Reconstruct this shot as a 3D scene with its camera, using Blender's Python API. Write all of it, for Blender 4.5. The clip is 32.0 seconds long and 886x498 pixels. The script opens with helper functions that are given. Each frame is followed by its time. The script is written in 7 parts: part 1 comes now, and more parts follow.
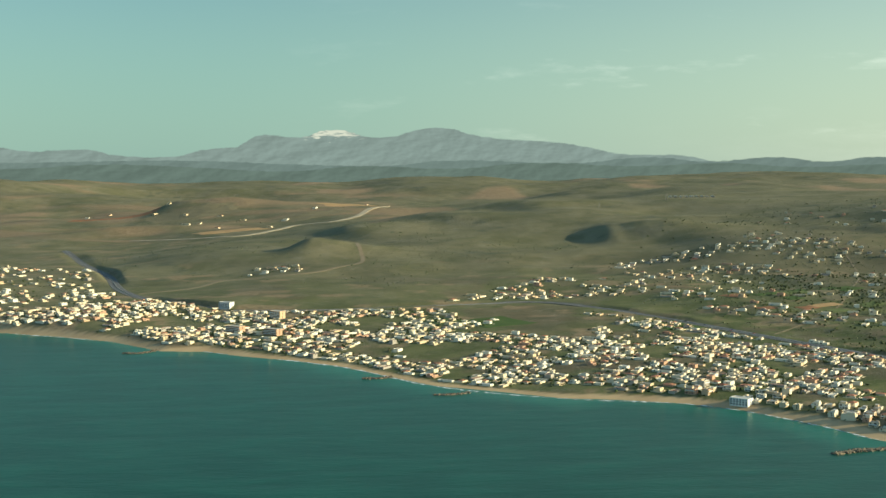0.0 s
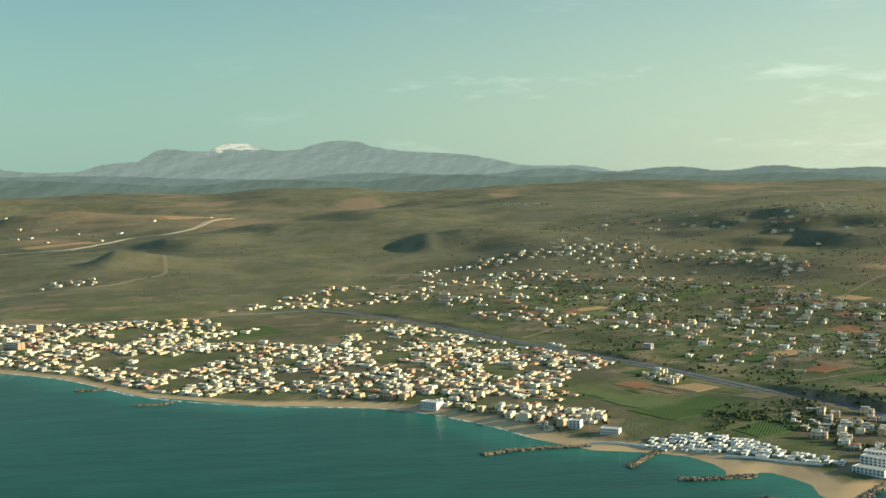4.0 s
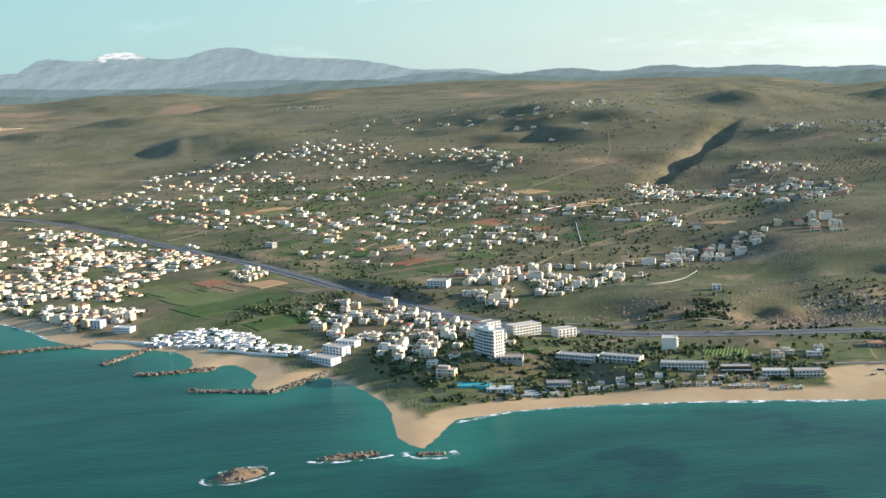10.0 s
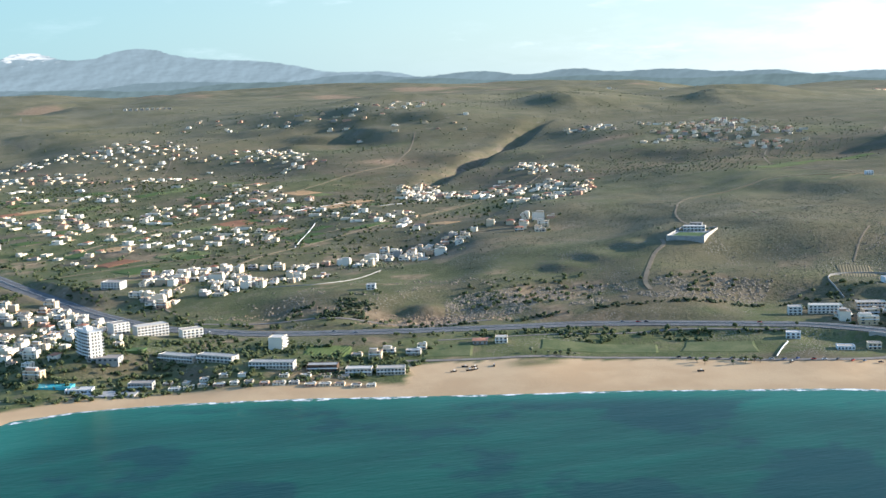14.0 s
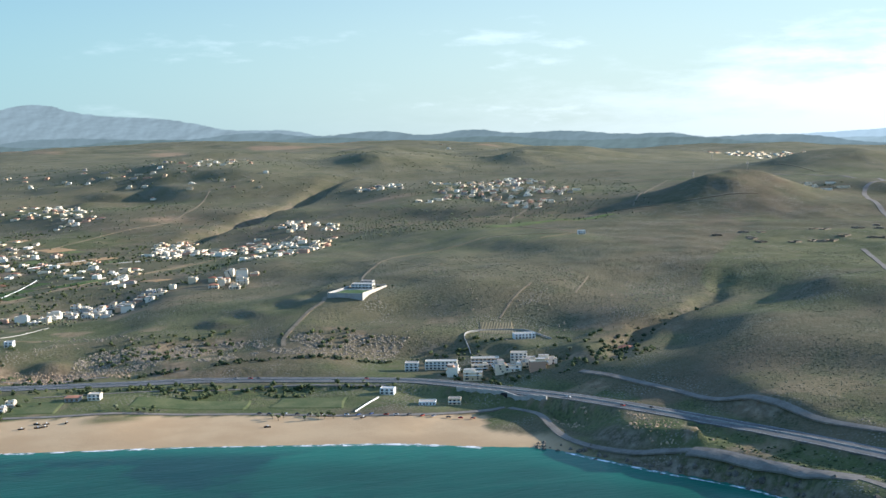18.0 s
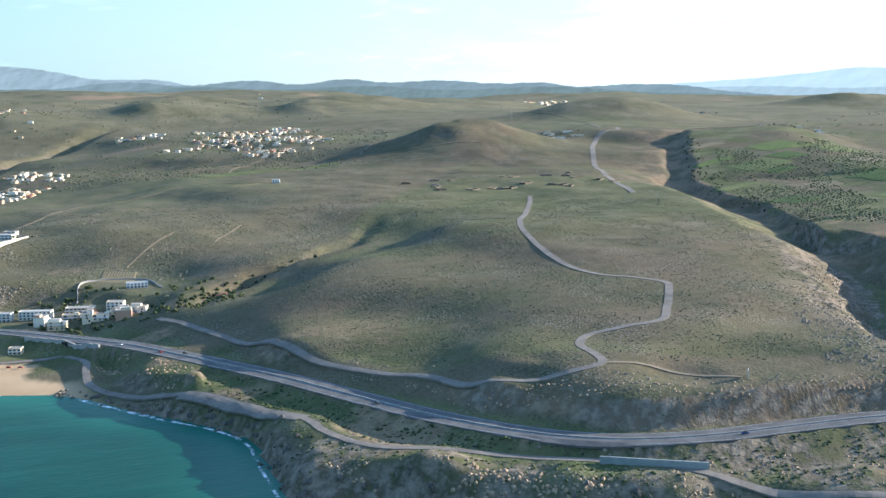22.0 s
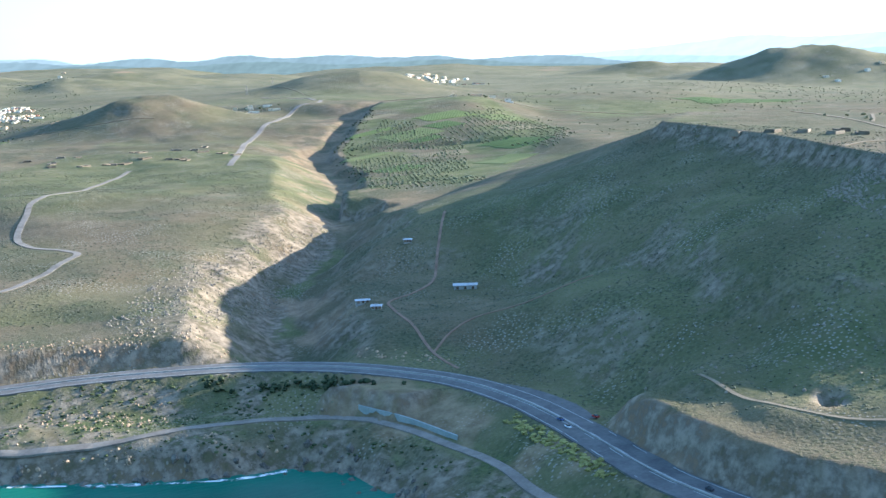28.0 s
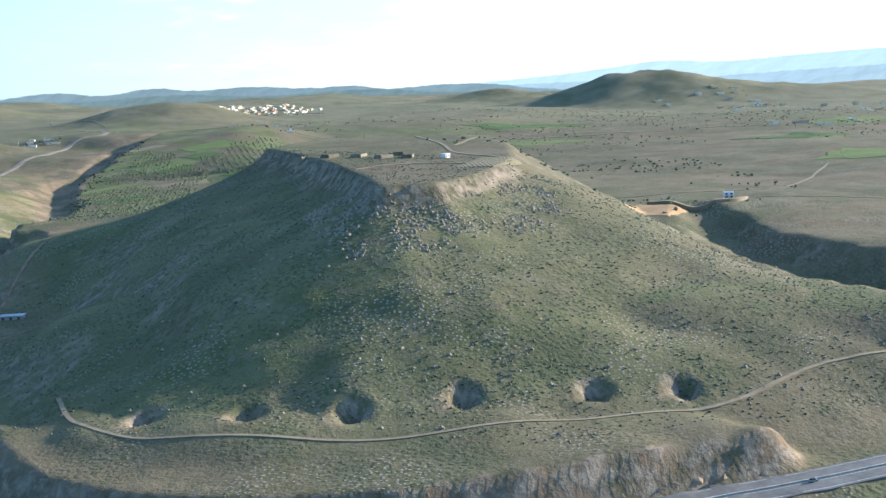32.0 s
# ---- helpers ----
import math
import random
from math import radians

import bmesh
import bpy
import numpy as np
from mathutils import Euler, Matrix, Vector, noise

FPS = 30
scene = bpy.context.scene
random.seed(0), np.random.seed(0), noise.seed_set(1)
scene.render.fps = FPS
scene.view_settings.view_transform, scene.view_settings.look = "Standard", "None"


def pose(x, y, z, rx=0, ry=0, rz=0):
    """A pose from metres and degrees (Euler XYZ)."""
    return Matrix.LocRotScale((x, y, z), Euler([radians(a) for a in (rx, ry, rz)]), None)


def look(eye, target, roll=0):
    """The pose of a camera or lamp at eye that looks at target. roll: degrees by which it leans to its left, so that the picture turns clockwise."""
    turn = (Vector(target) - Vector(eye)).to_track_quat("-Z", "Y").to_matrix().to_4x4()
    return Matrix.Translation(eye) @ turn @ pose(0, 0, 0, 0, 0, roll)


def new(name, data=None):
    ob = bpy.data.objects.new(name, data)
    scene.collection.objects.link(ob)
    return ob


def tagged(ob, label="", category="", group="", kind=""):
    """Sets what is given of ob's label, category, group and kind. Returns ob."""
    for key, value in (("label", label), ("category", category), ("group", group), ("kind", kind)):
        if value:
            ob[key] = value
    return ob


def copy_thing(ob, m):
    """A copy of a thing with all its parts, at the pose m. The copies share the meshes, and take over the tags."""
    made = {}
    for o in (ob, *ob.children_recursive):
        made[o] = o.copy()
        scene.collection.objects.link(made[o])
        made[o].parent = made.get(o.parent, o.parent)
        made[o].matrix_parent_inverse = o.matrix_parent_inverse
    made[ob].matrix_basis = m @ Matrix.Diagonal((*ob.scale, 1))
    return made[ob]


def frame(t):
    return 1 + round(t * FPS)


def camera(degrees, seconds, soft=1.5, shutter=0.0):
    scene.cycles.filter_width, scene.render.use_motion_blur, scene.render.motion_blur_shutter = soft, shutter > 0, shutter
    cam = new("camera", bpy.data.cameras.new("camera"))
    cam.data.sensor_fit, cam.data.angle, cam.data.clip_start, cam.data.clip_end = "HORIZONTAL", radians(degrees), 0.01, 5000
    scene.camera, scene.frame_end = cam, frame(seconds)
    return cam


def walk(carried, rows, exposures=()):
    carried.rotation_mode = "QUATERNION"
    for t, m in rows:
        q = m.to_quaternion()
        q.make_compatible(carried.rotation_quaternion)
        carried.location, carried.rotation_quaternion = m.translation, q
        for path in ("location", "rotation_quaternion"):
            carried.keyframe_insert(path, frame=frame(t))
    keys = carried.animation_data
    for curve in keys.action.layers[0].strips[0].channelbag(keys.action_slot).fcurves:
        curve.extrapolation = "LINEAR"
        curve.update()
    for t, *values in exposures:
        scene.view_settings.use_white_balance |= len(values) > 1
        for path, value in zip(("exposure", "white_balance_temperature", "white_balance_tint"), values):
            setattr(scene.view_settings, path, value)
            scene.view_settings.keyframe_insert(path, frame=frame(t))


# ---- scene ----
cam = camera(38.0, 32.0)
# seconds, place, turn to the left, pitch and lean in degrees
PATH = [
    (0, 3.64, 3.76, 161.05, -2.606, -3.819, -0.46),
    (0.5, 20.98, 3.18, 160.55, -3.010, -3.845, -0.72),
    (1, 38.46, 2.44, 159.96, -3.380, -3.931, -0.72),
    (1.5, 56.06, 1.54, 159.29, -3.799, -3.812, -1.71),
    (2, 73.77, 0.50, 158.56, -4.559, -3.419, -1.35),
    (2.5, 91.59, -0.70, 157.76, -5.545, -2.964, -1.56),
    (3, 109.51, -2.04, 156.91, -6.228, -3.098, -1.20),
    (3.5, 127.50, -3.54, 156.01, -6.747, -3.157, -0.94),
    (5.5, 200.16, -11.01, 152.13, -7.167, -4.457, -2.08),
    (6, 218.45, -13.26, 151.11, -7.555, -4.889, -2.68),
    (6.5, 236.77, -15.67, 150.09, -7.874, -5.357, -2.57),
    (7, 255.12, -18.23, 149.07, -8.263, -5.756, -2.99),
    (7.5, 273.48, -20.96, 148.05, -8.712, -6.131, -3.09),
    (8, 291.85, -23.85, 147.03, -9.204, -6.482, -2.84),
    (8.5, 310.22, -26.91, 146.03, -9.689, -6.880, -2.97),
    (9, 328.58, -30.15, 145.05, -10.219, -7.223, -2.53),
    (9.5, 346.93, -33.56, 144.07, -10.825, -7.450, -2.45),
    (10, 365.25, -37.15, 143.12, -11.408, -7.660, -2.16),
    (10.5, 383.56, -40.92, 142.20, -11.911, -7.885, -2.03),
    (11, 401.82, -44.89, 141.29, -12.499, -7.972, -2.12),
    (11.5, 420.05, -49.04, 140.41, -12.996, -8.077, -2.37),
    (12, 438.23, -53.40, 139.56, -13.456, -8.266, -2.38),
    (12.5, 456.37, -57.96, 138.74, -13.932, -8.392, -2.29),
    (13, 474.44, -62.72, 137.94, -14.369, -8.496, -2.46),
    (13.5, 492.46, -67.69, 137.17, -14.807, -8.502, -1.88),
    (14, 510.41, -72.87, 136.44, -15.280, -7.674, -1.93),
    (14.5, 528.29, -78.27, 135.73, -15.782, -7.204, -1.62),
    (16.5, 599.06, -102.09, 133.18, -17.760, -6.716, -1.65),
    (17, 616.54, -108.61, 132.60, -18.406, -5.191, -1.49),
    (17.5, 633.94, -115.37, 132.05, -19.102, -5.192, -1.80),
    (18, 651.25, -122.35, 131.53, -19.822, -5.156, -1.30),
    (18.5, 668.47, -129.57, 131.02, -20.625, -5.088, -1.80),
    (19, 685.61, -137.02, 130.53, -21.388, -5.105, -1.45),
    (19.5, 702.65, -144.70, 130.05, -22.124, -5.181, -1.11),
    (20, 719.60, -152.61, 129.59, -22.827, -5.324, -1.26),
    (20.5, 736.46, -160.75, 129.13, -23.571, -5.262, -1.51),
    (21, 753.23, -169.11, 128.69, -24.255, -6.187, -1.88),
    (21.5, 769.91, -177.69, 128.25, -24.832, -7.322, -1.83),
    (22, 786.51, -186.50, 127.81, -25.391, -7.491, -1.24),
    (22.5, 803.03, -195.51, 127.36, -25.873, -7.665, -1.87),
    (23, 819.46, -204.73, 126.92, -26.358, -7.906, -1.83),
    (23.5, 835.82, -214.15, 126.46, -26.794, -7.988, -1.71),
    (24, 852.11, -223.76, 126.00, -27.024, -7.872, -1.54),
    (24.5, 868.32, -233.56, 125.51, -27.041, -7.961, -1.53),
    (25, 884.48, -243.53, 125.01, -27.407, -8.212, -1.46),
    (25.5, 900.57, -253.66, 124.49, -27.802, -8.419, -1.86),
    (27.5, 964.49, -295.58, 122.09, -29.387, -8.811, -1.92),
    (28, 980.39, -306.33, 121.40, -29.832, -8.774, -2.22),
    (28.5, 996.28, -317.16, 120.66, -30.258, -8.783, -1.65),
    (29, 1012.16, -328.04, 119.87, -30.675, -8.748, -2.06),
    (29.5, 1028.05, -338.96, 119.03, -31.078, -8.680, -1.99),
    (30, 1043.95, -349.89, 118.14, -31.549, -7.945, -2.34),
    (30.5, 1059.88, -360.81, 117.18, -32.015, -7.880, -2.43),
    (31, 1075.84, -371.71, 116.16, -32.515, -7.881, -2.08),
    (31.5, 1091.86, -382.54, 115.07, -32.976, -7.801, -2.74),
    (32, 1107.95, -393.28, 113.90, -33.494, -7.650, -3.09),
]


def aim(x, y, z, turn, pitch, lean):
    a, b = radians(turn), radians(pitch)
    return look((x, y, z), (x - 10 * math.sin(a) * math.cos(b), y + 10 * math.cos(a) * math.cos(b), z + 10 * math.sin(b)), lean)


EXPOSURES = [(0.0, 0.65, 6750, -7), (6.0, 0.76, 6900, -3), (9.0, 1.0, 6200, 7), (13.0, 1.2, 5600, 12), (19.0, 1.0, 5450, 11), (22.0, 1.34, 5400, 12), (24.0, 1.42, 5350, 11), (28.0, 1.92, 5250, 10), (30.0, 1.79, 5250, 10), (32.0, 1.44, 5300, 10)]
walk(cam, [(t, aim(*row)) for t, *row in PATH], EXPOSURES)

# ---- sky, far mountains and sun ----
SUN_AZIMUTH, SUN_HEIGHT = 97.0, 15.2
world = bpy.data.worlds.new("sky")
scene.world = world
world.use_nodes = True


class Nodes:
    """A short hand for building node trees."""

    def __init__(self, tree):
        self.tree = tree
        tree.nodes.clear()

    def add(self, kind, out=0, **values):
        n = self.tree.nodes.new("ShaderNode" + kind)
        for key, v in values.items():
            if key.startswith("i_"):
                self.put(n.inputs[int(key[2:])], v)
            else:
                setattr(n, key, v)
        return n.outputs[out] if len(n.outputs) else None

    def put(self, socket, v):
        if isinstance(v, bpy.types.NodeSocket):
            self.tree.links.new(v, socket)
        elif isinstance(v, tuple) and len(v) == 3 and socket.type == "RGBA":
            socket.default_value = (*v, 1)
        else:
            socket.default_value = v

    def math(self, op, a, b=0.0, c=0.0, clamp=False):
        return self.add("Math", operation=op, use_clamp=clamp, i_0=a, i_1=b, i_2=c)

    def ramp(self, v, a, b, lo=0.0, hi=1.0):
        return self.add("MapRange", interpolation_type="SMOOTHSTEP", i_0=v, i_1=a, i_2=b, i_3=lo, i_4=hi)

    def mix(self, f, a, b, blend="MIX"):
        n = self.tree.nodes.new("ShaderNodeMix")
        n.data_type, n.blend_type = "RGBA", blend
        for s, v in ((n.inputs[0], f), (n.inputs[6], a), (n.inputs[7], b)):
            self.put(s, v)
        return n.outputs[2]

    def noise(self, co, scale, detail=4.0, rough=0.55):
        return self.add("TexNoise", i_0=co, i_2=scale, i_3=detail, i_4=rough)

    def curve(self, v, points):
        n = self.tree.nodes.new("ShaderNodeFloatCurve")
        n.mapping.initialize()
        line = n.mapping.curves[0]
        line.points[0].location, line.points[1].location = points[0], points[-1]
        for p in points[1:-1]:
            line.points.new(*p)
        n.mapping.update()
        self.put(n.inputs[1], v)
        return n.outputs[0]


N = Nodes(world.node_tree)
sky = N.add("TexSky", sky_type="NISHITA", sun_disc=False, sun_elevation=radians(SUN_HEIGHT), sun_rotation=radians(SUN_AZIMUTH), altitude=100.0, air_density=1.0, dust_density=0.35, ozone_density=1.6)
way = N.add("TexCoord")
axes = world.node_tree.nodes.new("ShaderNodeSeparateXYZ")
N.put(axes.inputs[0], way)
azimuth = N.math("MULTIPLY", N.math("ARCTAN2", axes.outputs[0], axes.outputs[1]), 57.2958)
height = N.math("MULTIPLY", N.math("ARCSINE", axes.outputs[2]), 57.2958)
flat_way = N.add("CombineXYZ", i_0=N.math("MULTIPLY", azimuth, 0.06), i_1=N.math("MULTIPLY", height, 0.3), i_2=0.0)
# a bank of thin cloud over the western horizon, wisps above it
puff_way = N.add("CombineXYZ", i_0=N.math("MULTIPLY", azimuth, 0.1), i_1=N.math("MULTIPLY", height, 0.42), i_2=2.0)
streak = N.noise(puff_way, 2.6, 9.0, 0.62)
bank_top = N.math("MULTIPLY_ADD", N.ramp(azimuth, 8.0, 62.0), 5.5, -0.2)
bank = N.ramp(N.math("MULTIPLY_ADD", N.math("SUBTRACT", streak, 0.5), 7.0, N.math("SUBTRACT", bank_top, height)), -1.6, 2.4)
bank = N.math("MULTIPLY", bank, N.math("MULTIPLY_ADD", N.ramp(azimuth, 6.0, 44.0), 0.46, N.ramp(azimuth, 28.0, 55.0, 0.0, 0.35)))
wisp = N.math("MULTIPLY", N.ramp(N.noise(puff_way, 1.5, 8.0, 0.6), 0.56, 0.72), N.ramp(azimuth, -12.0, 20.0, 0.0, 0.16))
bank = N.math("MULTIPLY", bank, N.ramp(height, 0.2, 2.6, 0.4, 1.0))
bank = N.math("MAXIMUM", bank, N.math("MULTIPLY", wisp, N.ramp(height, 9.0, 4.0)))
sky = N.mix(N.ramp(height, 12.0, 0.0, 0.0, 0.72), sky, N.mix(N.ramp(azimuth, -15.0, 40.0), (3.0, 4.2, 4.4), (3.8, 4.9, 5.1)))
sky = N.mix(1.0, sky, N.mix(N.ramp(azimuth, -12.0, 30.0), (0.65, 0.83, 0.97), (0.98, 1.0, 1.05)), "MULTIPLY")
# the sky overhead, out of view, is brightened and warmed to fill the shade
sky_fill = N.ramp(height, 13.0, 40.0, 1.0, 2.2)
sky = N.mix(1.0, sky, N.mix(1.0, (1.0, 0.93, 0.81), N.add("CombineColor", i_0=sky_fill, i_1=sky_fill, i_2=sky_fill), "MULTIPLY"), "MULTIPLY")
air = N.mix(bank, sky, (10.5, 10.5, 10.2))


def ridge(points):
    """The height in degrees of a far skyline, from pairs of azimuth and height."""
    u = N.math("MULTIPLY_ADD", azimuth, 0.01, 0.4)
    return N.math("MULTIPLY_ADD", N.curve(u, [((a + 40) / 100, (h + 2) / 5) for a, h in points]), 5.0, -2.0)


rough_edge = N.math("MULTIPLY_ADD", N.noise(flat_way, 40.0, 4.0), 0.14, -0.07)


# far ridges painted into the sky, with haze and slope shade in their colours
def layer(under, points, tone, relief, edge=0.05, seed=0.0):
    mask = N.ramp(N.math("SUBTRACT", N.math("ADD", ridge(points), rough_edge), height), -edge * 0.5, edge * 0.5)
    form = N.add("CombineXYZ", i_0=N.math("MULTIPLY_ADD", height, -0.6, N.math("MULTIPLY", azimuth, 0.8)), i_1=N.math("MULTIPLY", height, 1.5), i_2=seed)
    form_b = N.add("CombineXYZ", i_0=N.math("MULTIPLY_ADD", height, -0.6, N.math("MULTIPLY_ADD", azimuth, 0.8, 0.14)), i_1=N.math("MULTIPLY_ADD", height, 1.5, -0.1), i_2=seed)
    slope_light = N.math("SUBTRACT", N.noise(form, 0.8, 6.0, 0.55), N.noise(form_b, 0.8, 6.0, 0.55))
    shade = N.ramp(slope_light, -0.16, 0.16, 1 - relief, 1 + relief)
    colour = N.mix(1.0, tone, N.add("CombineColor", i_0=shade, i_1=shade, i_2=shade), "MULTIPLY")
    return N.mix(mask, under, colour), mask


MOUNTAINS = [(-40, 0.6), (-16.3, 0.79), (-15.2, 0.64), (-12.9, 0.7), (-11.7, 0.45), (-9.6, 0.35), (-8, 0.65), (-6.3, 0.8), (-5.2, 1.3), (-3.8, 1.17), (-2.3, 1.5),
             (-1, 1.24), (-0.2, 1.15), (1.2, 1.4), (2.4, 1.55), (3.8, 1.27), (5.5, 1.02), (7.2, 0.92), (9.2, 0.62), (11, 0.3), (13, 0.26), (15, -0.1), (60, -1.5)]
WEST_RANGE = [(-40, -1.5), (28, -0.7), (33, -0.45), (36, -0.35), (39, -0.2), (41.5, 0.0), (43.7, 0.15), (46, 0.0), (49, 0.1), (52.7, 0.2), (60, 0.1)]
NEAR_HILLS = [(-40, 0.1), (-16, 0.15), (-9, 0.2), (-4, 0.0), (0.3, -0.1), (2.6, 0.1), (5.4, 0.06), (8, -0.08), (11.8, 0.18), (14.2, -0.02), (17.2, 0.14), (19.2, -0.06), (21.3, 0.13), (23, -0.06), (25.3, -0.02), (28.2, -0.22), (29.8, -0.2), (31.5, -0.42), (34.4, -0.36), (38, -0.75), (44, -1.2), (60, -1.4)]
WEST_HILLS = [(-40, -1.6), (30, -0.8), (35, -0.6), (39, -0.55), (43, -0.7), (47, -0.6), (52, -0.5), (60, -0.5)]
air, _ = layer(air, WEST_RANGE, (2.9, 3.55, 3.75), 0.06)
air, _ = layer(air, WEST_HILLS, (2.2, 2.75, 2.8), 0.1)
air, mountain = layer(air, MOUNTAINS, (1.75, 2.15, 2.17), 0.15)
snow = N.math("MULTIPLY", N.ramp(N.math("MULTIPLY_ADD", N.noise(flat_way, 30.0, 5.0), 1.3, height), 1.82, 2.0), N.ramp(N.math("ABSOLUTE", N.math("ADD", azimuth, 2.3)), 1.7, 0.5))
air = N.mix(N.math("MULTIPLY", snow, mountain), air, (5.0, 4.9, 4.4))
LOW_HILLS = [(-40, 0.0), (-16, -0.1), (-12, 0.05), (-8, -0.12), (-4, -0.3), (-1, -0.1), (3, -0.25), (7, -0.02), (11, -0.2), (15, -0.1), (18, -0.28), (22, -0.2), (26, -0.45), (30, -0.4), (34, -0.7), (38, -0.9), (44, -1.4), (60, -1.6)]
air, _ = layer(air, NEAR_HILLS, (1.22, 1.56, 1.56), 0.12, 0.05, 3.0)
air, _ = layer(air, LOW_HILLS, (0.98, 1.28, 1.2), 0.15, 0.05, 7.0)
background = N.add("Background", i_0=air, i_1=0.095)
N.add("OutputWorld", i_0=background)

sun_data = bpy.data.lights.new("sun", "SUN")
sun_data.energy, sun_data.angle, sun_data.color = 5.0, radians(0.53), (1.0, 0.84, 0.62)
sun = new("sun", sun_data)
a, b = radians(SUN_AZIMUTH), radians(SUN_HEIGHT)
sun.matrix_world = look((0, 0, 900), (-900 * math.sin(a) * math.cos(b), -900 * math.cos(a) * math.cos(b), 900 - 900 * math.sin(b)))

# ---- materials ----
def material(name):
    m = bpy.data.materials.new(name)
    m.use_nodes = True
    return m, Nodes(m.node_tree)


def finish(n, colour, rough=0.85, bump=None, distance=0.1, strength=0.6, metal=0.0, specular=0.3):
    p = n.tree.nodes.new("ShaderNodeBsdfPrincipled")
    for key, v in (("Base Color", colour), ("Roughness", rough), ("Metallic", metal), ("Specular IOR Level", specular)):
        n.put(p.inputs[key], v)
    if bump is not None:
        n.put(p.inputs["Normal"], n.add("Bump", i_0=strength, i_1=distance, i_3=bump))
    n.add("OutputMaterial", i_0=p.outputs[0])


def surface(name, dark, light, scale, rough=0.85, spread=0.0, relief=0.05, metal=0.0, fine=6.0):
    """A material of two tones in patches, with fine grain; spread: how far objects of it differ in tone."""
    m, n = material(name)
    co = n.add("TexCoord", out=3)
    patch, dust = n.noise(co, scale), n.noise(co, scale * fine, 3.0)
    f = n.math("MULTIPLY_ADD", dust, 0.45, n.math("MULTIPLY", patch, 0.75))
    if spread:
        f = n.math("ADD", f, n.math("MULTIPLY_ADD", n.add("ObjectInfo", out=5), spread, -spread / 2))
    finish(n, n.mix(n.ramp(f, 0.35, 0.85), dark, light), rough, dust, relief, 0.5, metal)
    return m


def layer_name(n, name):
    a = n.tree.nodes.new("ShaderNodeAttribute")
    a.attribute_name = name
    return a.outputs[2]


# the country: scrub, grass, rock, soil and sand by where they lie
GROUND, n = material("scrub_ground")
co = n.add("TexCoord", out=3)
wide, mid, fine, tuft = n.noise(co, 0.004, 5.0), n.noise(co, 0.03, 5.0), n.noise(co, 0.22, 5.0, 0.65), n.noise(co, 0.9, 3.0, 0.7)
patch = n.noise(co, 0.011, 6.0, 0.6)
scrub = n.mix(n.ramp(patch, 0.4, 0.6), (0.132, 0.099, 0.058), (0.095, 0.088, 0.043))
scrub = n.mix(n.ramp(wide, 0.42, 0.6), scrub, n.mix(n.ramp(patch, 0.38, 0.6), (0.15, 0.114, 0.066), (0.093, 0.086, 0.043)))
scrub = n.mix(n.ramp(n.math("MULTIPLY_ADD", fine, 0.6, n.math("MULTIPLY", mid, 0.4)), 0.35, 0.64, 0.0, 0.5), scrub, (0.176, 0.142, 0.09))
scrub = n.mix(n.ramp(tuft, 0.54, 0.66, 0.0, 0.5), scrub, (0.066, 0.072, 0.04))
scrub = n.mix(n.ramp(n.noise(co, 0.035, 6.0, 0.62), 0.5, 0.66, 0.0, 0.5), scrub, (0.08, 0.09, 0.05))
scrub = n.mix(n.ramp(n.noise(co, 1.6, 2.0), 0.66, 0.75, 0.0, 0.45), scrub, (0.25, 0.215, 0.16))
grass = n.mix(n.ramp(mid, 0.4, 0.6), (0.078, 0.098, 0.032), (0.142, 0.146, 0.058))
grass = n.mix(n.ramp(tuft, 0.5, 0.7, 0.0, 0.35), grass, (0.06, 0.075, 0.03))
grass = n.mix(n.ramp(n.noise(co, 0.13, 5.0, 0.6), 0.52, 0.66, 0.0, 0.55), grass, (0.17, 0.14, 0.085))
grass = n.mix(n.ramp(n.noise(co, 1.5, 2.0), 0.64, 0.72, 0.0, 0.35), grass, (0.22, 0.19, 0.13))
scrub = n.mix(n.ramp(n.noise(co, 0.12, 5.0, 0.6), 0.54, 0.68, 0.0, 0.4), scrub, (0.18, 0.14, 0.09))
colour = n.mix(layer_name(n, "grass"), scrub, grass)
# far scrub in a paler tone: the distance haze put into the colour
hazed_scrub = n.mix(n.ramp(patch, 0.36, 0.62), (0.132, 0.126, 0.066), (0.195, 0.172, 0.102))
hazed_scrub = n.mix(n.ramp(n.noise(co, 0.02, 6.0, 0.65), 0.55, 0.7, 0.0, 0.6), hazed_scrub, (0.06, 0.078, 0.06))
colour = n.mix(layer_name(n, "hazed_scrub"), colour, hazed_scrub)
# single bushes and bare stones, in thick and thin stretches
wander = n.add("VectorMath", operation="MULTIPLY_ADD", i_0=n.add("TexNoise", out=1, i_0=co, i_2=0.5, i_3=2.0), i_1=(1.6, 1.6, 0.0), i_2=co)
bush_cell = n.math("MULTIPLY_ADD", n.noise(co, 0.6, 2.0), -0.55, n.add("TexVoronoi", voronoi_dimensions="2D", i_0=wander, i_2=0.5))
bush_spot = n.math("MULTIPLY", n.ramp(bush_cell, 0.12, -0.04), n.ramp(n.noise(co, 0.035, 4.0), 0.4, 0.6, 0.08, 0.62))
colour = n.mix(bush_spot, colour, (0.052, 0.06, 0.028))
stone_cell = n.add("TexVoronoi", voronoi_dimensions="2D", i_0=co, i_2=0.55)
stone_spot = n.math("MULTIPLY", n.ramp(stone_cell, 0.24, 0.14), n.ramp(n.noise(co, 0.028, 4.0), 0.5, 0.64, 0.1, 0.8))
colour = n.mix(stone_spot, colour, (0.3, 0.27, 0.22))
soil = n.mix(n.ramp(fine, 0.3, 0.7), (0.2, 0.13, 0.08), (0.37, 0.265, 0.165))
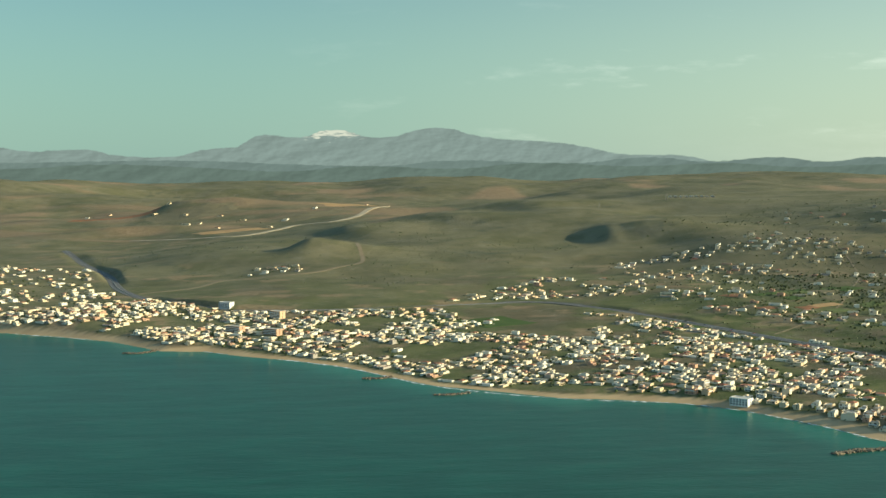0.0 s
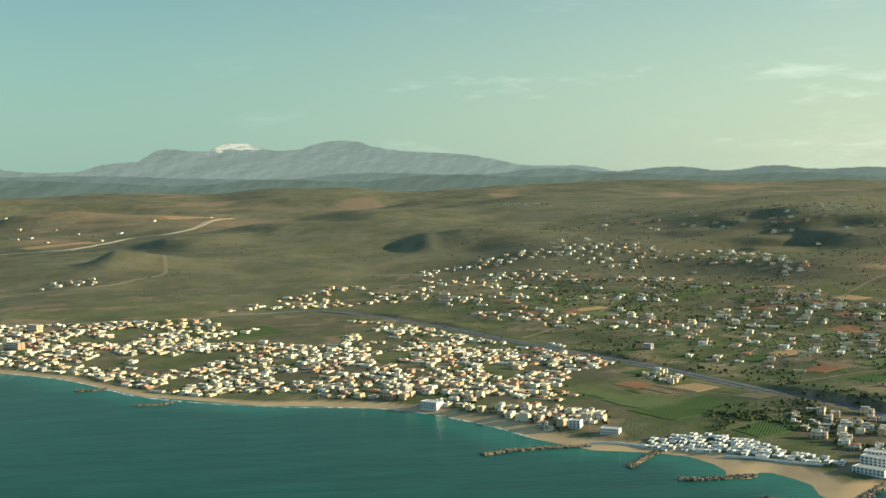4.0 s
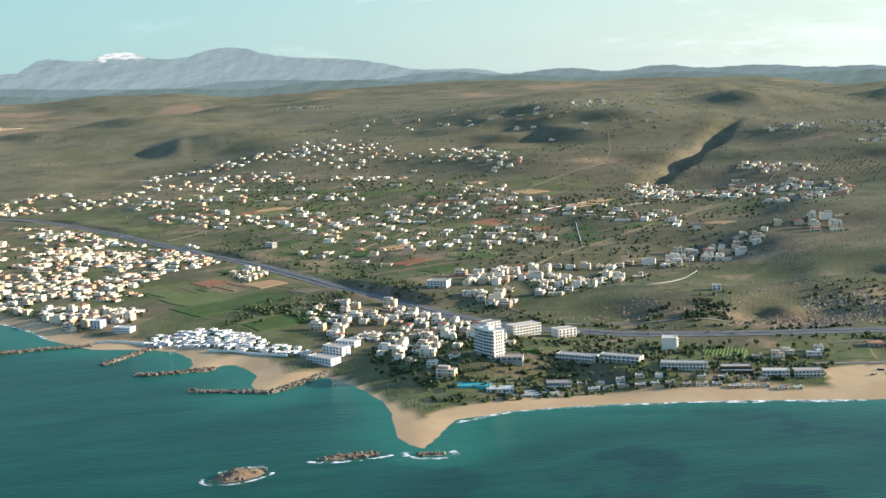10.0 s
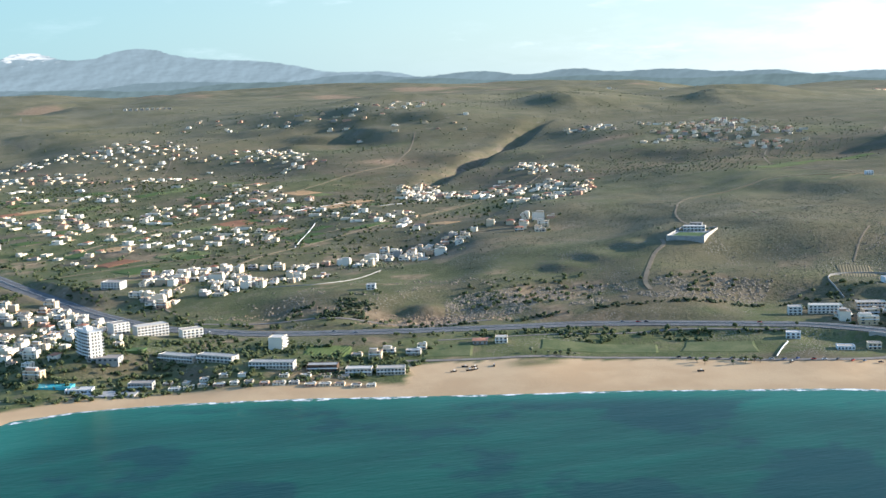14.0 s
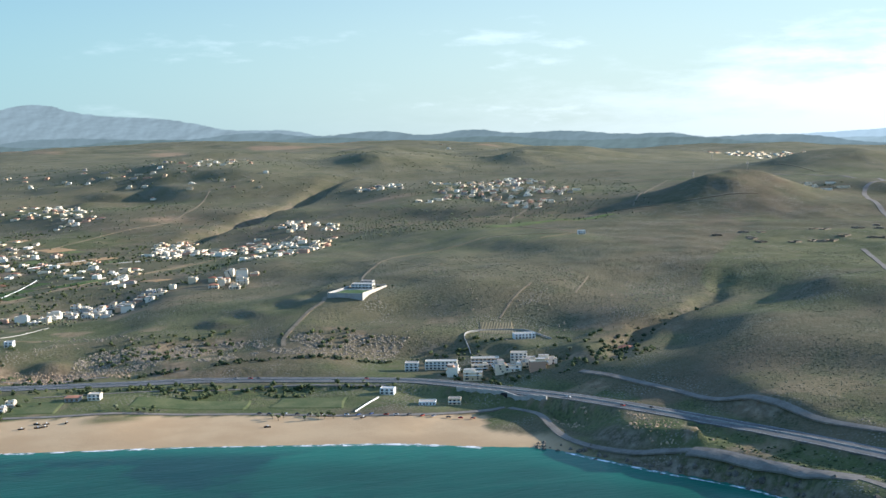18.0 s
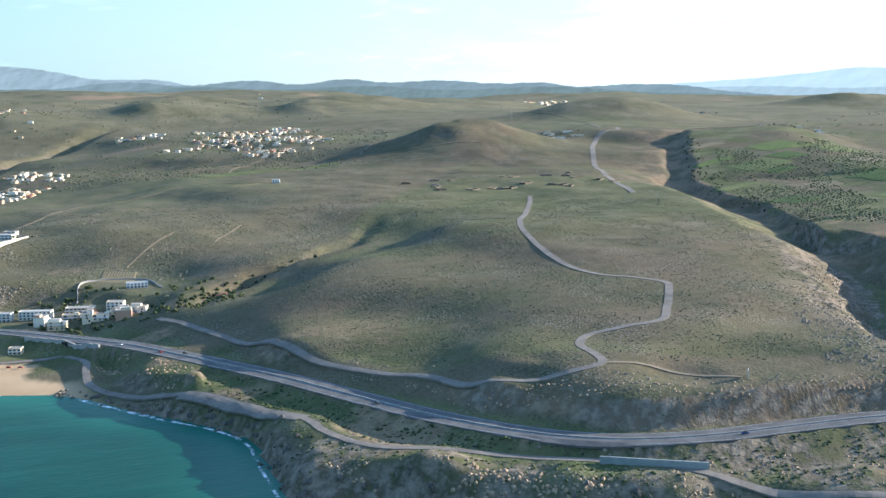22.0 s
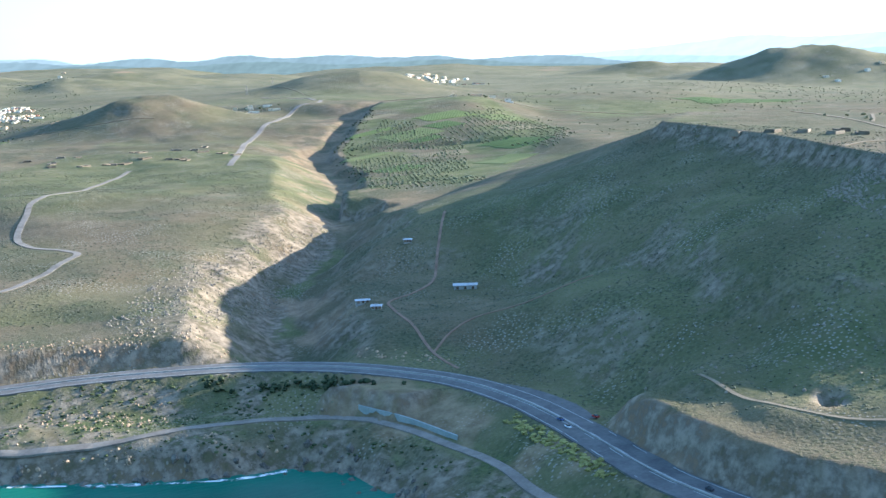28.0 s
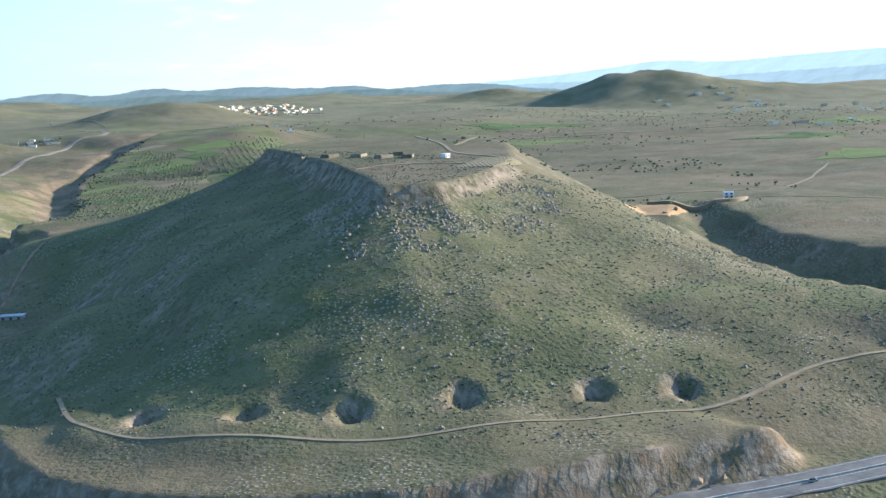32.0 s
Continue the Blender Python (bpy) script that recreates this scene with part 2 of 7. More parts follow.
colour = n.mix(layer_name(n, "soil"), colour, soil)
stone = n.mix(n.ramp(fine, 0.35, 0.68), (0.09, 0.072, 0.05), (0.28, 0.225, 0.16))
colour = n.mix(n.math("MULTIPLY", layer_name(n, "rock"), n.ramp(fine, 0.36, 0.5), clamp=True), colour, stone)
sand = n.mix(n.ramp(mid, 0.35, 0.65), (0.44, 0.3, 0.165), (0.51, 0.36, 0.205))
sand = n.mix(n.ramp(fine, 0.5, 0.75, 0.0, 0.3), sand, (0.4, 0.29, 0.17))
colour = n.mix(layer_name(n, "sand"), colour, sand)
relief = n.math("MULTIPLY_ADD", bush_spot, 0.35, n.math("MULTIPLY_ADD", stone_spot, 0.3, n.math("MULTIPLY_ADD", tuft, 0.5, fine)))
bumpy = n.math("MULTIPLY", relief, n.math("SUBTRACT", 1.0, n.math("MULTIPLY", layer_name(n, "sand"), 0.8)))
finish(n, colour, 0.95, bumpy, 0.8, 0.55, specular=0.1)

WATER, n = material("sea_water")
co = n.add("TexCoord", out=3)
stretched = n.tree.nodes.new("ShaderNodeMapping")
n.put(stretched.inputs[0], co)
stretched.inputs[3].default_value = (0.35, 1.0, 1.0)
swell, ripple, weed = n.noise(stretched.outputs[0], 0.05, 5.0), n.noise(stretched.outputs[0], 0.5, 4.0), n.noise(co, 0.013, 6.0, 0.6)
shallow = layer_name(n, "shallow")
sea = n.mix(n.ramp(swell, 0.35, 0.7), (0.006, 0.056, 0.037), (0.01, 0.08, 0.053))
sea = n.mix(shallow, sea, (0.022, 0.15, 0.1))
sea = n.mix(n.math("MULTIPLY", n.ramp(weed, 0.5, 0.56, 0.0, 0.8), layer_name(n, "weed")), sea, (0.004, 0.034, 0.034))
finish(n, sea, 0.3, n.math("MULTIPLY_ADD", ripple, 0.35, swell), 0.9, 0.5, specular=0.07)

ASPHALT = surface("asphalt", (0.075, 0.074, 0.072), (0.15, 0.145, 0.135), 0.15, 0.9)
PALE_ROAD = surface("worn_pale_road", (0.14, 0.12, 0.098), (0.245, 0.212, 0.17), 0.15, 0.92)
RED_DIRT = surface("red_dirt", (0.17, 0.1, 0.066), (0.28, 0.18, 0.12), 0.2, 0.95)
PALE_DIRT = surface("pale_quarry_dirt", (0.3, 0.24, 0.16), (0.46, 0.38, 0.27), 0.1, 0.95)
DIRT = surface("dirt_track", (0.16, 0.125, 0.078), (0.255, 0.2, 0.128), 0.2, 0.95)


def plaster(name, tones, joined=False):
    """Painted render in one of several tones, house by house, with rain stains."""
    m, n = material(name)
    co = n.add("TexCoord", out=3)
    ramp = n.tree.nodes.new("ShaderNodeValToRGB")
    ramp.color_ramp.interpolation = "CONSTANT"
    e = ramp.color_ramp.elements
    for k, (pos, c) in enumerate(tones):
        el = e[k] if k < 2 else e.new(pos)
        el.position, el.color = pos, (*c, 1)
    n.put(ramp.inputs[0], layer_name(n, "tone") if joined else n.add("ObjectInfo", out=5))
    stain = n.noise(co, 0.7, 5.0, 0.65)
    colour = n.mix(n.ramp(stain, 0.5, 0.8, 0.0, 0.45), ramp.outputs[0], n.mix(0.5, ramp.outputs[0], (0.25, 0.22, 0.18)))
    finish(n, colour, 0.9, n.noise(co, 6.0, 3.0), 0.02, 0.4, specular=0.2)
    return m


WALL_TONES = [(0.0, (0.74, 0.63, 0.46)), (0.3, (0.67, 0.53, 0.35)), (0.46, (0.58, 0.42, 0.27)), (0.55, (0.78, 0.71, 0.58)), (0.84, (0.5, 0.31, 0.21)), (0.91, (0.4, 0.36, 0.31))]
ROOF_TONES = [(0.0, (0.42, 0.37, 0.31)), (0.4, (0.3, 0.26, 0.22)), (0.65, (0.52, 0.48, 0.42)), (0.85, (0.34, 0.18, 0.12))]
WALL = plaster("painted_plaster", WALL_TONES)
WALL_JOINED = plaster("town_plaster", WALL_TONES, True)
ROOF_JOINED = plaster("town_roof", ROOF_TONES, True)
CREAM = surface("cream_plaster", (0.46, 0.41, 0.33), (0.6, 0.55, 0.46), 0.5, 0.88, 0.3)
CREAM_WHITE = surface("weathered_white_plaster", (0.56, 0.53, 0.46), (0.7, 0.67, 0.6), 0.5, 0.88)
WHITE = surface("white_plaster", (0.68, 0.67, 0.64), (0.82, 0.81, 0.78), 0.5, 0.88)
FLAT_ROOF = plaster("flat_roof", ROOF_TONES[:3])
TILES = surface("terracotta_tiles", (0.26, 0.1, 0.055), (0.42, 0.19, 0.11), 1.2, 0.85, 0.5)
GLASS = surface("dark_window_glass", (0.02, 0.025, 0.03), (0.06, 0.07, 0.08), 0.5, 0.15, 0.6)
SHUTTER = surface("wooden_door", (0.1, 0.06, 0.035), (0.22, 0.15, 0.09), 1.5, 0.7, 0.6)
METAL = surface("galvanised_metal", (0.35, 0.36, 0.37), (0.55, 0.56, 0.57), 0.8, 0.45, 0.2, metal=0.6)
CONCRETE = surface("raw_concrete", (0.26, 0.25, 0.23), (0.42, 0.4, 0.36), 0.4, 0.92)
ROCK = surface("limestone", (0.12, 0.098, 0.07), (0.27, 0.225, 0.165), 0.35, 0.95, 0.3, 0.2)
RUBBLE = surface("quarry_rubble", (0.085, 0.07, 0.05), (0.27, 0.22, 0.16), 0.4, 0.92, 0.4, 0.2)
OCHRE_ROCK = surface("ochre_rock", (0.15, 0.1, 0.06), (0.42, 0.3, 0.19), 0.3, 0.95, 0.3, 0.2)
SEA_ROCK = surface("wet_shore_rock", (0.05, 0.045, 0.038), (0.2, 0.17, 0.13), 0.4, 0.8, 0.3, 0.2)
POOL = surface("pool_water", (0.08, 0.4, 0.42), (0.14, 0.52, 0.55), 0.4, 0.12)
LAWN = surface("mown_lawn", (0.045, 0.088, 0.022), (0.085, 0.13, 0.04), 0.12, 0.95, fine=14)
PAINT_LINE = surface("road_paint", (0.28, 0.28, 0.26), (0.42, 0.42, 0.39), 0.8, 0.8)
GREEN_WALL = surface("pale_green_concrete", (0.22, 0.25, 0.235), (0.33, 0.35, 0.33), 0.4, 0.9)
CAR_PAINT = plaster("car_paint", [(0.0, (0.75, 0.75, 0.75)), (0.4, (0.25, 0.26, 0.28)), (0.6, (0.05, 0.05, 0.06)), (0.75, (0.4, 0.04, 0.03)), (0.88, (0.06, 0.1, 0.25))])
STEEL = surface("dull_steel", (0.12, 0.125, 0.13), (0.22, 0.225, 0.23), 0.8, 0.6, 0.2)
RUBBER = surface("black_rubber", (0.012, 0.012, 0.012), (0.03, 0.03, 0.03), 2.0, 0.8)


def foliage(name, dark, light):
    m, n = material(name)
    co = n.add("TexCoord", out=3)
    f = n.math("MULTIPLY_ADD", n.add("NewGeometry", out=8), 0.55, n.math("MULTIPLY", n.noise(co, 0.9, 5.0, 0.7), 0.55))
    finish(n, n.mix(n.ramp(f, 0.2, 0.85), dark, light), 0.8, n.noise(co, 5.0, 3.0), 0.15, 0.8, specular=0.15)
    return m


OLIVE = foliage("olive_leaves", (0.085, 0.1, 0.055), (0.19, 0.2, 0.115))
BUSH = foliage("scrub_leaves", (0.072, 0.08, 0.048), (0.155, 0.152, 0.095))
PINE = foliage("dark_leaves", (0.03, 0.045, 0.018), (0.095, 0.11, 0.045))
DENSE = foliage("dense_dark_leaves", (0.018, 0.03, 0.014), (0.055, 0.07, 0.032))
BROOM = foliage("yellow_broom", (0.15, 0.14, 0.04), (0.3, 0.27, 0.09))
BARK = surface("bark", (0.06, 0.045, 0.03), (0.16, 0.12, 0.08), 2.0, 0.95)


def field_soil(name, dark, light, turn, gap=1.6):
    """Tilled or sown land in rows."""
    m, n = material(name)
    co = n.add("TexCoord", out=3)
    lie = n.tree.nodes.new("ShaderNodeMapping")
    n.put(lie.inputs[0], co)
    lie.inputs[2].default_value = (0, 0, radians(turn))
    rows = n.add("TexWave", out=1, i_0=lie.outputs[0], i_1=0.31 / gap, i_2=2.5, i_3=2.0)
    wide, fine = n.noise(co, 0.05, 4.0), n.noise(co, 0.5, 4.0)
    f = n.math("MULTIPLY_ADD", rows, 0.14, n.math("MULTIPLY_ADD", wide, 0.5, n.math("MULTIPLY", fine, 0.4)))
    finish(n, n.mix(n.ramp(f, 0.25, 0.8), dark, light), 0.95, rows, 0.3, 0.6, specular=0.1)
    return m


FIELDS = [field_soil("sown_green_field", (0.05, 0.085, 0.024), (0.096, 0.132, 0.044), 28), field_soil("pasture_field", (0.09, 0.12, 0.04), (0.17, 0.18, 0.075), 28),
          field_soil("tilled_red_field", (0.2, 0.09, 0.05), (0.33, 0.17, 0.09), 28), field_soil("ochre_field", (0.34, 0.21, 0.1), (0.46, 0.3, 0.16), 118),
          field_soil("fallow_field", (0.14, 0.12, 0.07), (0.24, 0.2, 0.12), 28), field_soil("bright_sown_field", (0.09, 0.125, 0.035), (0.15, 0.175, 0.06), 28),
          surface("meadow_grass", (0.06, 0.085, 0.024), (0.15, 0.15, 0.06), 0.09, 0.95, 0.0, 0.1, 0.0, 11.0)]

FOAM, n = material("sea_foam")
co = n.add("TexCoord", out=3)
p = n.tree.nodes.new("ShaderNodeBsdfPrincipled")
p.inputs["Base Color"].default_value, p.inputs["Roughness"].default_value = (0.78, 0.8, 0.78, 1), 0.9
clear = n.add("BsdfTransparent")
n.add("OutputMaterial", i_0=n.add("MixShader", i_0=n.ramp(n.noise(co, 0.16, 7.0, 0.75), 0.44, 0.6), i_1=clear, i_2=p.outputs[0]))

# ---- plan of the country, placed to fit the camera's view: coast, highway, spot heights (x, y, height, width) ----
COAST_EAST = [(-2600, 2300), (-1500, 1750), (-700, 1440), (-372, 1269), (-308, 1234), (-246, 1192), (-190, 1125), (-149, 1118), (-116, 1088),
              (-72, 1059), (-33, 1026), (6, 972), (40, 928), (84, 900), (125, 872), (161, 864), (205, 845), (234, 822), (256, 788), (274, 760),
              (287, 725), (312, 690), (344, 677), (359, 664), (366, 644), (367, 628), (364, 615), (371, 609), (378, 623), (388, 621), (395, 604), (398, 589), (393, 570), (398, 552), (408, 561), (428, 581)]
COAST_WEST = [(442, 551), (449, 520), (449, 495), (445, 459), (450, 442), (458, 455), (470, 478), (498, 485), (544, 481), (592, 470),
              (641, 454), (682, 441), (727, 428), (771, 411), (811, 396), (842, 375), (866, 362), (878, 346), (891, 313), (903, 293),
              (912, 274), (918, 250), (913, 215), (908, 184), (930, 168), (965, 130), (1000, 106), (1025, 97), (1043, 80), (1075, 58),
              (1103, 43), (1122, 40), (1135, 24), (1138, 0), (1130, -30), (1140, -90), (1180, -170), (1280, -270), (1450, -340),
              (1800, -430), (2600, -620), (6200, -1500)]
HIGHWAY_EAST = [(-560, 2300, 12), (-460, 2000, 10), (-379, 1796, 8), (-319, 1590, 8), (-240, 1430, 8), (-163, 1359, 8), (-74, 1349, 8), (14, 1365, 8),
                (106, 1388, 8), (170, 1400, 8), (227, 1345, 7), (288, 1235, 6), (340, 1114, 6), (383, 1013, 6), (414, 945, 6), (440, 875, 6),
                (461, 812, 6), (485, 748, 6), (507, 691, 6), (526, 652, 6), (542, 627, 6), (567, 607, 6), (593, 588, 6), (640, 571, 6), (669, 563, 6)]
HIGHWAY_WEST = [(712, 552, 6), (765, 538, 6), (838, 500, 6.5), (862, 480, 7), (890, 435, 8), (907, 402, 9), (924, 348, 11), (942, 294, 12), (955, 245, 13),
                (968, 202, 13.5), (984, 168, 14), (1004, 147, 14), (1029, 135, 14.5), (1058, 129, 15), (1085, 122, 16), (1110, 112, 16.5), (1136, 98, 17),
                (1159, 79, 17), (1175, 55, 17), (1183, 33, 17), (1184.5, 8, 17.2), (1183, -11, 17.4), (1179, -37, 17.6), (1174, -63, 17.8), (1172, -84, 18),
                (1174, -106, 18), (1184, -132, 18), (1205, -158, 18), (1238, -180, 18), (1268, -189, 18), (1302, -195, 18), (1352, -206, 18), (1500, -230, 19), (1800, -280, 22)]
HEIGHTS_EAST_1 = [(-1300, 2100, 8, 225), (-1000, 1800, 6, 200), (-600, 1900, 10, 185), (-320, 1590, 8, 110), (-250, 1700, 12, 90), (-150, 1960, 32,
120), (-150, 1250, 6, 55), (-100, 1290, 7, 40), (-70, 1350, 8, 55), (-50, 1600, 14, 90), (-30, 1810, 25, 90), (0, 960, 1, 110), (0, 1200, 6, 60),
(100, 1200, 7, 70), (100, 1650, 14, 75), (170, 1400, 8, 105), (200, 1100, 6, 75), (240, 820, 7, 50), (250, 690, 1, 50), (250, 1650, 14, 70), (300,
900, 6, 55), (300, 1750, 20, 80), (310, 1940, 32, 115), (320, 640, 1, 30)]
HEIGHTS_EAST_2 = [(340, 610, 1, 30), (340, 1110, 6, 80), (350, 800, 5, 55), (360, 560, 1, 40), (400, 1500, 14, 100)]
HEIGHTS_MID_1 = [(440, 900, 7, 65), (450, 650, 5, 45), (500, 1200, 10, 105), (510, 690, 6, 35), (520, 750, 11, 45), (560, 2100, 56, 110), (600, 1000,
11, 90), (600, 1500, 20, 120), (640, 780, 9, 45), (650, 1900, 52, 110), (660, 650, 15, 35), (700, 700, 11, 35), (710, 810, 9, 45), (760, 650, 16,
35), (780, 980, 18, 75), (800, 1700, 40, 120), (800, 1200, 18, 105), (820, 780, 22, 55), (880, 680, 32, 40), (900, 900, 32, 65), (920, 1400, 27, 90),
(960, 700, 36, 50), (1000, 1980, 91, 175), (1000, 800, 36, 55)]
HEIGHTS_MID_2 = [(1000, 1500, 40, 105), (1050, 1200, 34, 90), (1120, 840, 45, 70), (1150, 1050, 44, 85), (1200, 1300, 48, 85), (1250, 900, 46, 70),
(1280, 1560, 60, 115), (1310, 1370, 57, 95), (1350, 800, 46, 75), (1390, 1060, 60, 90), (1490, 710, 34, 85), (1550, 1000, 52, 85), (1620, 1080, 67,
85), (1700, 700, 44, 130), (1700, 1300, 66, 140), (1800, 1800, 72, 250), (2000, 1100, 58, 175)]
HEIGHTS_NEAR_1 = [(450, 440, 1, 60), (510, 570, 11, 30), (530, 510, 1, 30), (570, 520, 8, 25), (570, 610, 6, 35), (600, 560, 7, 30), (650, 480, 4,
40), (680, 590, 4, 30), (710, 550, 6, 30), (760, 600, 11, 30), (770, 460, 2, 50), (870, 390, 0, 40), (870, 540, 5, 30), (870, 460, 3, 40), (880, 600,
18, 35), (920, 350, 11, 30), (940, 540, 14, 35), (960, 280, 17, 30), (970, 170, 13, 20), (970, 200, 14, 20), (980, 490, 17, 40), (980, 330, 22, 35),
(1000, 126, 13, 13), (996, 204, 23, 12)]
HEIGHTS_NEAR_2 = [(1030, 220, 28, 25), (1030, 127, 14, 12), (1060, 420, 32, 50), (1060, 560, 26, 55), (1080, 170, 25, 25), (1090, 106, 12, 14),
(1100, 250, 31, 30), (1130, 290, 33, 40), (1130, 200, 28, 30), (1160, 490, 42, 50), (1160, -10, 14, 25), (1180, 50, 17, 35), (1180, 400, 38, 50),
(1176, -40, 17, 8), (1200, 130, 23, 30), (1200, 200, 20, 30), (1210, -50, 32, 15), (1210, -80, 31, 15), (1240, 620, 39, 65),
(1240, -100, 33, 20), (1250, 140, 24, 35), (1250, 250, 24, 45), (1290, -130, 31, 25)]
HEIGHTS_NEAR_3 = [(1300, 30, 40, 50), (1320, -140, 28, 30), (1330, 620, 41, 70), (1350, 330, 30, 70), (1360, -200, 18, 45), (1380, -80, 45, 45),
(1400, 60, 44, 60), (1460, 430, 36, 80), (1500, -100, 40, 70), (1550, 300, 46, 90), (1560, 70, 46, 55), (1600, 80, 43, 65), (1700, -100, 40, 90),
(1800, -250, 24, 125), (1850, 400, 44, 155), (2000, 0, 46, 155)]
HEIGHTS_FAR_1 = [(-1500, 4600, 110, 555), (-1200, 3000, 30, 310), (-1000, 2300, 14, 195), (-600, 2600, 20, 200), (-600, 3200, 36, 275), (-600, 4000,
55, 345), (-560, 2300, 12, 165), (-500, 4700, 105, 390), (0, 3200, 36, 315), (200, 3900, 60, 325), (380,
2400, 72, 120), (400, 4700, 112, 380), (520, 2300, 66, 110), (680, 2630, 86, 190), (700, 3500, 80, 265), (1000, 3300, 92, 260), (1200, 4600, 118,
450), (1200, 2700, 92, 245), (1450, 2300, 88, 235), (1800, 3500, 100, 400), (1900, 2600, 82, 310), (2200, 4600, 104, 485)]
HEIGHTS_FAR_2 = [(2300, 1500, 56, 255), (2300, 800, 42, 245), (2600, 2200, 44, 330), (2600, 0, 30, 345), (2700, 3300, 50, 450), (3000, 1000, 26,
345), (3000, 1700, 24, 310), (3200, 4200, 44, 480), (3500, 0, 12, 500), (3600, 2500, 22, 485), (4000, 1200, 8, 510), (4200, 3800, 20, 570), (5200, 3000, 5, 655), (5200, 1600, 2, 675)]
COAST = np.array(COAST_EAST + COAST_WEST, float)
LAND = np.vstack([COAST, [(6200, 9000), (-2600, 9000)]])
HIGHWAY = np.array(HIGHWAY_EAST + HIGHWAY_WEST, float)
MESA = [(1392, 192), (1378, 130), (1362, 70), (1342, 10), (1326, -26), (1346, -32), (1372, -18), (1400, 2), (1430, 36), (1475, 100), (1500, 180), (1460, 250)]
GORGE = [(1150, 96, 5), (1168, 140, 7), (1186, 190, 9), (1210, 240, 12), (1262, 305, 15), (1310, 390, 20)]
VALE = [(1310, 390, 20), (1362, 490, 21), (1408, 590, 22), (1436, 690, 24), (1463, 755, 28), (1518, 834, 40), (1604, 960, 56), (1640, 1010, 60)]
SIDE_RAVINE = [(1545, 45, 43), (1522, 8, 36), (1496, -45, 30), (1484, -100, 24), (1490, -160, 19), (1510, -230, 16)]
GULLY = [(950, 455, 2), (976, 494, 5), (1005, 520, 6), (1040, 533, 5), (1086, 578, 3), (1130, 640, 0.5)]
HILL_RAVINE = [(860, 1260, 3), (913, 1342, 12), (966, 1430, 16), (1006, 1482, 16), (1078, 1594, 12), (1122, 1660, 7), (1180, 1740, 1)]
COAST_ROAD = [(880, 425, 3), (885, 404, 4), (881, 380, 4.5), (880, 358, 5.5), (892, 325, 7), (911, 297, 9), (921, 265, 10), (931, 236, 10.5), (931, 212, 11), (938, 190, 11), (955, 176, 11), (975, 156, 10.6), (992, 141, 10.7),
              (1008, 126, 10.6), (1026, 104, 10), (1042, 89, 9.8), (1061, 77, 9.8), (1082, 69, 9.8), (1105, 64, 10), (1128, 56, 10.3), (1145, 43, 10.4), (1153, 24, 10.5), (1156, 0, 10.8), (1157, -22, 11), (1152, -60, 12), (1160, -110, 13)]
BETWEEN = [p[:2] for p in HIGHWAY_WEST if 915 < p[0] < 1180 and p[1] > 40] + [p[:2] for p in COAST_ROAD[19:4:-1]]
SEAWARD = [p[:2] for p in COAST_ROAD[4:]] + COAST_WEST[34:18:-1]
SEA_SIDE = [(1183, 33), (1184.5, 8), (1183, -11), (1179, -37), (1174, -63), (1172, -84), (1174, -106), (1184, -132), (1205, -158), (1238, -180), (1300, -195), (1450, -225), (1450, -340), (1280, -270), (1180, -170), (1140, -90), (1130, -30), (1138, 0), (1150, 30)]
PITS = [(1219, -83), (1238, -104), (1259, -120), (1287, -129), (1318, -143), (1340, -153)]
# knolls: x, y, rise, length, breadth, turn in degrees
KNOLLS = [(2994, 1683, 76, 230, 160, -35), (3115, 2318, 48, 170, 110, -35), (1845, 1440, 34, 130, 100, 0), (1440, 2420, 20, 150, 90, 10),
          (1110, 2330, 20, 160, 80, 0), (-520, 2650, 18, 120, 50, 10), (1000, 2010, 8, 110, 70, 20), 
          (1720, 2150, 22, 160, 90, 0), (3350, 1480, 30, 260, 150, -35), (1325, 2020, 18, 110, 60, 10), (60, 2290, 12, 380, 110, 25)]

# spurs with a steep eastern side: x, y, rise, eastern reach, western reach, breadth
SPURS = [(-100, 1905, 21, 38, 130, 62), (-470, 3050, 24, 70, 240, 110), (372, 2060, 20, 36, 150, 70), (1385, 1050, 27, 52, 110, 55), (790, 1725, 8, 20, 60, 26), (985, 1790, 4, 30, 70, 35), (1270, 1900, 20, 60, 140, 90),
         (1520, 1880, 22, 60, 150, 90), (620, 2150, 4, 50, 130, 60)]


def line_dist(X, Y, line, values=False):
    """Distance from a broken line, and its third value at the nearest place."""
    best, val = np.full(X.shape, 1e18), np.zeros(X.shape)
    for a, b in zip(line[:-1], line[1:]):
        dx, dy = b[0] - a[0], b[1] - a[1]
        s = np.clip(((X - a[0]) * dx + (Y - a[1]) * dy) / (dx * dx + dy * dy), 0, 1)
        q = (X - a[0] - s * dx) ** 2 + (Y - a[1] - s * dy) ** 2
        if values:
            val = np.where(q < best, a[2] + s * (b[2] - a[2]), val)
        best = np.minimum(best, q)
    return (np.sqrt(best), val) if values else np.sqrt(best)


def inside(X, Y, ring):
    r, j = np.zeros(X.shape, bool), len(ring) - 1
    for i in range(len(ring)):
        (xi, yi), (xj, yj) = ring[i], ring[j]
        if yi != yj:
            r ^= ((yi > Y) != (yj > Y)) & (X < (xj - xi) * (Y - yi) / (yj - yi) + xi)
        j = i
    return r


def signed(X, Y, ring, line):
    d = line_dist(X, Y, line)
    return np.where(inside(X, Y, ring), d, -d)


def smooth(a, b, v):
    s = np.clip((v - a) / (b - a), 0, 1)
    return s * s * (3 - 2 * s)


LATTICE = np.random.RandomState(7).rand(256, 256)


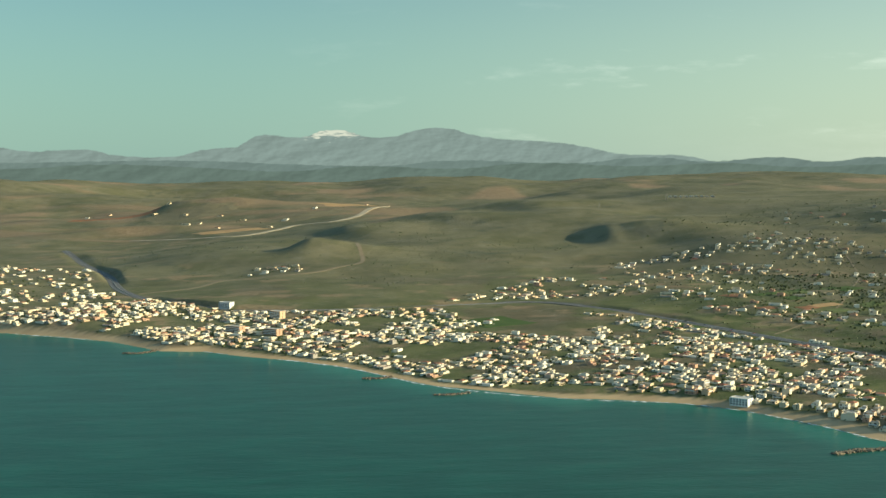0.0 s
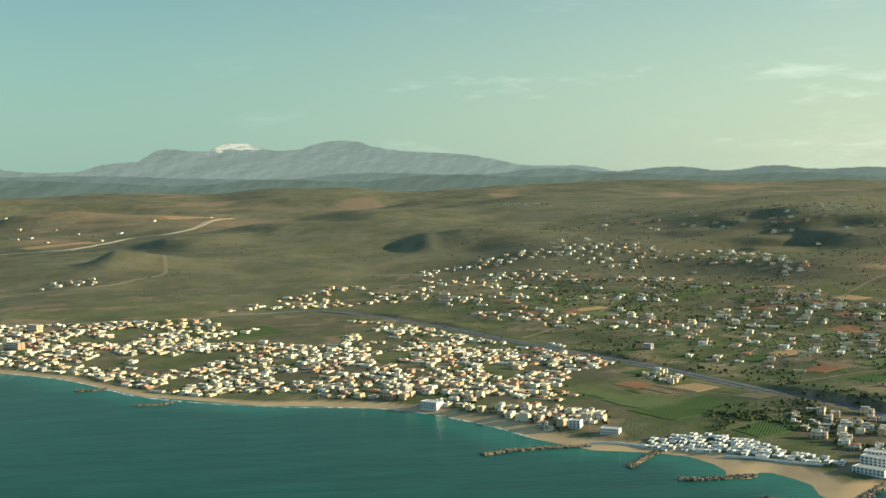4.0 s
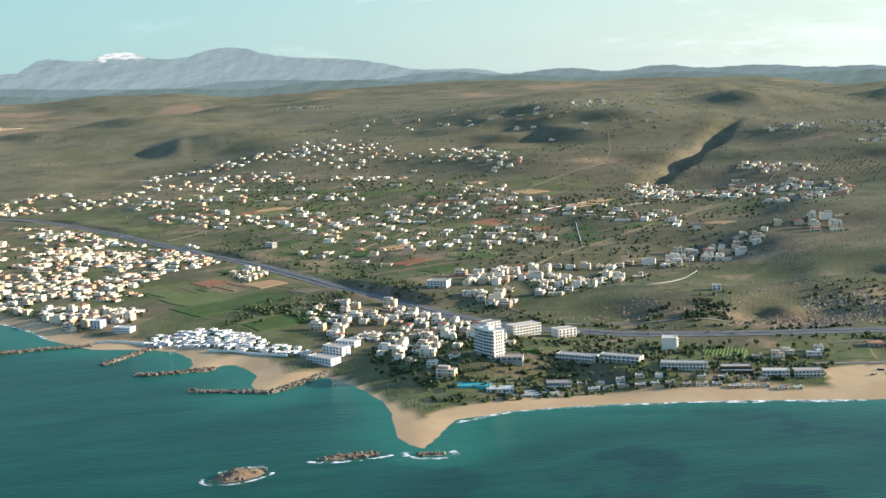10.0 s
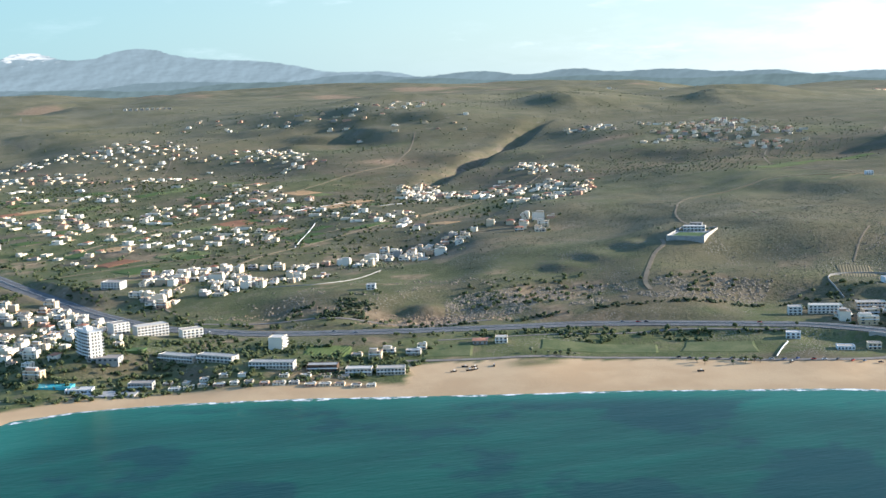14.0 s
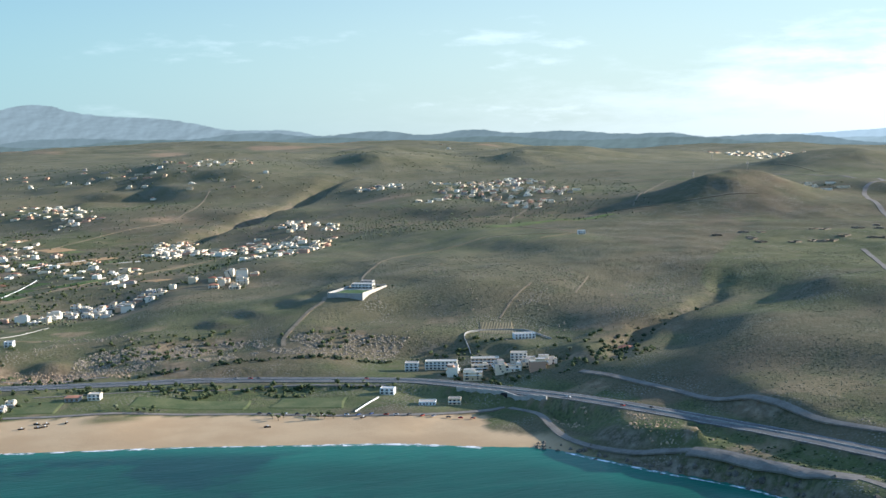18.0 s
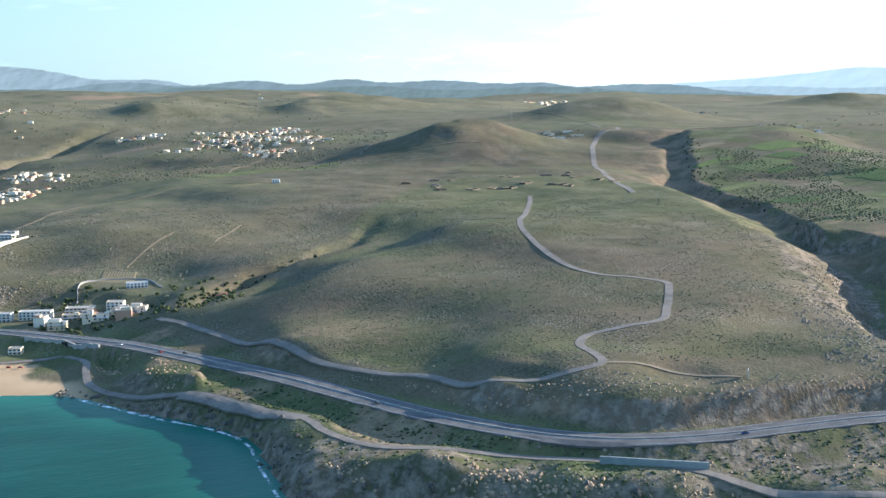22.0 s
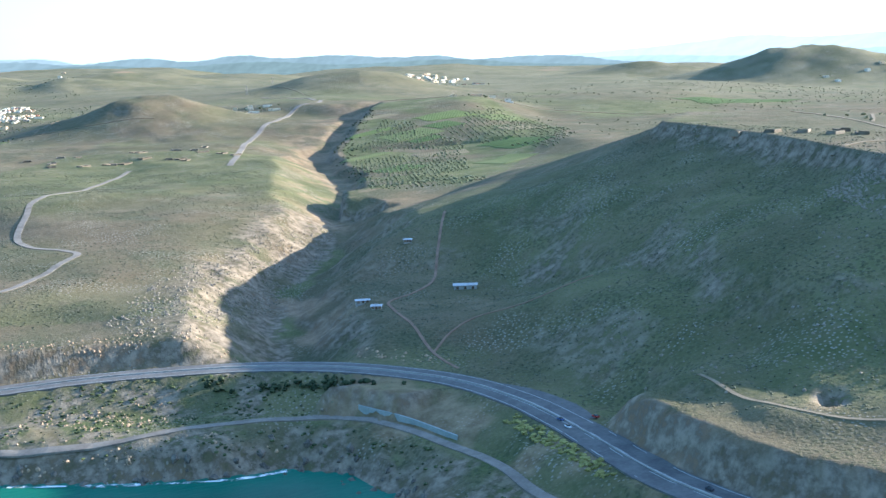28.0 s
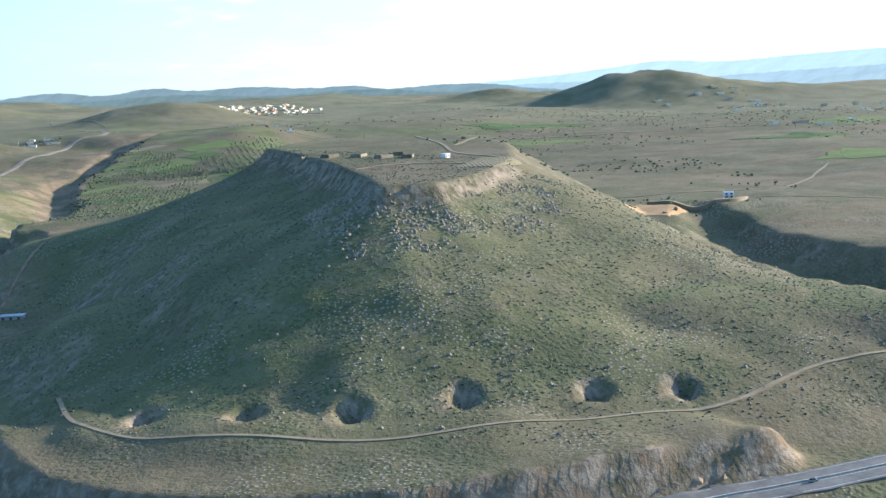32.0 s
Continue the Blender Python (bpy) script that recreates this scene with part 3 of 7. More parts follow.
def grain(X, Y, size):
    """Smooth value noise, 0 to 1, with lumps of that size."""
    u, v = X / size + 911.3, Y / size + 417.7
    i, j = np.floor(u).astype(int), np.floor(v).astype(int)
    a, b = u - i, v - j
    a, b = a * a * (3 - 2 * a), b * b * (3 - 2 * b)
    g = lambda p, q: LATTICE[p % 256, q % 256]
    return (g(i, j) * (1 - a) + g(i + 1, j) * a) * (1 - b) + (g(i, j + 1) * (1 - a) + g(i + 1, j + 1) * a) * b


def fractal(X, Y, size, octaves=4):
    return sum(grain(X + 37 * k, Y - 53 * k, size / 2 ** k) / 2 ** k for k in range(octaves)) / (2 - 2 ** (1 - octaves))


def ground_height(X, Y):
    """The height of the country at X, Y (arrays)."""
    X, Y = np.asarray(X, float), np.asarray(Y, float)
    n, s = np.zeros(X.shape), np.zeros(X.shape)
    for x, y, z, w in SPOTS:
        k = 1 / (0.05 + ((X - x) ** 2 + (Y - y) ** 2) / (w * w)) ** 2
        n, s = n + k * z, s + k
    h = n / s
    for x, y, rise, a, b, turn in KNOLLS:
        c, q = math.cos(radians(turn)), math.sin(radians(turn))
        u, v = (X - x) * c + (Y - y) * q, -(X - x) * q + (Y - y) * c
        h = h + rise * np.exp(-(u / a) ** 2 - (v / b) ** 2) * (0.85 + 0.3 * fractal(X, Y, 60))
    for x, y, rise, east, west, b in SPURS:
        u = (X - x) / np.where(X < x, east, west)
        h = h + rise * np.exp(-u ** 2 - ((Y - y) / b) ** 2) * (0.8 + 0.4 * fractal(X, Y, 50))
    d = signed(X, Y, LAND, COAST)
    inland = smooth(40, 500, d)
    far = smooth(2300, 3300, Y)
    calm = 1 - 0.6 * smooth(1100, 1700, Y)
    h = h + (fractal(X, Y, 900, 3) - 0.5) * 85 * far + (fractal(X + 70, Y, 260, 3) - 0.5) * (9 * smooth(1350, 1900, Y) + 12 * far)
    h = h + (fractal(X, Y, 420, 3) - 0.5) * 14 * smooth(700, 2500, Y) + (fractal(X, Y, 90) - 0.5) * (1.2 + 3.0 * inland * smooth(14, 40, h)) * calm + (fractal(X + 15, Y, 46, 5) - 0.5) * 4.0 * inland * smooth(12, 30, h) * calm
    # table mountain
    m = signed(X, Y, MESA, MESA + MESA[:1])
    out = np.maximum(-m, 0) + (fractal(X, Y, 22) - 0.5) * 5 * smooth(0, 12, -m)
    out = np.maximum(out, 0)
    top = 78.0 + 4 * smooth(-30, 190, Y) + 1.2 * fractal(X, Y, 30)
    crag = 2 + 4.5 * smooth(1420, 1370, X) * (0.5 + fractal(X, Y, 40))
    side = top - crag * (1 - np.exp(-out / 4)) - (0.34 - 0.06 * smooth(60, 130, out)) * out - 0.2 * out * smooth(1420, 1500, X)
    side = side - (0.13 + 0.33 * smooth(-62, -25, Y) * smooth(1330, 1260, X)) * np.maximum(0, out - 62) * smooth(1520, 1300, X) * smooth(230, 120, Y)
    h = np.where(m > 0, top, np.maximum(h, side))
    # the orchard valley: a lit western flank, a stream, a steep eastern flank below the terraces
    g, z = line_dist(X, Y, VALE, True)
    right = inside(X, Y, [p[:2] for p in VALE] + [(2300, 1100), (2100, 300), (1560, 330), (1400, 330)])
    g = np.maximum(0, g + (fractal(X, Y, 34) - 0.5) * 14)
    h = np.where(right, h, np.minimum(h, z + 0.4 * np.maximum(0, g - 4)))
    terrace = z + 7.5 * smooth(4, 19, g) + 0.02 * np.maximum(0, g - 21)
    h = np.where(right, h + (terrace - h) * smooth(220, 110, g) * smooth(430, 490, Y) * smooth(1050, 990, Y), h)
    # gorges and gullies
    for line, steep, floor in ((GORGE, 0.62, 7), (SIDE_RAVINE, 0.5, 4)):
        g, z = line_dist(X, Y, line, True)
        g = np.maximum(0, g - floor + (fractal(X, Y, 26) - 0.5) * 12)
        h = np.minimum(h, z + steep * g + 0.55 * (fractal(X, Y, 8) - 0.5) * np.minimum(g, 9))
    for line, wide in ((GULLY, 7), (HILL_RAVINE, 10)):
        g, deep = line_dist(X, Y, line, True)
        g = g + (fractal(X, Y, 24) - 0.5) * 11
        if line is HILL_RAVINE:
            # a steep shaded western wall, a gentle rocky eastern one
            g = g * np.where(480 * (X - 860) - 320 * (Y - 1260) > 0, 1.1, 0.55)
        h = h - deep * np.exp(-(g / wide) ** 2)
    for x, y in PITS:
        u, v = (X - x) * 0.62 + (Y - y) * 0.78, (X - x) * 0.78 - (Y - y) * 0.62
        r = np.hypot(u / 1.25, v / 0.85) + 1.6 * (fractal(X, Y, 7) - 0.5)
        h = h - 4.0 * np.exp(-(r / 3.4) ** 6) + 0.45 * np.exp(-((r - 6.2) / 2.0) ** 2)
    # the highway's bench
    g, z = line_dist(X, Y, HIGHWAY, True)
    h = z + (h - z) * smooth(7.6, 14 + 8 * smooth(900, 960, X) - 10 * smooth(20, -35, Y) * smooth(1140, 1160, X) - 4.5 * np.exp(-((X - 682) / 26) ** 2) - 6 * smooth(1000, 1025, X) * smooth(1140, 1120, X), g)
    low = np.maximum(z - 1.0 - 0.36 * np.maximum(0, g - 8), np.minimum(z - 1.2, 9)) + 3 * np.maximum(0, fractal(X, Y, 18) - 0.55)
    h = np.where(inside(X, Y, BETWEEN) & (g > 8.0), np.minimum(h, low), h)
    falls = z - 0.8 - 0.28 * np.maximum(0, g - 8) + 3 * np.maximum(0, fractal(X, Y, 16) - 0.55)
    h = np.where(inside(X, Y, SEA_SIDE) & (g > 8.0), np.minimum(h, np.maximum(falls, 3)), h)
    g, z = line_dist(X, Y, COAST_ROAD, True)
    wide = 2.6 * smooth(950, 930, X) * smooth(890, 905, X)
    h = z + (h - z) * smooth(3.2 + wide, 8 + wide, g)
    # below the coast road the land stays low
    rim = z - 0.6 + 7 * np.maximum(0, fractal(X, Y, 22) - 0.5) + 5 * np.exp(-((X - 945) / 14) ** 2 - ((Y - 160) / 10) ** 2)
    h = np.where(inside(X, Y, SEAWARD) & (g > 3.5), np.minimum(h, rim), h)
    # the shore: beaches in the east, low cliffs in the west
    cliff = smooth(872, 905, X)
    d = d + 2.0 * (1 - cliff)
    k = 1 - np.exp(-np.maximum(d, 0) / (26 - 19 * cliff - 10 * cliff * (fractal(X, Y, 30) - 0.3)))
    return np.where(d > 0, np.maximum(h, 1.5) * k, np.maximum(-7, 0.08 * d - 0.05))


RIDGE_HEIGHTS = [(-150, 2150, 27, 120), (0, 2250, 47, 120), (340, 2550, 86, 140), (180, 2400, 63, 120), (0, 2780, 40, 150), (-320, 2650, 28, 150), (320, 3050, 48, 180)]
BENCH_HEIGHTS = [(1194, -52, 28.5, 15), (1190, -72, 28.5, 15), (1188, -94, 28, 15), (1192, -116, 28, 15), (1208, -136, 28, 16), (1230, -154, 28, 16), (1258, -168, 28, 16), (1290, -172, 28, 16), (1325, -176, 27.5, 18), (1262, -173, 28, 12), (1296, -179, 28, 13), (1332, -186, 27.5, 13), (1196, 6, 15.5, 15), (1199, -18, 16, 13), (1196, 32, 16, 15)]
CLIFF_HEIGHTS = [(684, 604, 11.5, 20), (300, 1290, 7, 40), (330, 1205, 7, 40), (262, 1372, 8, 40)]
HILL_HEIGHTS = [(780, 1950, 65, 70), (880, 1950, 75, 70), (840, 1800, 57, 60), (930, 1770, 66, 60), (720, 1990, 60, 70), (820, 668, 24, 22), (848, 675, 28, 20), (790, 660, 20, 20), (1012, 214, 26.5, 10), (1050, 172, 23.5, 12)]
BEND_HEIGHTS = [(880, 515, 6, 16), (905, 505, 7, 16), (930, 498, 8, 16), (900, 538, 8, 14), (916, 530, 9, 14)]
SPOTS = HILL_HEIGHTS + CLIFF_HEIGHTS + BENCH_HEIGHTS + RIDGE_HEIGHTS + BEND_HEIGHTS + HEIGHTS_EAST_1 + HEIGHTS_EAST_2 + HEIGHTS_MID_1 + HEIGHTS_MID_2 + HEIGHTS_NEAR_1 + HEIGHTS_NEAR_2 + HEIGHTS_NEAR_3 + HEIGHTS_FAR_1 + HEIGHTS_FAR_2

# ---- ground sheet and sea ----
def steps(*spans):
    """Grid lines from spans (start, end, first step, last step)."""
    out = []
    for a, b, s0, s1 in spans:
        v = a
        while v < b:
            out.append(v)
            v += s0 + (s1 - s0) * (v - a) / (b - a)
    return np.array(out + [spans[-1][1]])


def sheet(name, xs, ys, zs, mat, keep=None, layers=()):
    """One mesh over a grid of lines, with heights zs and named layers for the material."""
    nx, ny = len(xs), len(ys)
    X, Y = np.meshgrid(xs, ys, indexing="ij")
    co = np.stack([X, Y, zs], -1).reshape(-1, 3)
    i = np.arange(nx * ny).reshape(nx, ny)
    quads = np.stack([i[:-1, :-1], i[1:, :-1], i[1:, 1:], i[:-1, 1:]], -1)
    quads = quads[keep] if keep is not None else quads.reshape(-1, 4)
    used = np.unique(quads)
    back = np.full(nx * ny, -1)
    back[used] = np.arange(len(used))
    quads = back[quads]
    me = bpy.data.meshes.new(name)
    me.vertices.add(len(used))
    me.vertices.foreach_set("co", co[used].ravel().astype(np.float32))
    me.loops.add(quads.size)
    me.loops.foreach_set("vertex_index", quads.ravel().astype(np.int32))
    me.polygons.add(len(quads))
    me.polygons.foreach_set("loop_start", np.arange(0, quads.size, 4, dtype=np.int32))
    me.polygons.foreach_set("use_smooth", np.ones(len(quads), bool))
    for key, v in layers:
        me.attributes.new(key, "FLOAT", "POINT").data.foreach_set("value", v.ravel()[used].astype(np.float32))
    me.update(calc_edges=True)
    me.materials.append(mat)
    return new(name, me)


gx = steps((-2500, -420, 60, 9), (-420, 880, 5, 4), (880, 1480, 3, 3), (1480, 1800, 3.2, 9), (1800, 5900, 10, 60))
gy = steps((-700, -240, 40, 4), (-240, 260, 3, 3), (260, 720, 3.2, 4), (720, 1500, 4, 7), (1500, 2600, 7, 12), (2600, 5100, 12, 45))
GX, GY = np.meshgrid(gx, gy, indexing="ij")
GZ = ground_height(GX, GY)
shore = signed(GX, GY, LAND, COAST)
slope = np.hypot(*np.gradient(GZ, gx, gy))
beach_width = 14 + 11 * smooth(640, 700, GX) * (1 - smooth(850, 880, GX)) - 6 * smooth(320, 250, GX)
beach_width = beach_width * (1 - 0.97 * np.exp(-((GX - 440) / 22) ** 4 - ((GY - 542) / 58) ** 4))
sandy = smooth(1.25, 0.85, shore / beach_width + 0.35 * (fractal(GX, GY, 20) - 0.5)) * (1 - smooth(868, 884, GX))
# the sand reaches up to the beach road, but for a grassy patch
BEACH = [(646, 500), (685, 490), (726, 481), (764, 467), (802, 446), (837, 430), (866, 424), (850, 372), (640, 452)]
bare = inside(GX + 5 * (fractal(GX, GY, 9) - 0.5), GY + 5 * (fractal(GY, GX, 9) - 0.5), BEACH) * (1 - 0.8 * np.exp(-((GX - 704) / 13) ** 4 - ((GY - 479) / 6) ** 4))
sandy = np.maximum(sandy, bare)
rocky = np.clip(smooth(0.62, 1.0, slope) + 0.6 * smooth(0.33, 0.55, slope) * smooth(0.52, 0.66, fractal(GX, GY, 30)), 0, 1)
rocky = np.maximum(rocky, smooth(6, 1, shore) * smooth(872, 900, GX))
from_road, road_z = line_dist(GX, GY, HIGHWAY, True)
verge = smooth(30 + 16 * smooth(890, 910, GX), 16 + 10 * smooth(890, 910, GX), from_road) * (GZ < road_z - 0.3)
rocky = rocky * (1 - 0.85 * verge)
grass_and_shade = smooth(24, 10, GZ + 14 * (fractal(GX, GY, 150) - 0.5)) * smooth(0.36, 0.5, fractal(GX, GY, 60)) * (0.9 - 0.5 * smooth(540, 580, GY) * smooth(560, 620, GX) * smooth(900, 800, GX))
grass_and_shade = np.maximum(grass_and_shade, 0.7 * smooth(0.55, 0.7, fractal(GX, GY, 160)) * smooth(0.3, 0.15, slope))
grass_and_shade = grass_and_shade * smooth(0.4, 0.14, slope)
mesa_out = -signed(GX, GY, MESA, MESA + MESA[:1])
# greener towards the mesa's shaded side: the shade's tint put into the colour
grass_and_shade = np.maximum(grass_and_shade, (0.08 + 0.4 * smooth(1390, 1310, GX) + 0.2 * smooth(0.42, 0.58, fractal(GX, GY, 30))) * smooth(170, 90, mesa_out) * smooth(-2, 6, mesa_out))
grass_and_shade = np.maximum(grass_and_shade, (0.85 - 0.35 * smooth(940, 1000, GX)) * verge)
cut = smooth(0.45, 0.75, slope) * smooth(34, 24, from_road) * (GZ > road_z - 0.5) * smooth(-300, 40, GX)
earth_and_sun = smooth(0.62, 0.72, fractal(GX + 500, GY, 240)) * 0.8 * smooth(2700, 3000, GY) + smooth(0.64, 0.7, fractal(GX - 300, GY, 35)) * 0.6 * smooth(30, 12, GZ)
earth_and_sun = np.maximum(earth_and_sun, 0.85 * cut * smooth(0.38, 0.55, fractal(GX, GY, 24)))
for x, y, a, b in ((682, 590, 22, 9), (735, 600, 14, 7), (1140, 1440, 40, 16), (860, 1480, 30, 18), (1303, 400, 8, 34)):
    earth_and_sun = np.maximum(earth_and_sun, 0.9 * np.exp(-((GX - x) / a) ** 2 - ((GY - y) / b) ** 2))
# ochre soil only on each pit's sunlit rim: sunlight put into the colour
for x, y in PITS:
    earth_and_sun = np.maximum(earth_and_sun, 0.6 * np.exp(-((np.hypot(GX - x + 5, GY - y + 1) - 2) / 2.8) ** 2) * smooth(0.3, 0.5, fractal(GX, GY, 8)))
bare = smooth(0.5, 0.6, fractal(GX * 0.35 + 40, GY, 130)) * inside(GX, GY, [(-900, 2300), (-300, 2150), (0, 2350), (200, 2800), (0, 3500), (-900, 3500)])
earth_and_sun = np.maximum(earth_and_sun, 0.6 * bare)
for x, y, a, b in ((-520, 2700, 110, 60), (-330, 2650, 60, 40), (-380, 2850, 25, 30), (-200, 2860, 30, 30), (-110, 2800, 70, 40), (-60, 4200, 160, 60), (-160, 3700, 110, 90), (20, 3300, 60, 60)):
    earth_and_sun = np.maximum(earth_and_sun, 0.95 * np.exp(-((GX - x) / a) ** 2 - ((GY - y) / b) ** 2) * smooth(0.36, 0.52, fractal(GX * 0.4, GY, 50)))
gorge_far = line_dist(GX, GY, GORGE)
western = inside(GX, GY, [p[:2] for p in GORGE] + [(1100, 500), (1000, 200), (1100, 90)])
rocky = np.maximum(rocky, 0.95 * western * smooth(52, 34, gorge_far) * smooth(0.36, 0.5, fractal(GX, GY, 13)))
vale_far = line_dist(GX, GY, VALE)
ORCHARD_VALLEY = [(1345, 440), (1400, 400), (1560, 560), (1700, 700), (1760, 950), (1640, 980), (1480, 740), (1420, 590)]
earth_and_sun = np.maximum(earth_and_sun, 0.5 * smooth(60, 20, vale_far) * smooth(0.46, 0.58, fractal(GX, GY, 18)) * (1 - inside(GX, GY, ORCHARD_VALLEY)) * (GY > 380))
grass_and_shade = np.maximum(grass_and_shade, 0.85 * inside(GX, GY, ORCHARD_VALLEY) * smooth(0.3, 0.5, fractal(GX, GY, 50)))
meadow = inside(GX, GY, [(650, 545), (700, 537), (765, 522), (838, 486), (856, 458), (800, 452), (726, 488), (650, 508)])
grass_and_shade = np.maximum(grass_and_shade, 0.9 * meadow * smooth(0.3, 0.48, fractal(GX, GY, 24)))
hollow = np.exp(-((GX - 1197) / 9) ** 2 - ((GY + 8) / 26) ** 2)
grass_and_shade = np.maximum(grass_and_shade, 0.9 * hollow)
plateau = smooth(0.36, 0.56, fractal(GX + 210, GY, 210)) * inside(GX, GY, [(980, 240), (1140, 150), (1330, 380), (1420, 700), (1250, 800), (1100, 620)])
grass_and_shade = np.maximum(grass_and_shade, 0.6 * plateau)
coastal = inside(GX, GY, [(900, 310), (905, 180), (970, 110), (1120, 30), (1140, -60), (1156, -60), (1150, 40), (1040, 96), (960, 160), (925, 240)])
rocky = np.maximum(rocky, 0.85 * coastal * smooth(0.4, 0.55, fractal(GX, GY, 16)))
outcrops = inside(GX, GY, [(985, 160), (1040, 130), (1110, 105), (1140, 85), (1120, 62), (1060, 82), (1020, 110)])
rocky = np.maximum(rocky, 0.9 * outcrops * smooth(0.42, 0.54, fractal(GX, GY, 14)))
# the haze tone grows with distance, and also lightens the villa hill
hazed_scrub = 0.9 * smooth(1150, 2300, GY + 0.42 * np.abs(GX - 700) + 500 * (fractal(GX, GY, 300) - 0.5)) * (1 - 0.8 * bare)
hazed_scrub = np.maximum(hazed_scrub, 0.6 * np.exp(-((GX - 960) / 190) ** 2 - ((GY - 790) / 240) ** 2))
inside_sheet = (shore > -60)[:-1, :-1]
ground = sheet("ground", gx, gy, GZ, GROUND, inside_sheet, (("sand", sandy), ("rock", rocky), ("grass", grass_and_shade), ("soil", np.clip(earth_and_sun, 0, 1)), ("hazed_scrub", hazed_scrub)))
tagged(ground, "rolling coastal country of dry olive-green scrub and pale rock", "ground", kind="structure")

wx = steps((-2600, -300, 60, 12), (-300, 1200, 6, 6), (1200, 6000, 12, 90))
wy = steps((-1600, -300, 90, 12), (-300, 1300, 6, 6), (1300, 2400, 12, 40))
WX, WY = np.meshgrid(wx, wy, indexing="ij")
depth = -signed(WX, WY, LAND, COAST)
sea = sheet("water", wx, wy, np.zeros(WX.shape), WATER, (depth > -25)[:-1, :-1],
            (("shallow", smooth(45, 2, depth + 30 * (fractal(WX, WY, 60) - 0.5)) * 0.8), ("weed", smooth(6, 25, depth) * smooth(300, 180, depth) * smooth(400, 470, WX) * smooth(860, 780, WX))))
tagged(sea, "deep teal sea with fine ripples and darker weed patches", "sea", kind="structure")


# ---- roads ----
def at(x, y):
    """The ground sheet's height at one place or many."""
    x, y = np.asarray(x, float), np.asarray(y, float)
    i = np.clip(np.searchsorted(gx, x) - 1, 0, len(gx) - 2)
    j = np.clip(np.searchsorted(gy, y) - 1, 0, len(gy) - 2)
    a, b = (x - gx[i]) / (gx[i + 1] - gx[i]), (y - gy[j]) / (gy[j + 1] - gy[j])
    z = (GZ[i, j] * (1 - a) + GZ[i + 1, j] * a) * (1 - b) + (GZ[i, j + 1] * (1 - a) + GZ[i + 1, j + 1] * a) * b
    return float(z) if z.ndim == 0 else z


def spline(points, step):
    """A smooth line through the points, in even steps."""
    p = np.array(points, float)
    p = np.vstack([2 * p[0] - p[1], p, 2 * p[-1] - p[-2]])
    out = []
    for k in range(1, len(p) - 2):
        m = max(2, int(np.hypot(*(p[k + 1] - p[k])[:2]) / step))
        s = np.linspace(0, 1, m, endpoint=False)[:, None]
        out.append(0.5 * (2 * p[k] + (p[k + 1] - p[k - 1]) * s + (2 * p[k - 1] - 5 * p[k] + 4 * p[k + 1] - p[k + 2]) * s ** 2
                          + (3 * p[k] - p[k - 1] - 3 * p[k + 1] + p[k + 2]) * s ** 3))
    return np.vstack(out + [p[-2:-1]])


def ribbon(name, line, width, mat, lift=0.25, shift=0.0, parent=None, across=4, thick=0.5):
    """A strip of road laid on the ground along a line, with sides that reach into it."""
    q = np.gradient(line[:, :2], axis=0)
    q /= np.linalg.norm(q, axis=1)[:, None]
    side = np.stack([-q[:, 1], q[:, 0]], -1)
    offs = np.linspace(-width / 2, width / 2, across + 1) + shift
    P = line[:, None, :2] + side[:, None] * offs[None, :, None]
    Z = at(P[..., 0], P[..., 1])
    Z = 0.5 * Z + 0.5 * Z.max(1, keepdims=True) + lift
    top = np.concatenate([P, Z[..., None]], -1)
    top = np.concatenate([top[:, :1] - [0, 0, thick + lift], top, top[:, -1:] - [0, 0, thick + lift]], 1)
    m, k = top.shape[:2]
    i = np.arange(m * k).reshape(m, k)
    quads = np.stack([i[:-1, :-1], i[1:, :-1], i[1:, 1:], i[:-1, 1:]], -1).reshape(-1, 4)
    me = bpy.data.meshes.new(name)
    me.from_pydata(top.reshape(-1, 3).tolist(), [], quads[:, ::-1].tolist())
    me.materials.append(mat)
    ob = new(name, me)
    ob.parent = parent
    return ob


highway_line = spline(HIGHWAY[:, :2], 6)
highway = tagged(ribbon("road", highway_line, 13, ASPHALT), "dual grey asphalt highway along the coast", "road", kind="structure")


def strip(name, points, width, mat, label, category, lift=0.17, step=4, kind="structure"):
    return tagged(ribbon(name, spline([p[:2] for p in points], step), width, mat, lift), label, category, kind=kind)


SERVICE_ROAD = [(930, 452), (936, 430), (942, 390), (948, 345), (957, 302), (974, 252), (988, 214), (1000, 200), (1014, 193), (1028, 193), (1033, 206), (1036, 221), (1048, 234),
                (1064, 234), (1082, 234), (1099, 254), (1120, 282), (1129, 298), (1126, 318), (1116, 338), (1116, 366), (1135, 431), (1156, 484), (1236, 615), (1262, 660)]
UPPER_ROAD = [(1328, 620), (1398, 770), (1452, 872), (1560, 1040), (1615, 1078), (1660, 1200), (1650, 1340)]
for side in (-5.6, -0.9, 0.9, 5.6):
    ribbon("edge_line", highway_line, 0.22, PAINT_LINE, 0.3, side, highway, 1, 0.04)
ribbon("median_barrier", highway_line, 0.35, CONCRETE, 0.7, 0.0, highway, 1, 0.5)
strip("coast_road", COAST_ROAD, 3.4, PALE_ROAD, "worn grey coast road above the sea", "road")
strip("hill_road", SERVICE_ROAD, 3.5, PALE_ROAD, "pale winding road up the scrub hill", "road")
strip("hill_road", UPPER_ROAD, 5.0, PALE_ROAD, "pale straight road over the plateau", "road")
strip("dirt_track", [(1030, 193), (1044, 187), (1054, 173), (1062, 158)], 2.2, DIRT, "sandy dirt track ending at a billboard", "track")
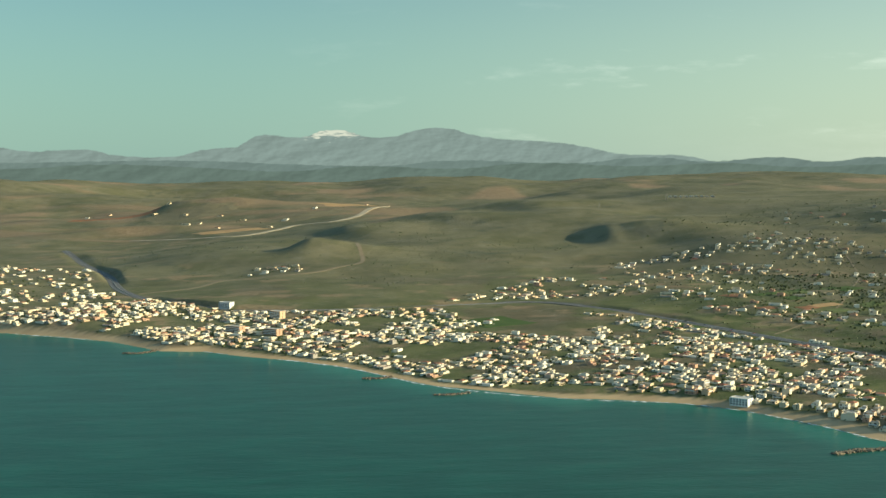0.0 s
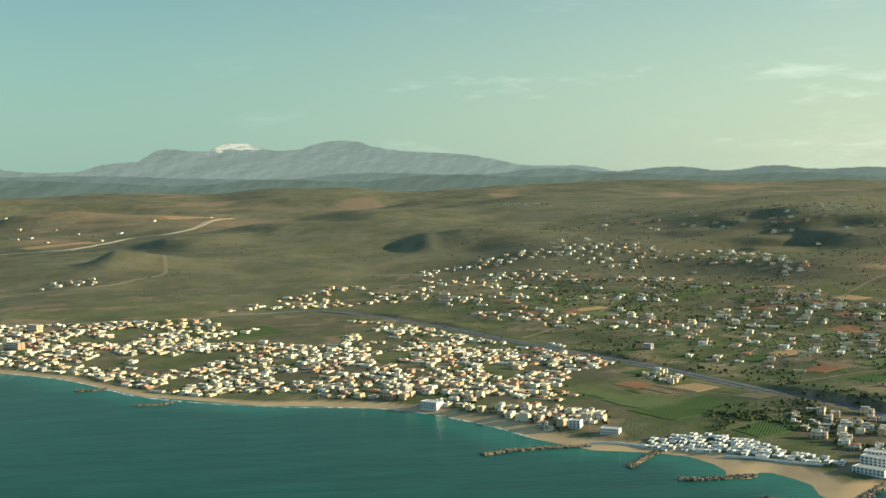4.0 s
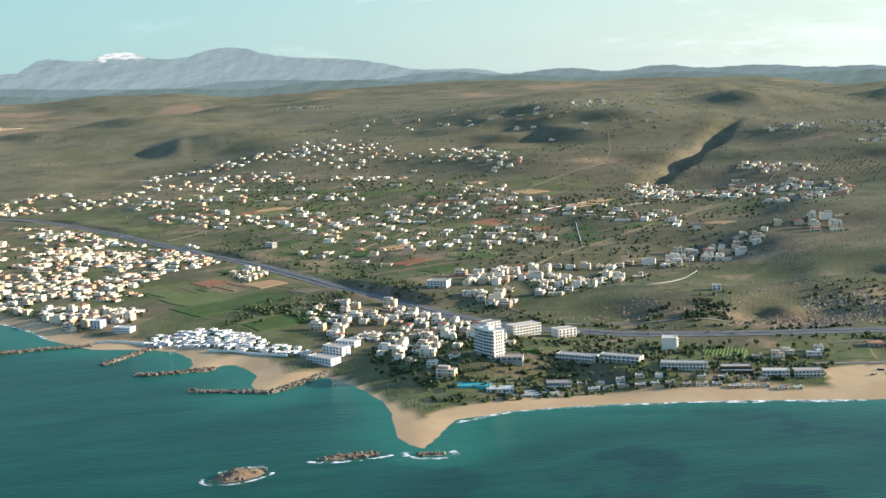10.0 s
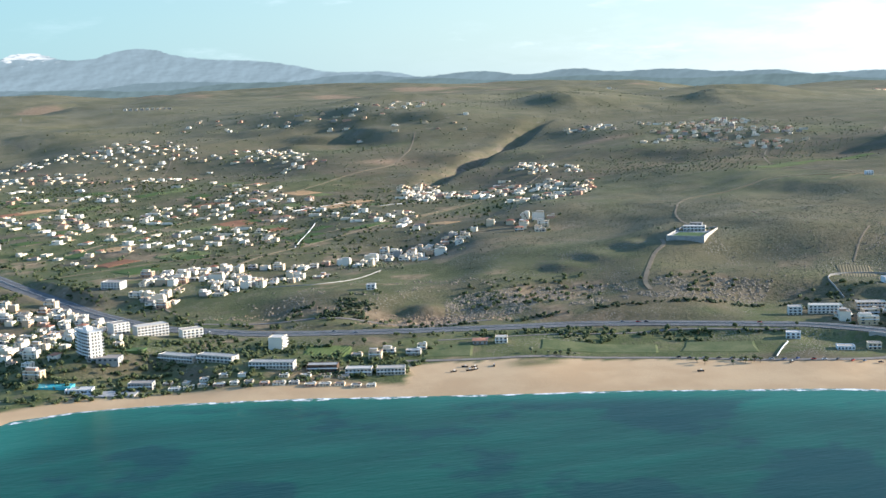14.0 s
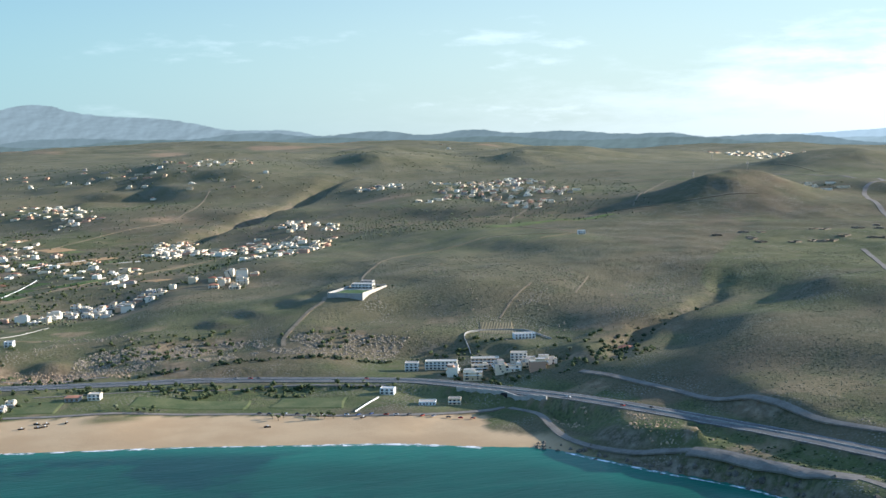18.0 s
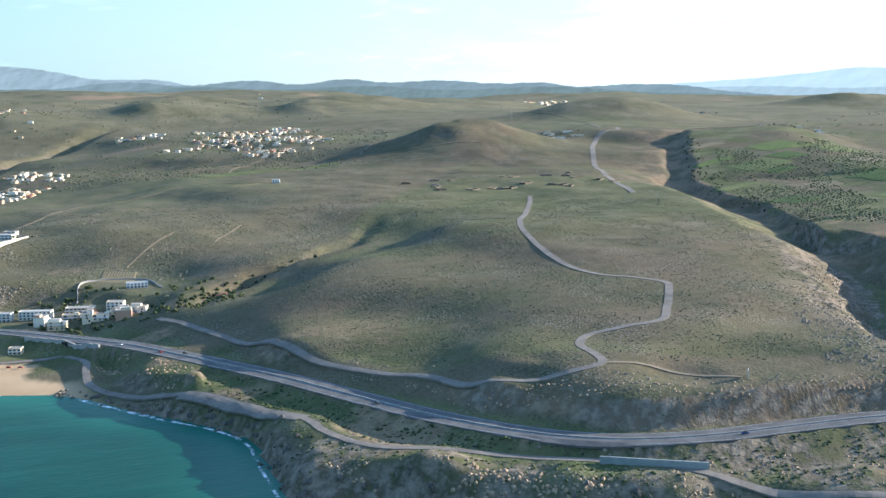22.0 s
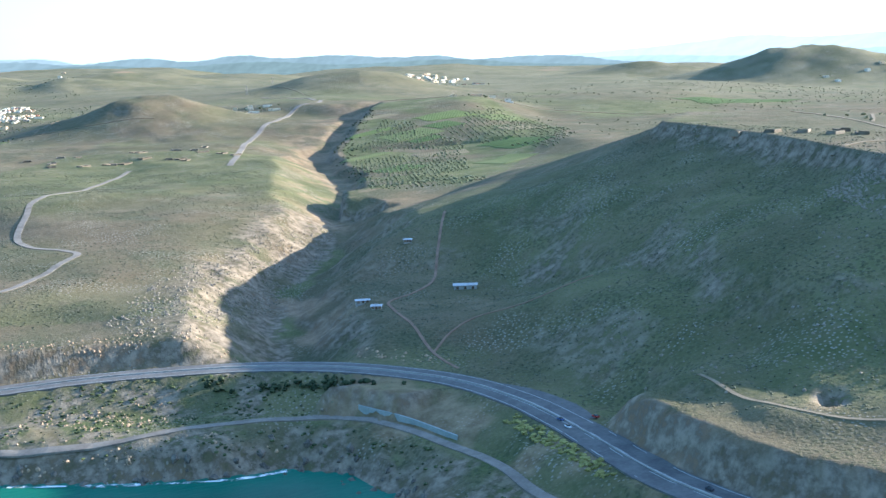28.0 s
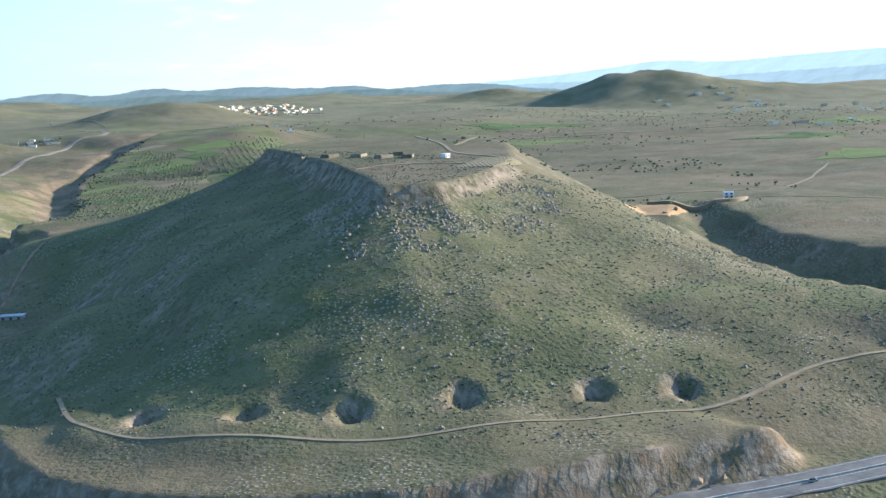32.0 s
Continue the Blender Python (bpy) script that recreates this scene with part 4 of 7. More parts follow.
strip("dirt_track", [(1209, -45), (1206, -62), (1207, -82), (1214, -100), (1230, -117), (1256, -138), (1284, -148), (1318, -158), (1345, -164), (1383, -160), (1415, -165)], 1.3, DIRT, "sandy dirt track below the pits", "track")
strip("dirt_track", [(1190, 52), (1193, 74), (1199, 100), (1207, 130), (1212, 142), (1226, 148), (1244, 164), (1262, 190), (1290, 230)], 1.2, RED_DIRT, "reddish dirt track between the sheds", "track", step=3)
strip("dirt_track", [(1193, 74), (1206, 84), (1222, 88), (1240, 78), (1262, 74)], 0.9, RED_DIRT, "narrow reddish track below the mountain", "track", step=3)
strip("dirt_track", [(808, 580), (814, 600), (837, 638), (850, 652), (856, 668)], 2.6, DIRT, "rough dirt track up to the walled villa", "track")
strip("dirt_track", [(-290, 1545), (-227, 1597), (-200, 1650), (-129, 1676), (-72, 1712), (-28, 1801), (-40, 1960), (-10, 2020)], 6, DIRT, "pale quarry track up the green hill", "track")
strip("dirt_track", [(890, 700), (901, 736), (925, 790), (963, 845), (1031, 870), (1061, 880), (1122, 850)], 1.2, DIRT, "faint dirt track over the hill behind the villa", "track")
strip("beach_road", [(648, 505), (688, 493), (726, 484), (764, 470), (802, 448), (837, 432), (878, 427)], 3.6, PALE_ROAD, "sandy road behind the beach", "road")
strip("dirt_road", [(-480, 2480), (-365, 2441), (-258, 2428), (-204, 2537), (-177, 2621), (-97, 2622), (-54, 2704), (-33, 2846), (10, 3050), (15, 3300)], 13, PALE_DIRT, "broad pale dirt road over the quarry plain", "track", 0.6, 12)
strip("parking_place", [(905, 305), (915, 284), (924, 256), (931, 236)], 7.0, PALE_ROAD, "wide gravel parking place above the bay", "parking", 0.2)
strip("lay_by", [(1187, 26), (1191, 12), (1191, -6), (1187, -22)], 8.0, ASPHALT, "wide asphalt lay-by on the inland side of the highway", "road", 0.17, 3)
strip("field_lane", [(672, 534), (710, 528), (750, 521), (788, 514), (822, 497), (840, 487)], 1.6, PALE_ROAD, "pale lane between the meadows", "track")
strip("slip_road", [(560, 632), (600, 612), (660, 590), (712, 572)], 2.6, PALE_ROAD, "narrow lane beside the highway", "road")

LANES = [[(560, 632), (548, 690), (570, 760), (620, 840), (690, 900), (780, 985), (900, 1100), (960, 1180)], [(440, 905), (500, 960), (560, 1060), (640, 1180), (760, 1330), (880, 1480), (960, 1700)], [(350, 1130), (430, 1230), (520, 1400), (600, 1600), (640, 1850)],
         [(470, 830), (560, 850), (640, 850), (720, 835), (800, 830)], [(520, 960), (620, 930), (740, 960), (830, 1040)], [(430, 1230), (560, 1190), (680, 1200), (800, 1180)], [(1290, 1270), (1220, 1180), (1130, 1010), (1122, 860)], [(1385, 980), (1330, 1000), (1260, 1040)],
         [(943, 589), (962, 612), (984, 635)], [(1004, 611), (1020, 634), (1035, 655)], [(1078, 830), (1105, 845), (1130, 858)], [(1278, 1043), (1330, 1120), (1400, 1230), (1498, 1360)], [(1712, 1432), (1713, 1367), (1691, 1264)],
         [(1350, 40), (1384, 44), (1396, 22), (1420, 30), (1425, 70), (1450, 120), (1480, 190)], [(1450, 110), (1520, 160), (1600, 120), (1680, 110), (1800, 180)], [(1600, 60), (1640, 10), (1690, -60), (1760, -120)], [(1640, 1010), (1800, 900), (1950, 700), (2200, 600)]]
for lane in LANES:
    strip("lane", lane, 1.0 if len(lane) == 3 else 1.5, DIRT, "narrow sandy lane between fields", "track", 0.22, 6)


# ---- building blocks for things ----
def box(bm, x0, x1, y0, y1, z0, z1):
    v = [bm.verts.new((x, y, z)) for z in (z0, z1) for y in (y0, y1) for x in (x0, x1)]
    for f in ((0, 2, 3, 1), (4, 5, 7, 6), (0, 1, 5, 4), (1, 3, 7, 5), (3, 2, 6, 7), (2, 0, 4, 6)):
        bm.faces.new([v[k] for k in f])


def hip(bm, x0, x1, y0, y1, z, rise):
    """A hipped roof with eaves."""
    m = min(x1 - x0, y1 - y0) / 2
    a = [bm.verts.new(p) for p in ((x0, y0, z), (x1, y0, z), (x1, y1, z), (x0, y1, z))]
    if x1 - x0 >= y1 - y0:
        r = [bm.verts.new(p) for p in ((x0 + m, (y0 + y1) / 2, z + rise), (x1 - m * 0.999, (y0 + y1) / 2, z + rise))]
        faces = ((a[0], a[1], r[1], r[0]), (a[1], a[2], r[1]), (a[2], a[3], r[0], r[1]), (a[3], a[0], r[0]))
    else:
        r = [bm.verts.new(p) for p in (((x0 + x1) / 2, y0 + m, z + rise), ((x0 + x1) / 2, y1 - m * 0.999, z + rise))]
        faces = ((a[0], a[1], r[0]), (a[1], a[2], r[1], r[0]), (a[2], a[3], r[1]), (a[3], a[0], r[0], r[1]))
    for f in faces:
        bm.faces.new(f)
    bm.faces.new(a[::-1])


def mesh_of(name, bm, mat):
    me = bpy.data.meshes.new(name)
    bmesh.ops.recalc_face_normals(bm, faces=bm.faces)
    bm.to_mesh(me)
    bm.free()
    me.materials.append(mat)
    return me


def part(name, bm, mat, parent=None, label="", at_place=None):
    """One mesh object under a thing or part; bm may be a mesh that is shared."""
    ob = new(name, bm if isinstance(bm, bpy.types.Mesh) else mesh_of(name, bm, mat))
    ob.parent = parent
    if at_place is not None:
        ob.matrix_basis = at_place
    return tagged(ob, label)


def shape(*boxes):
    bm = bmesh.new()
    for b in boxes:
        box(bm, *b)
    return bm


PANE = mesh_of("window", shape((-0.42, 0.42, -0.05, 0.05, -0.45, 0.45)), GLASS)
BIG_PANE = mesh_of("window", shape((-0.75, 0.75, -0.05, 0.05, -0.55, 0.45)), GLASS)
DOOR = mesh_of("door", shape((-0.32, 0.32, -0.06, 0.06, 0, 1.2)), SHUTTER)
STOREY = 1.45


def house(w, d, storeys, style, near, rng):
    """A house of the coast: plastered walls with parapet, roof, panes, door and balcony; its front looks along -y."""
    h = storeys * STOREY
    bm = shape((-w / 2, w / 2, -d / 2, d / 2, -2.5, h))
    up, extra, rim = None, None, bmesh.new()
    if style != "tiled":
        t = 0.16
        for b in ((-w / 2, w / 2, -d / 2, -d / 2 + t), (-w / 2, w / 2, d / 2 - t, d / 2), (-w / 2, -w / 2 + t, -d / 2 + t, d / 2 - t), (w / 2 - t, w / 2, -d / 2 + t, d / 2 - t)):
            box(rim, *b, h, h + 0.38)
        if style == "stepped":
            up = (-w * 0.5 + 0.3, w * rng.uniform(-0.05, 0.2), -d * 0.1, d / 2 - 0.3)
            extra = ("upper_floor", shape((*up, h, h + STOREY)))
        elif near:
            extra = ("stair_house", shape((w * 0.18, w * 0.42, d * 0.1, d * 0.4, h, h + 1.0)))
    wall = part("house", bm, WALL)
    if style != "tiled":
        part("parapet", rim, WALL, wall)
    if extra:
        part(extra[0], extra[1], WALL, wall)
    bm = bmesh.new()
    if style == "tiled":
        hip(bm, -w / 2 - 0.3, w / 2 + 0.3, -d / 2 - 0.3, d / 2 + 0.3, h, 1.0)
        part("roof", bm, TILES, wall, "terracotta hipped roof")
    else:
        box(bm, -w / 2 + 0.16, w / 2 - 0.16, -d / 2 + 0.16, d / 2 - 0.16, h + 0.004, h + 0.06)
        if up:
            box(bm, up[0] - 0.1, up[1] + 0.1, up[2] - 0.1, up[3] + 0.1, h + STOREY, h + STOREY + 0.12)
        part("roof", bm, FLAT_ROOF, wall)
    for s in range(storeys):
        z = s * STOREY + 0.95
        if near or s == storeys - 1:
            for x in ((-0.3 * w, 0.26 * w) if near else (-0.22 * w,)):
                part("window", BIG_PANE if rng.random() < 0.4 else PANE, None, wall, "", pose(x, -d / 2, z))
        if near:
            part("window", PANE, None, wall, "", pose(w / 2, rng.uniform(-0.2, 0.2) * d, z, 0, 0, 90))
    if not near and rng.random() < 0.6:
        yard = shape((-w / 2 - 1.2, w / 2 + 2.4, -d / 2 - 2.3, -d / 2 - 2.1, -2, 0.45), (w / 2 + 2.2, w / 2 + 2.4, -d / 2 - 2.1, d / 2, -2, 0.5))
        part("yard_wall", yard, WHITE, wall)
    if not near:
        part("window", PANE, None, wall, "", pose(w / 2, 0, h - 0.7, 0, 0, 90))
    if near:
        part("door", DOOR, None, wall, "", pose(0, -d / 2, 0.02))
        if storeys > 1:
            b = shape((-w * 0.46, w * 0.46, -d / 2 - 0.8, -d / 2 + 0.05, h - STOREY - 0.1, h - STOREY + 0.05), (-w * 0.46, w * 0.46, -d / 2 - 0.8, -d / 2 - 0.72, h - STOREY + 0.05, h - STOREY + 0.5))
            part("balcony", b, WHITE, wall)
        if style != "tiled":
            part("water_tank", shape((-w * 0.3, -w * 0.3 + 0.8, d * 0.12, d * 0.12 + 0.45, h + 0.05, h + 0.75)), METAL, wall, "metal solar water tank")
    return wall


rng = random.Random(4)
NEAR_STYLES = [(5.6, 5.0, 2, "flat"), (6.8, 5.4, 1, "flat"), (5.2, 5.2, 3, "flat"), (6.4, 5.0, 2, "stepped"), (7.6, 5.6, 2, "flat"), (5.4, 5.0, 1, "stepped"), (6.0, 5.2, 2, "tiled"), (8.4, 5.2, 3, "stepped"), (5.0, 4.6, 2, "flat"), (9.5, 5.0, 1, "flat")]
FAR_STYLES = [(6.0, 5.2, 2, "flat"), (7.4, 5.6, 1, "stepped"), (5.4, 5.0, 1, "flat"), (9.4, 5.4, 1, "flat"), (6.4, 5.6, 1, "tiled"), (6.0, 5.6, 2, "flat"), (7.0, 5.0, 1, "stepped"), (10.5, 4.6, 1, "flat")]
HOUSE_WORDS = {"flat": "plastered flat-roofed house with a low parapet", "stepped": "plastered house with a set-back upper floor", "tiled": "plastered house under a terracotta tiled roof"}
MODELS = {}


def place_house(x, y, turn, group, k=None, size=1.0):
    k = rng.randrange(len(NEAR_STYLES)) if k is None else k
    m = pose(x, y, at(x, y), 0, 0, turn) @ Matrix.Diagonal((size * rng.uniform(0.9, 1.3), size * rng.uniform(0.9, 1.12), size * rng.uniform(0.9, 1.06), 1))
    if k not in MODELS:
        w, d, storeys, style = NEAR_STYLES[k]
        ob = MODELS[k] = house(w, d, storeys, style, True, rng)
    else:
        ob = copy_thing(MODELS[k], m)
    ob.matrix_basis = m
    words = ("one", "two", "three")[NEAR_STYLES[k][2] - 1] + "-storey "
    return tagged(ob, words + HOUSE_WORDS[NEAR_STYLES[k][3]], "house", group)


def join_template(ob, mats):
    """A thing and its parts as arrays: corners, faces, material of each face. Removes the objects."""
    co, faces, which = [], [], []
    for o in (ob, *ob.children_recursive):
        k, base = mats[o.data.materials[0].name], sum(len(c) for c in co)
        m = o.matrix_basis if o is not ob else Matrix.Identity(4)
        co.append(np.array([m @ v.co for v in o.data.vertices]))
        faces += [[base + v for v in f.vertices] for f in o.data.polygons]
        which += [k] * len(o.data.polygons)
    for o in (*ob.children_recursive, ob):
        bpy.data.objects.remove(o)
    return np.vstack(co), faces, which


def spread(name, templates, places, mats, label, category, smooth_faces=False):
    """Many small alike things as one object: places are (template, x, y, z, turn, (sx, sy, sz), tone)."""
    co, loops, totals, which, tones, base = [], [], [], [], [], 0
    flat = [(c, np.concatenate([np.array(f) for f in fs]), np.array([len(f) for f in fs]), np.array(w)) for c, fs, w in templates]
    for k, x, y, z, turn, size, tone in places:
        c, l, tot, w = flat[k]
        q = c * np.array(size)
        a, b = math.cos(turn), math.sin(turn)
        co.append(np.stack([q[:, 0] * a - q[:, 1] * b + x, q[:, 0] * b + q[:, 1] * a + y, q[:, 2] + z], -1))
        loops.append(l + base)
        totals.append(tot)
        which.append(w)
        tones.append(np.full(len(c), tone))
        base += len(c)
    co, loops, totals, which = np.vstack(co), np.concatenate(loops), np.concatenate(totals), np.concatenate(which)
    me = bpy.data.meshes.new(name)
    me.vertices.add(len(co))
    me.vertices.foreach_set("co", co.ravel().astype(np.float32))
    me.loops.add(len(loops))
    me.loops.foreach_set("vertex_index", loops.astype(np.int32))
    me.polygons.add(len(totals))
    me.polygons.foreach_set("loop_start", np.concatenate([[0], np.cumsum(totals)[:-1]]).astype(np.int32))
    me.polygons.foreach_set("material_index", which.astype(np.int32))
    me.polygons.foreach_set("use_smooth", np.full(len(totals), smooth_faces))
    me.attributes.new("tone", "FLOAT", "POINT").data.foreach_set("value", np.concatenate(tones).astype(np.float32))
    me.update(calc_edges=True)
    for m in mats:
        me.materials.append(m)
    return tagged(new(name, me), label, category, kind="stuff")


SLOTS = {WALL.name: 0, CREAM.name: 0, FLAT_ROOF.name: 1, GLASS.name: 2, TILES.name: 3, SHUTTER.name: 2, WHITE.name: 0, METAL.name: 1}
TOWN_TEMPLATES = [join_template(house(*style, False, rng), SLOTS) for style in FAR_STYLES]
TOWN_TREES = []


TAKEN = {}


def free(x, y, gap):
    """Whether nothing stands within that gap; takes the place if so."""
    i, j = int(x // 20), int(y // 20)
    for a in (i - 1, i, i + 1):
        for b in (j - 1, j, j + 1):
            for px, py, g in TAKEN.get((a, b), ()):
                if (px - x) ** 2 + (py - y) ** 2 < (max(g, gap)) ** 2:
                    return False
    TAKEN.setdefault((i, j), []).append((x, y, gap))
    return True


def settle(ring, gap, turn, near, group, share=1.0, clump=40, size=1.0, greens=2):
    """Houses on a jittered street grid inside a ring of corners."""
    r = np.array(ring, float)
    c, cx, cy = radians(turn), *r.mean(0)
    reach = np.abs(r - (cx, cy)).max() * 1.5
    spots = []
    for u in np.arange(-reach, reach, gap):
        for v in np.arange(-reach, reach, gap * 1.05):
            a, b = u + rng.uniform(-0.28, 0.28) * gap, v + rng.uniform(-0.28, 0.28) * gap
            spots.append((cx + a * math.cos(c) - b * math.sin(c), cy + a * math.sin(c) + b * math.cos(c)))
    p = np.array(spots)
    ok = inside(p[:, 0], p[:, 1], ring) & (signed(p[:, 0], p[:, 1], LAND, COAST) > 13) & (line_dist(p[:, 0], p[:, 1], HIGHWAY) > 11)
    ok &= fractal(p[:, 0], p[:, 1], clump, 3) > np.quantile(fractal(p[:, 0], p[:, 1], clump, 3)[ok], 1 - share) - 1e-9 if ok.any() else ok
    joined = []
    for x, y in p[ok]:
        if not free(x, y, gap * 0.72):
            continue
        way = turn + rng.choice((0, 0, 90, -90, 180)) + rng.uniform(-6, 6)
        if near:
            place_house(x, y, way, group, None, size)
        else:
            joined.append((rng.randrange(len(FAR_STYLES)), x, y, at(x, y), radians(way), [size * rng.uniform(0.8, 1.4), size * rng.uniform(0.8, 1.2), size * rng.uniform(0.75, 1.05)], rng.random()))
        for _ in range(greens):
            TOWN_TREES.append((x + rng.uniform(-1, 1) * gap * 0.75, y + rng.uniform(-1, 1) * gap * 0.75))
    if joined:
        spread("houses", TOWN_TEMPLATES, joined, (WALL_JOINED, ROOF_JOINED, GLASS, TILES), group + ", cream and white with flat roofs", "houses")


# ---- single buildings, before the towns fill up round them ----
def slab(name, x, y, turn, w, d, storeys, mat, label, category, bays, sink=2.5, roof=FLAT_ROOF, height=STOREY, rail=True):
    """A longer block with a grid of panes and balcony slabs on its front, a parapet and a roof."""
    h = storeys * height
    bm, rim = shape((-w / 2, w / 2, -d / 2, d / 2, -sink, h)), bmesh.new()
    for b in ((-w / 2, w / 2, -d / 2, -d / 2 + 0.15), (-w / 2, w / 2, d / 2 - 0.15, d / 2), (-w / 2, -w / 2 + 0.15, -d / 2 + 0.15, d / 2 - 0.15), (w / 2 - 0.15, w / 2, -d / 2 + 0.15, d / 2 - 0.15)):
        box(rim, *b, h, h + 0.3)
    ob = part(name, bm, mat, None)
    part("parapet", rim, WHITE if mat is WHITE else mat, ob)
    ob.matrix_basis = pose(x, y, at(x, y), 0, 0, turn)
    part("roof", shape((-w / 2 + 0.15, w / 2 - 0.15, -d / 2 + 0.15, d / 2 - 0.15, h + 0.004, h + 0.08)), roof, ob)
    pane = mesh_of("window", shape((-0.25 * w / bays, 0.25 * w / bays, -0.05, 0.05, -0.5, 0.35)), GLASS)
    for s in range(storeys):
        for k in range(bays):
            part("window", pane, None, ob, "", pose(-w / 2 + w * (k + 0.5) / bays, -d / 2, height * (s + 0.55)))
        if rail and s:
            part("balcony", shape((-w / 2, w / 2, -d / 2 - 0.7, -d / 2 - 0.02, height * s - 0.08, height * s + 0.04), (-w / 2, w / 2, -d / 2 - 0.7, -d / 2 - 0.64, height * s + 0.04, height * s + 0.45)), WHITE, ob)
        part("window", PANE, None, ob, "", pose(w / 2, 0, height * (s + 0.55), 0, 0, 90))
    free(x, y, max(w, d) * 0.62)
    return tagged(ob, label, category)


def tower():
    """The tall hotel: two bent wings with a grid of balconies on both long faces."""
    ob = new("hotel_tower")
    ob.matrix_basis = pose(505, 552, at(505, 552), 0, 0, 112)
    w, top = 7.5, 12.6
    for side, turn in ((-1, 7), (1, -7)):
        body = part("wing", shape((-w / 2, w / 2, -3.2, 3.2, -2, top), (-w / 2, w / 2, -3.2, -3.0, top, top + 0.5), (-w / 2, w / 2, 3.0, 3.2, top, top + 0.5)), CREAM_WHITE, ob, "white plastered hotel wing", pose(side * w / 2, 0, 0, 0, 0, turn))
        pane = mesh_of("window", shape((-0.65, 0.65, -0.05, 0.05, -0.5, 0.45)), GLASS)
        for s in range(8):
            z = 1.57 * s
            for y in (-1, 1):
                part("balcony", shape((-w / 2, w / 2, min(3.22 * y, 4.1 * y), max(3.22 * y, 4.1 * y), z + 1.42, z + 1.57), (-w / 2, w / 2, min(4.0 * y, 4.1 * y), max(4.0 * y, 4.1 * y), z + 1.57, z + 2.0)), WHITE, body)
                for k in range(4):
                    part("window", pane, None, body, "", pose(-w / 2 + w * (k + 0.5) / 4, 3.2 * y, z + 0.8))
            for y in (-1.6, 0, 1.6):
                part("window", PANE, None, body, "", pose(side * w / 2, y, z + 0.85, 0, 0, 90))
    part("lift_house", shape((-2.2, 2.2, -1.5, 1.5, top, top + 1.6)), WHITE, ob)
    tagged(ob, "tall white hotel tower with balconies on eight floors", "hotel")
    free(505, 552, 10)


tower()
slab("hotel_block", 536, 604, 18, 17, 7, 4, CREAM, "white four-storey hotel block with ribbon balconies", "hotel", 9)
slab("hotel_block", 556, 597, 14, 11, 7, 3, WALL, "cream three-storey apartment block beside the highway", "apartments", 5)
slab("hotel_block", 520, 613, 25, 9, 7, 4, CREAM_WHITE, "white four-storey block behind the hotel tower", "hotel", 4)
slab("hotel_wing", 546, 543, -41, 20, 6, 2, CREAM, "long two-storey hotel wing with a flat grey roof", "hotel", 12, roof=CONCRETE)
slab("hotel_wing", 563, 528, -41, 20, 6, 2, CREAM, "two-storey hotel wing with pale roof edge", "hotel", 9, roof=CONCRETE)
slab("hotel_wing", 586, 508, -24, 21, 6, 2, CREAM, "long two-storey hotel wing with cream balconies", "hotel", 13, roof=CONCRETE)
slab("hotel_wing", 608, 500, -20, 14, 6, 2, SHUTTER, "brown-roofed two-storey hotel wing", "hotel", 8, roof=CONCRETE)
slab("hotel_wing", 623, 491, -20, 12, 6, 2, CREAM, "grey-roofed hotel wing at the beach", "hotel", 7)
slab("hotel_wing", 637, 487, -16, 13, 6, 2, CREAM, "row of white-fronted beach apartments", "hotel", 8)
slab("apartment_house", 594, 546, 64, 8, 7, 4, WALL, "tall cream apartment house with red-brown trim", "apartments", 4)
slab("beach_hall", 527, 511, -18, 11, 6, 2, CONCRETE, "low concrete beach restaurant with glass front", "restaurant", 8)
slab("pool_hall", 500, 513, -14, 12, 6, 1, WHITE, "low white pool building with blue glass front", "pool house", 7)
slab("reception_hall", 512, 545, -20, 15, 8, 1, CONCRETE, "low flat reception hall beside the tower", "hall", 6, rail=False)
slab("white_hotel", 521, 752, -30, 13, 9, 3, CREAM_WHITE, "white three-storey hotel with balconies among fields", "hotel", 6)
slab("beach_hotel", 236, 828, -42, 13, 8, 3, WHITE, "white stepped hotel at the water's edge", "hotel", 6)
slab("white_block", 328, 717, -30, 11, 6, 2, WHITE, "white box-shaped building with upright ribs", "building", 8)
slab("white_block", 312, 738, -30, 7, 6, 3, WHITE, "white three-storey house beside the jetty", "house", 3)
slab("resort_hotel", 430, 597, -52, 17, 7, 2, WHITE, "white terraced resort hotel above the sand", "hotel", 8)
slab("resort_hotel", 438, 609, -52, 14, 6, 3, WHITE, "white three-storey resort building", "hotel", 6)
slab("resort_hotel", 446, 625, -40, 12, 6, 2, WHITE, "low white resort building with a flat roof", "hotel", 6)
slab("hotel_slab", -104, 1288, -38, 14, 8, 5, WALL, "cream five-storey hotel above the town", "hotel", 6)
slab("hotel_slab", -135, 1195, -36, 17, 8, 4, WALL, "cream four-storey beach hotel", "hotel", 8)
slab("hotel_slab", -98, 1168, -36, 15, 8, 4, WALL, "ochre four-storey beach hotel", "hotel", 7)
slab("hotel_slab", -165, 1375, -30, 14, 8, 4, WHITE, "white block of flats near the highway", "apartments", 6)
slab("villa", 884, 678, -32, 14, 7, 2, CREAM, "long cream villa inside a walled yard", "villa", 6)
slab("villa", 890, 688, -32, 8, 6, 2, CONCRETE, "grey rear wing of a hillside villa", "villa", 3)
slab("villa", 940, 546, -10, 12, 6, 2, WHITE, "white two-storey villa on the slope", "villa", 6)
slab("field_house", 1122, 843, -20, 6, 5, 2, WHITE, "white house alone on the scrub hill", "house", 3)
slab("field_house", 1599, 78, -40, 5, 4.5, 2, WHITE, "small white house on the plateau", "house", 2)
